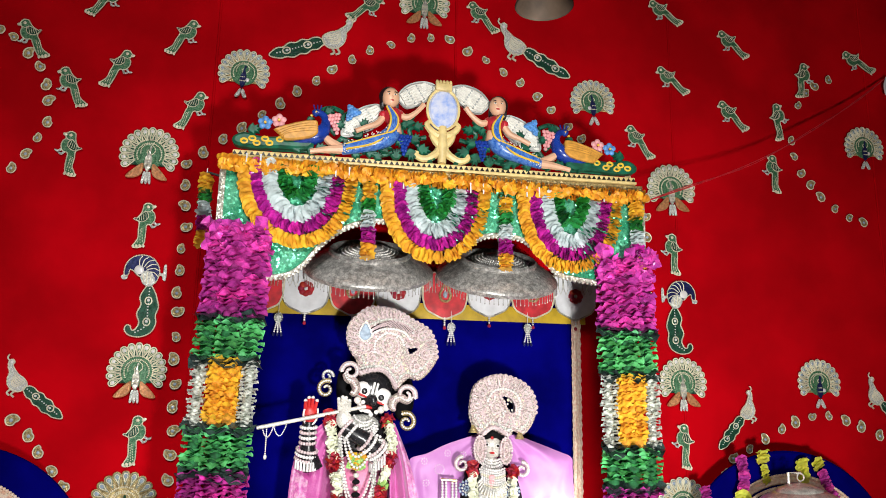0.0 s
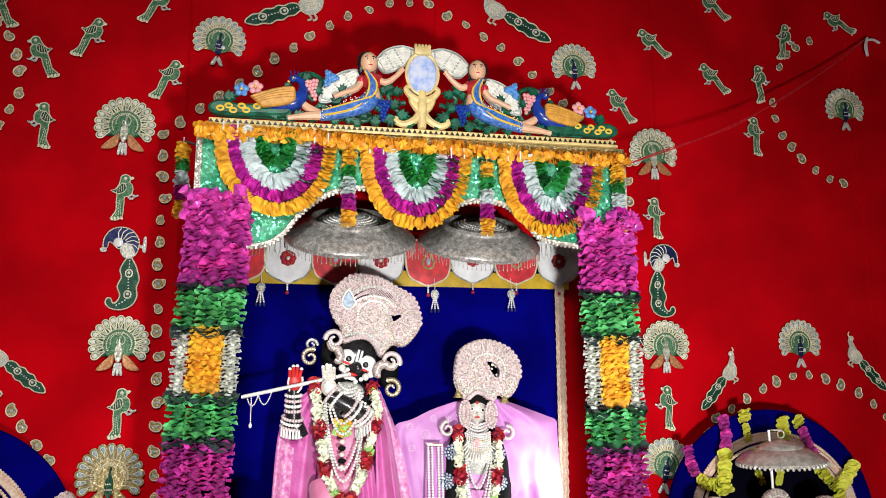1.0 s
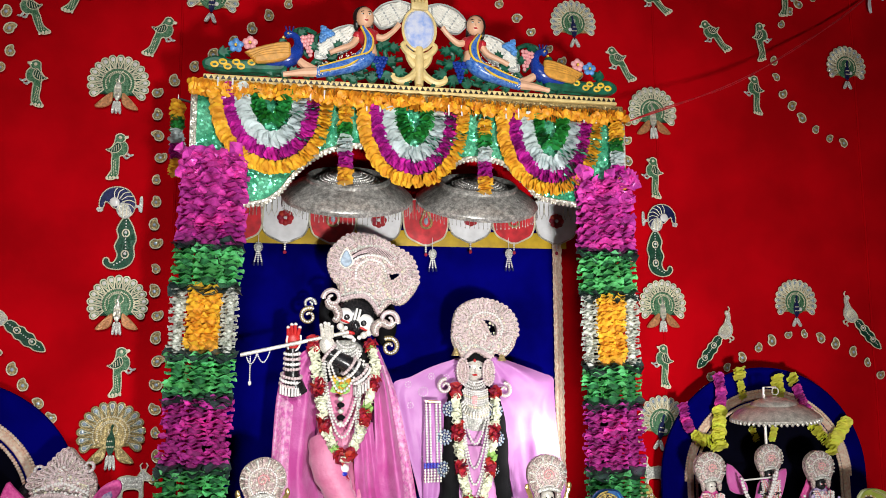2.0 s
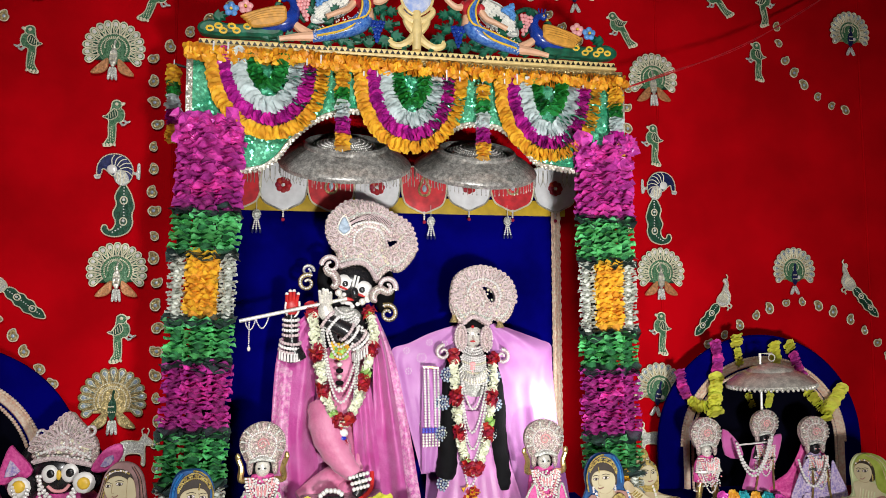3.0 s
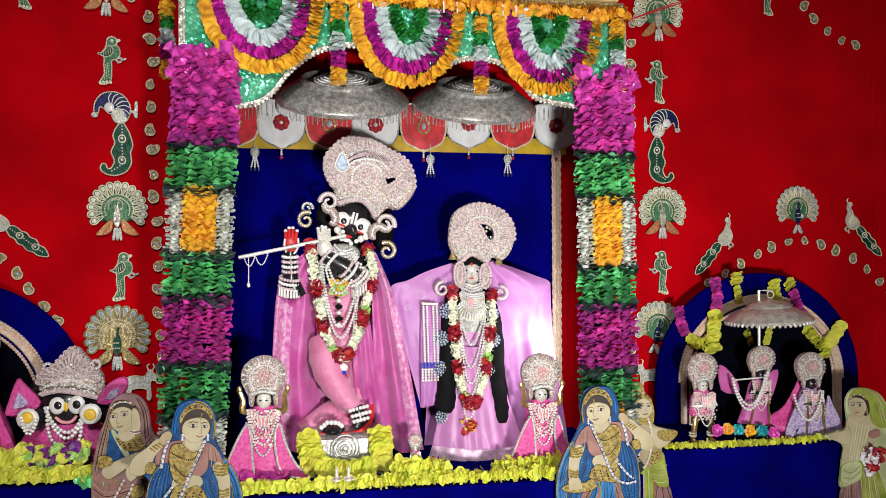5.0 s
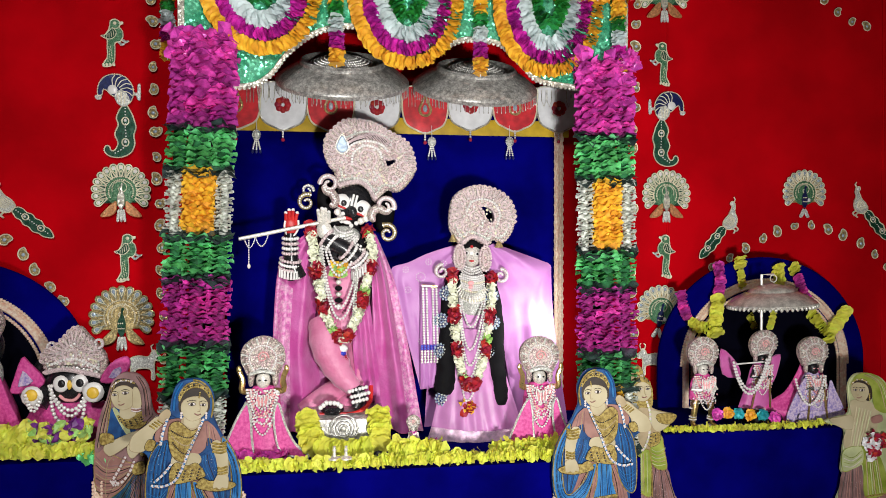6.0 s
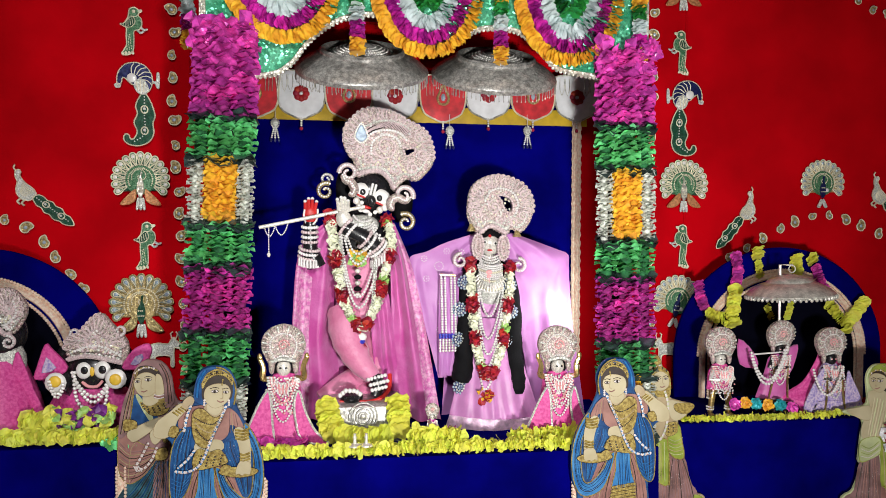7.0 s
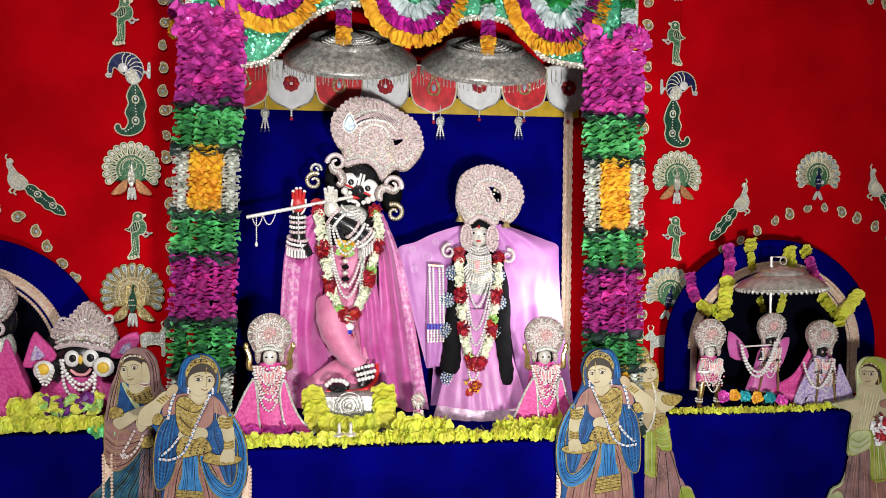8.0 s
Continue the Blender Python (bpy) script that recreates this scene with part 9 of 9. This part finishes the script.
def pale_board():
    b = Board(1.706, 1.095, 0.000915, -0.05, None, 1.07)
    b.base([(470, 96), (430, 112), (404, 168), (410, 300), (350, 322), (296, 336), (290, 354), (384, 392), (380, 480), (368, 600), (380, 640), (342, 760), (270, 838), (240, 1254), (780, 1254), (716, 700), (726, 420), (668, 260), (606, 146), (540, 104)], PALE)
    b.lay([(374, 610), (470, 570), (492, 750), (560, 1250), (246, 1250), (274, 842), (344, 762)], MAUVE)
    b.folds([(380, 620), (346, 770), (254, 1245)], [(466, 590), (488, 760), (552, 1245)], 9, (ROSE, DARK, MAUVE, ROSE), 2.6)
    b.specks(385, 630, 480, 1000, 140, ROSE, 2.4, 8)
    b.specks(385, 640, 480, 1000, 70, WHITE, 1.7, 9)
    b.lay([(490, 740), (600, 730), (700, 760), (760, 1250), (560, 1250)], ROSE)
    b.folds([(496, 750), (566, 1245)], [(690, 770), (752, 1245)], 10, (MAUVE, SHADE, ROSE), 2.6)
    b.lay([(270, 842), (320, 800), (350, 860), (320, 1000), (252, 1000)], PALE)
    b.lay([(412, 240), (520, 250), (572, 330), (500, 500), (382, 486), (388, 392), (420, 330)], SKIN)
    b.folds([(430, 270), (400, 470)], [(540, 300), (490, 490)], 7, (PALE, SKIN), 3.0)
    b.lay([(296, 338), (350, 324), (420, 318), (430, 380), (386, 390)], SKIN, SHADE, 1.4)
    b.lay([(374, 500), (470, 480), (560, 520), (620, 680), (606, 740), (492, 750), (480, 580), (402, 612), (368, 600)], LIME)
    b.lay([(376, 500), (470, 486), (476, 570), (402, 606), (370, 596)], PALE)
    for k in range(4):
        b.stroke([(374, 520 + 20 * k), (420, 540 + 16 * k), (472, 506 + 16 * k)], (LIME, WHITE)[k % 2], 2.0)
    b.folds([(486, 520), (496, 742)], [(560, 530), (600, 732)], 8, (PALE, SHADE, LIME), 3.0)
    b.stroke([(494, 748), (550, 744), (606, 738)], GOLD, 4.0)
    b.lay([(440, 106), (520, 98), (592, 150), (650, 262), (612, 312), (540, 280), (516, 170), (430, 140), (404, 168)], LIME)
    b.folds([(470, 104), (550, 150), (590, 290)], [(520, 100), (592, 152), (642, 266)], 6, (PALE, SHADE, LIME), 2.6)
    b.lay([(430, 134), (480, 126), (520, 170), (524, 230), (490, 238), (420, 170)], DARK)
    b.lay([(410, 166), (440, 144), (490, 158), (506, 200), (482, 242), (442, 236), (416, 206)], SKIN, SHADE, 1.2)
    b.face([(432, 182, 9), (468, 184, 13)], 14, [(446, 170), (440, 206), (450, 210)], [(440, 222), (452, 225), (466, 218)])
    b.dots([(412, 148), (440, 128), (480, 132), (508, 160)], GOLD, 5.0, 9, WHITE)
    b.dots([(508, 206), (510, 236)], GOLD, 5.0, 10)
    b.lay([(520, 330), (572, 318), (580, 352), (530, 362)], ROSE)
    return b.done("flat painted cut-out figure in pale green with one arm stretched out")


blue_board(-1.385, 1.143, 0.00082, -0.25, "flat painted cut-out figure in blue shawl holding a tray", 868)
blue_board(0.530, 1.141, 0.00082, -0.25, "flat painted cut-out figure in blue shawl raising an arm", None, 1.028)
brown_board()
lime_board()
pale_board()
rngf = random.Random(12)
g = Geo()
for k in range(46):
    g.frill((2.216 + rngf.gauss(0, 0.028), -0.085 + rngf.uniform(-0.02, 0.012), 0.668 + rngf.gauss(0, 0.03)), (rngf.gauss(0, 0.6), -1, rngf.gauss(0, 0.6)), 0.022, rngf, k % 3 == 0, 9, 0.35)
single("flower_posy", g, [E_RED, WHITE_CLOTH], "small posy of crimson and white cloth flowers on a painted board", "flowers")


# a made-up bell shape on a cord, standing for an unidentified dark smudge
ob = thing("smudge_stand_in", "dark bell shape on a cord, added for an unclear smudge", "bell")
bx, by, bz = (-0.108, -1.95, 2.572)
m = Matrix.Translation((bx, by, bz))
part("bell", Geo().lathe([(0.058, 0.0), (0.056, 0.006), (0.046, 0.022), (0.038, 0.05), (0.032, 0.075), (0.02, 0.092), (0.004, 0.098)], 28, 0, m).lathe([(0.056, 0.0), (0.044, 0.02), (0.034, 0.05), (0.028, 0.072), (0.002, 0.09)], 28, 0, m), DULL_BROWN, ob)
part("cord", Geo().tube([(bx, by, bz + 0.095), (bx, by, 5.4)], 0.004, n=6), ROOF_DARK, ob)
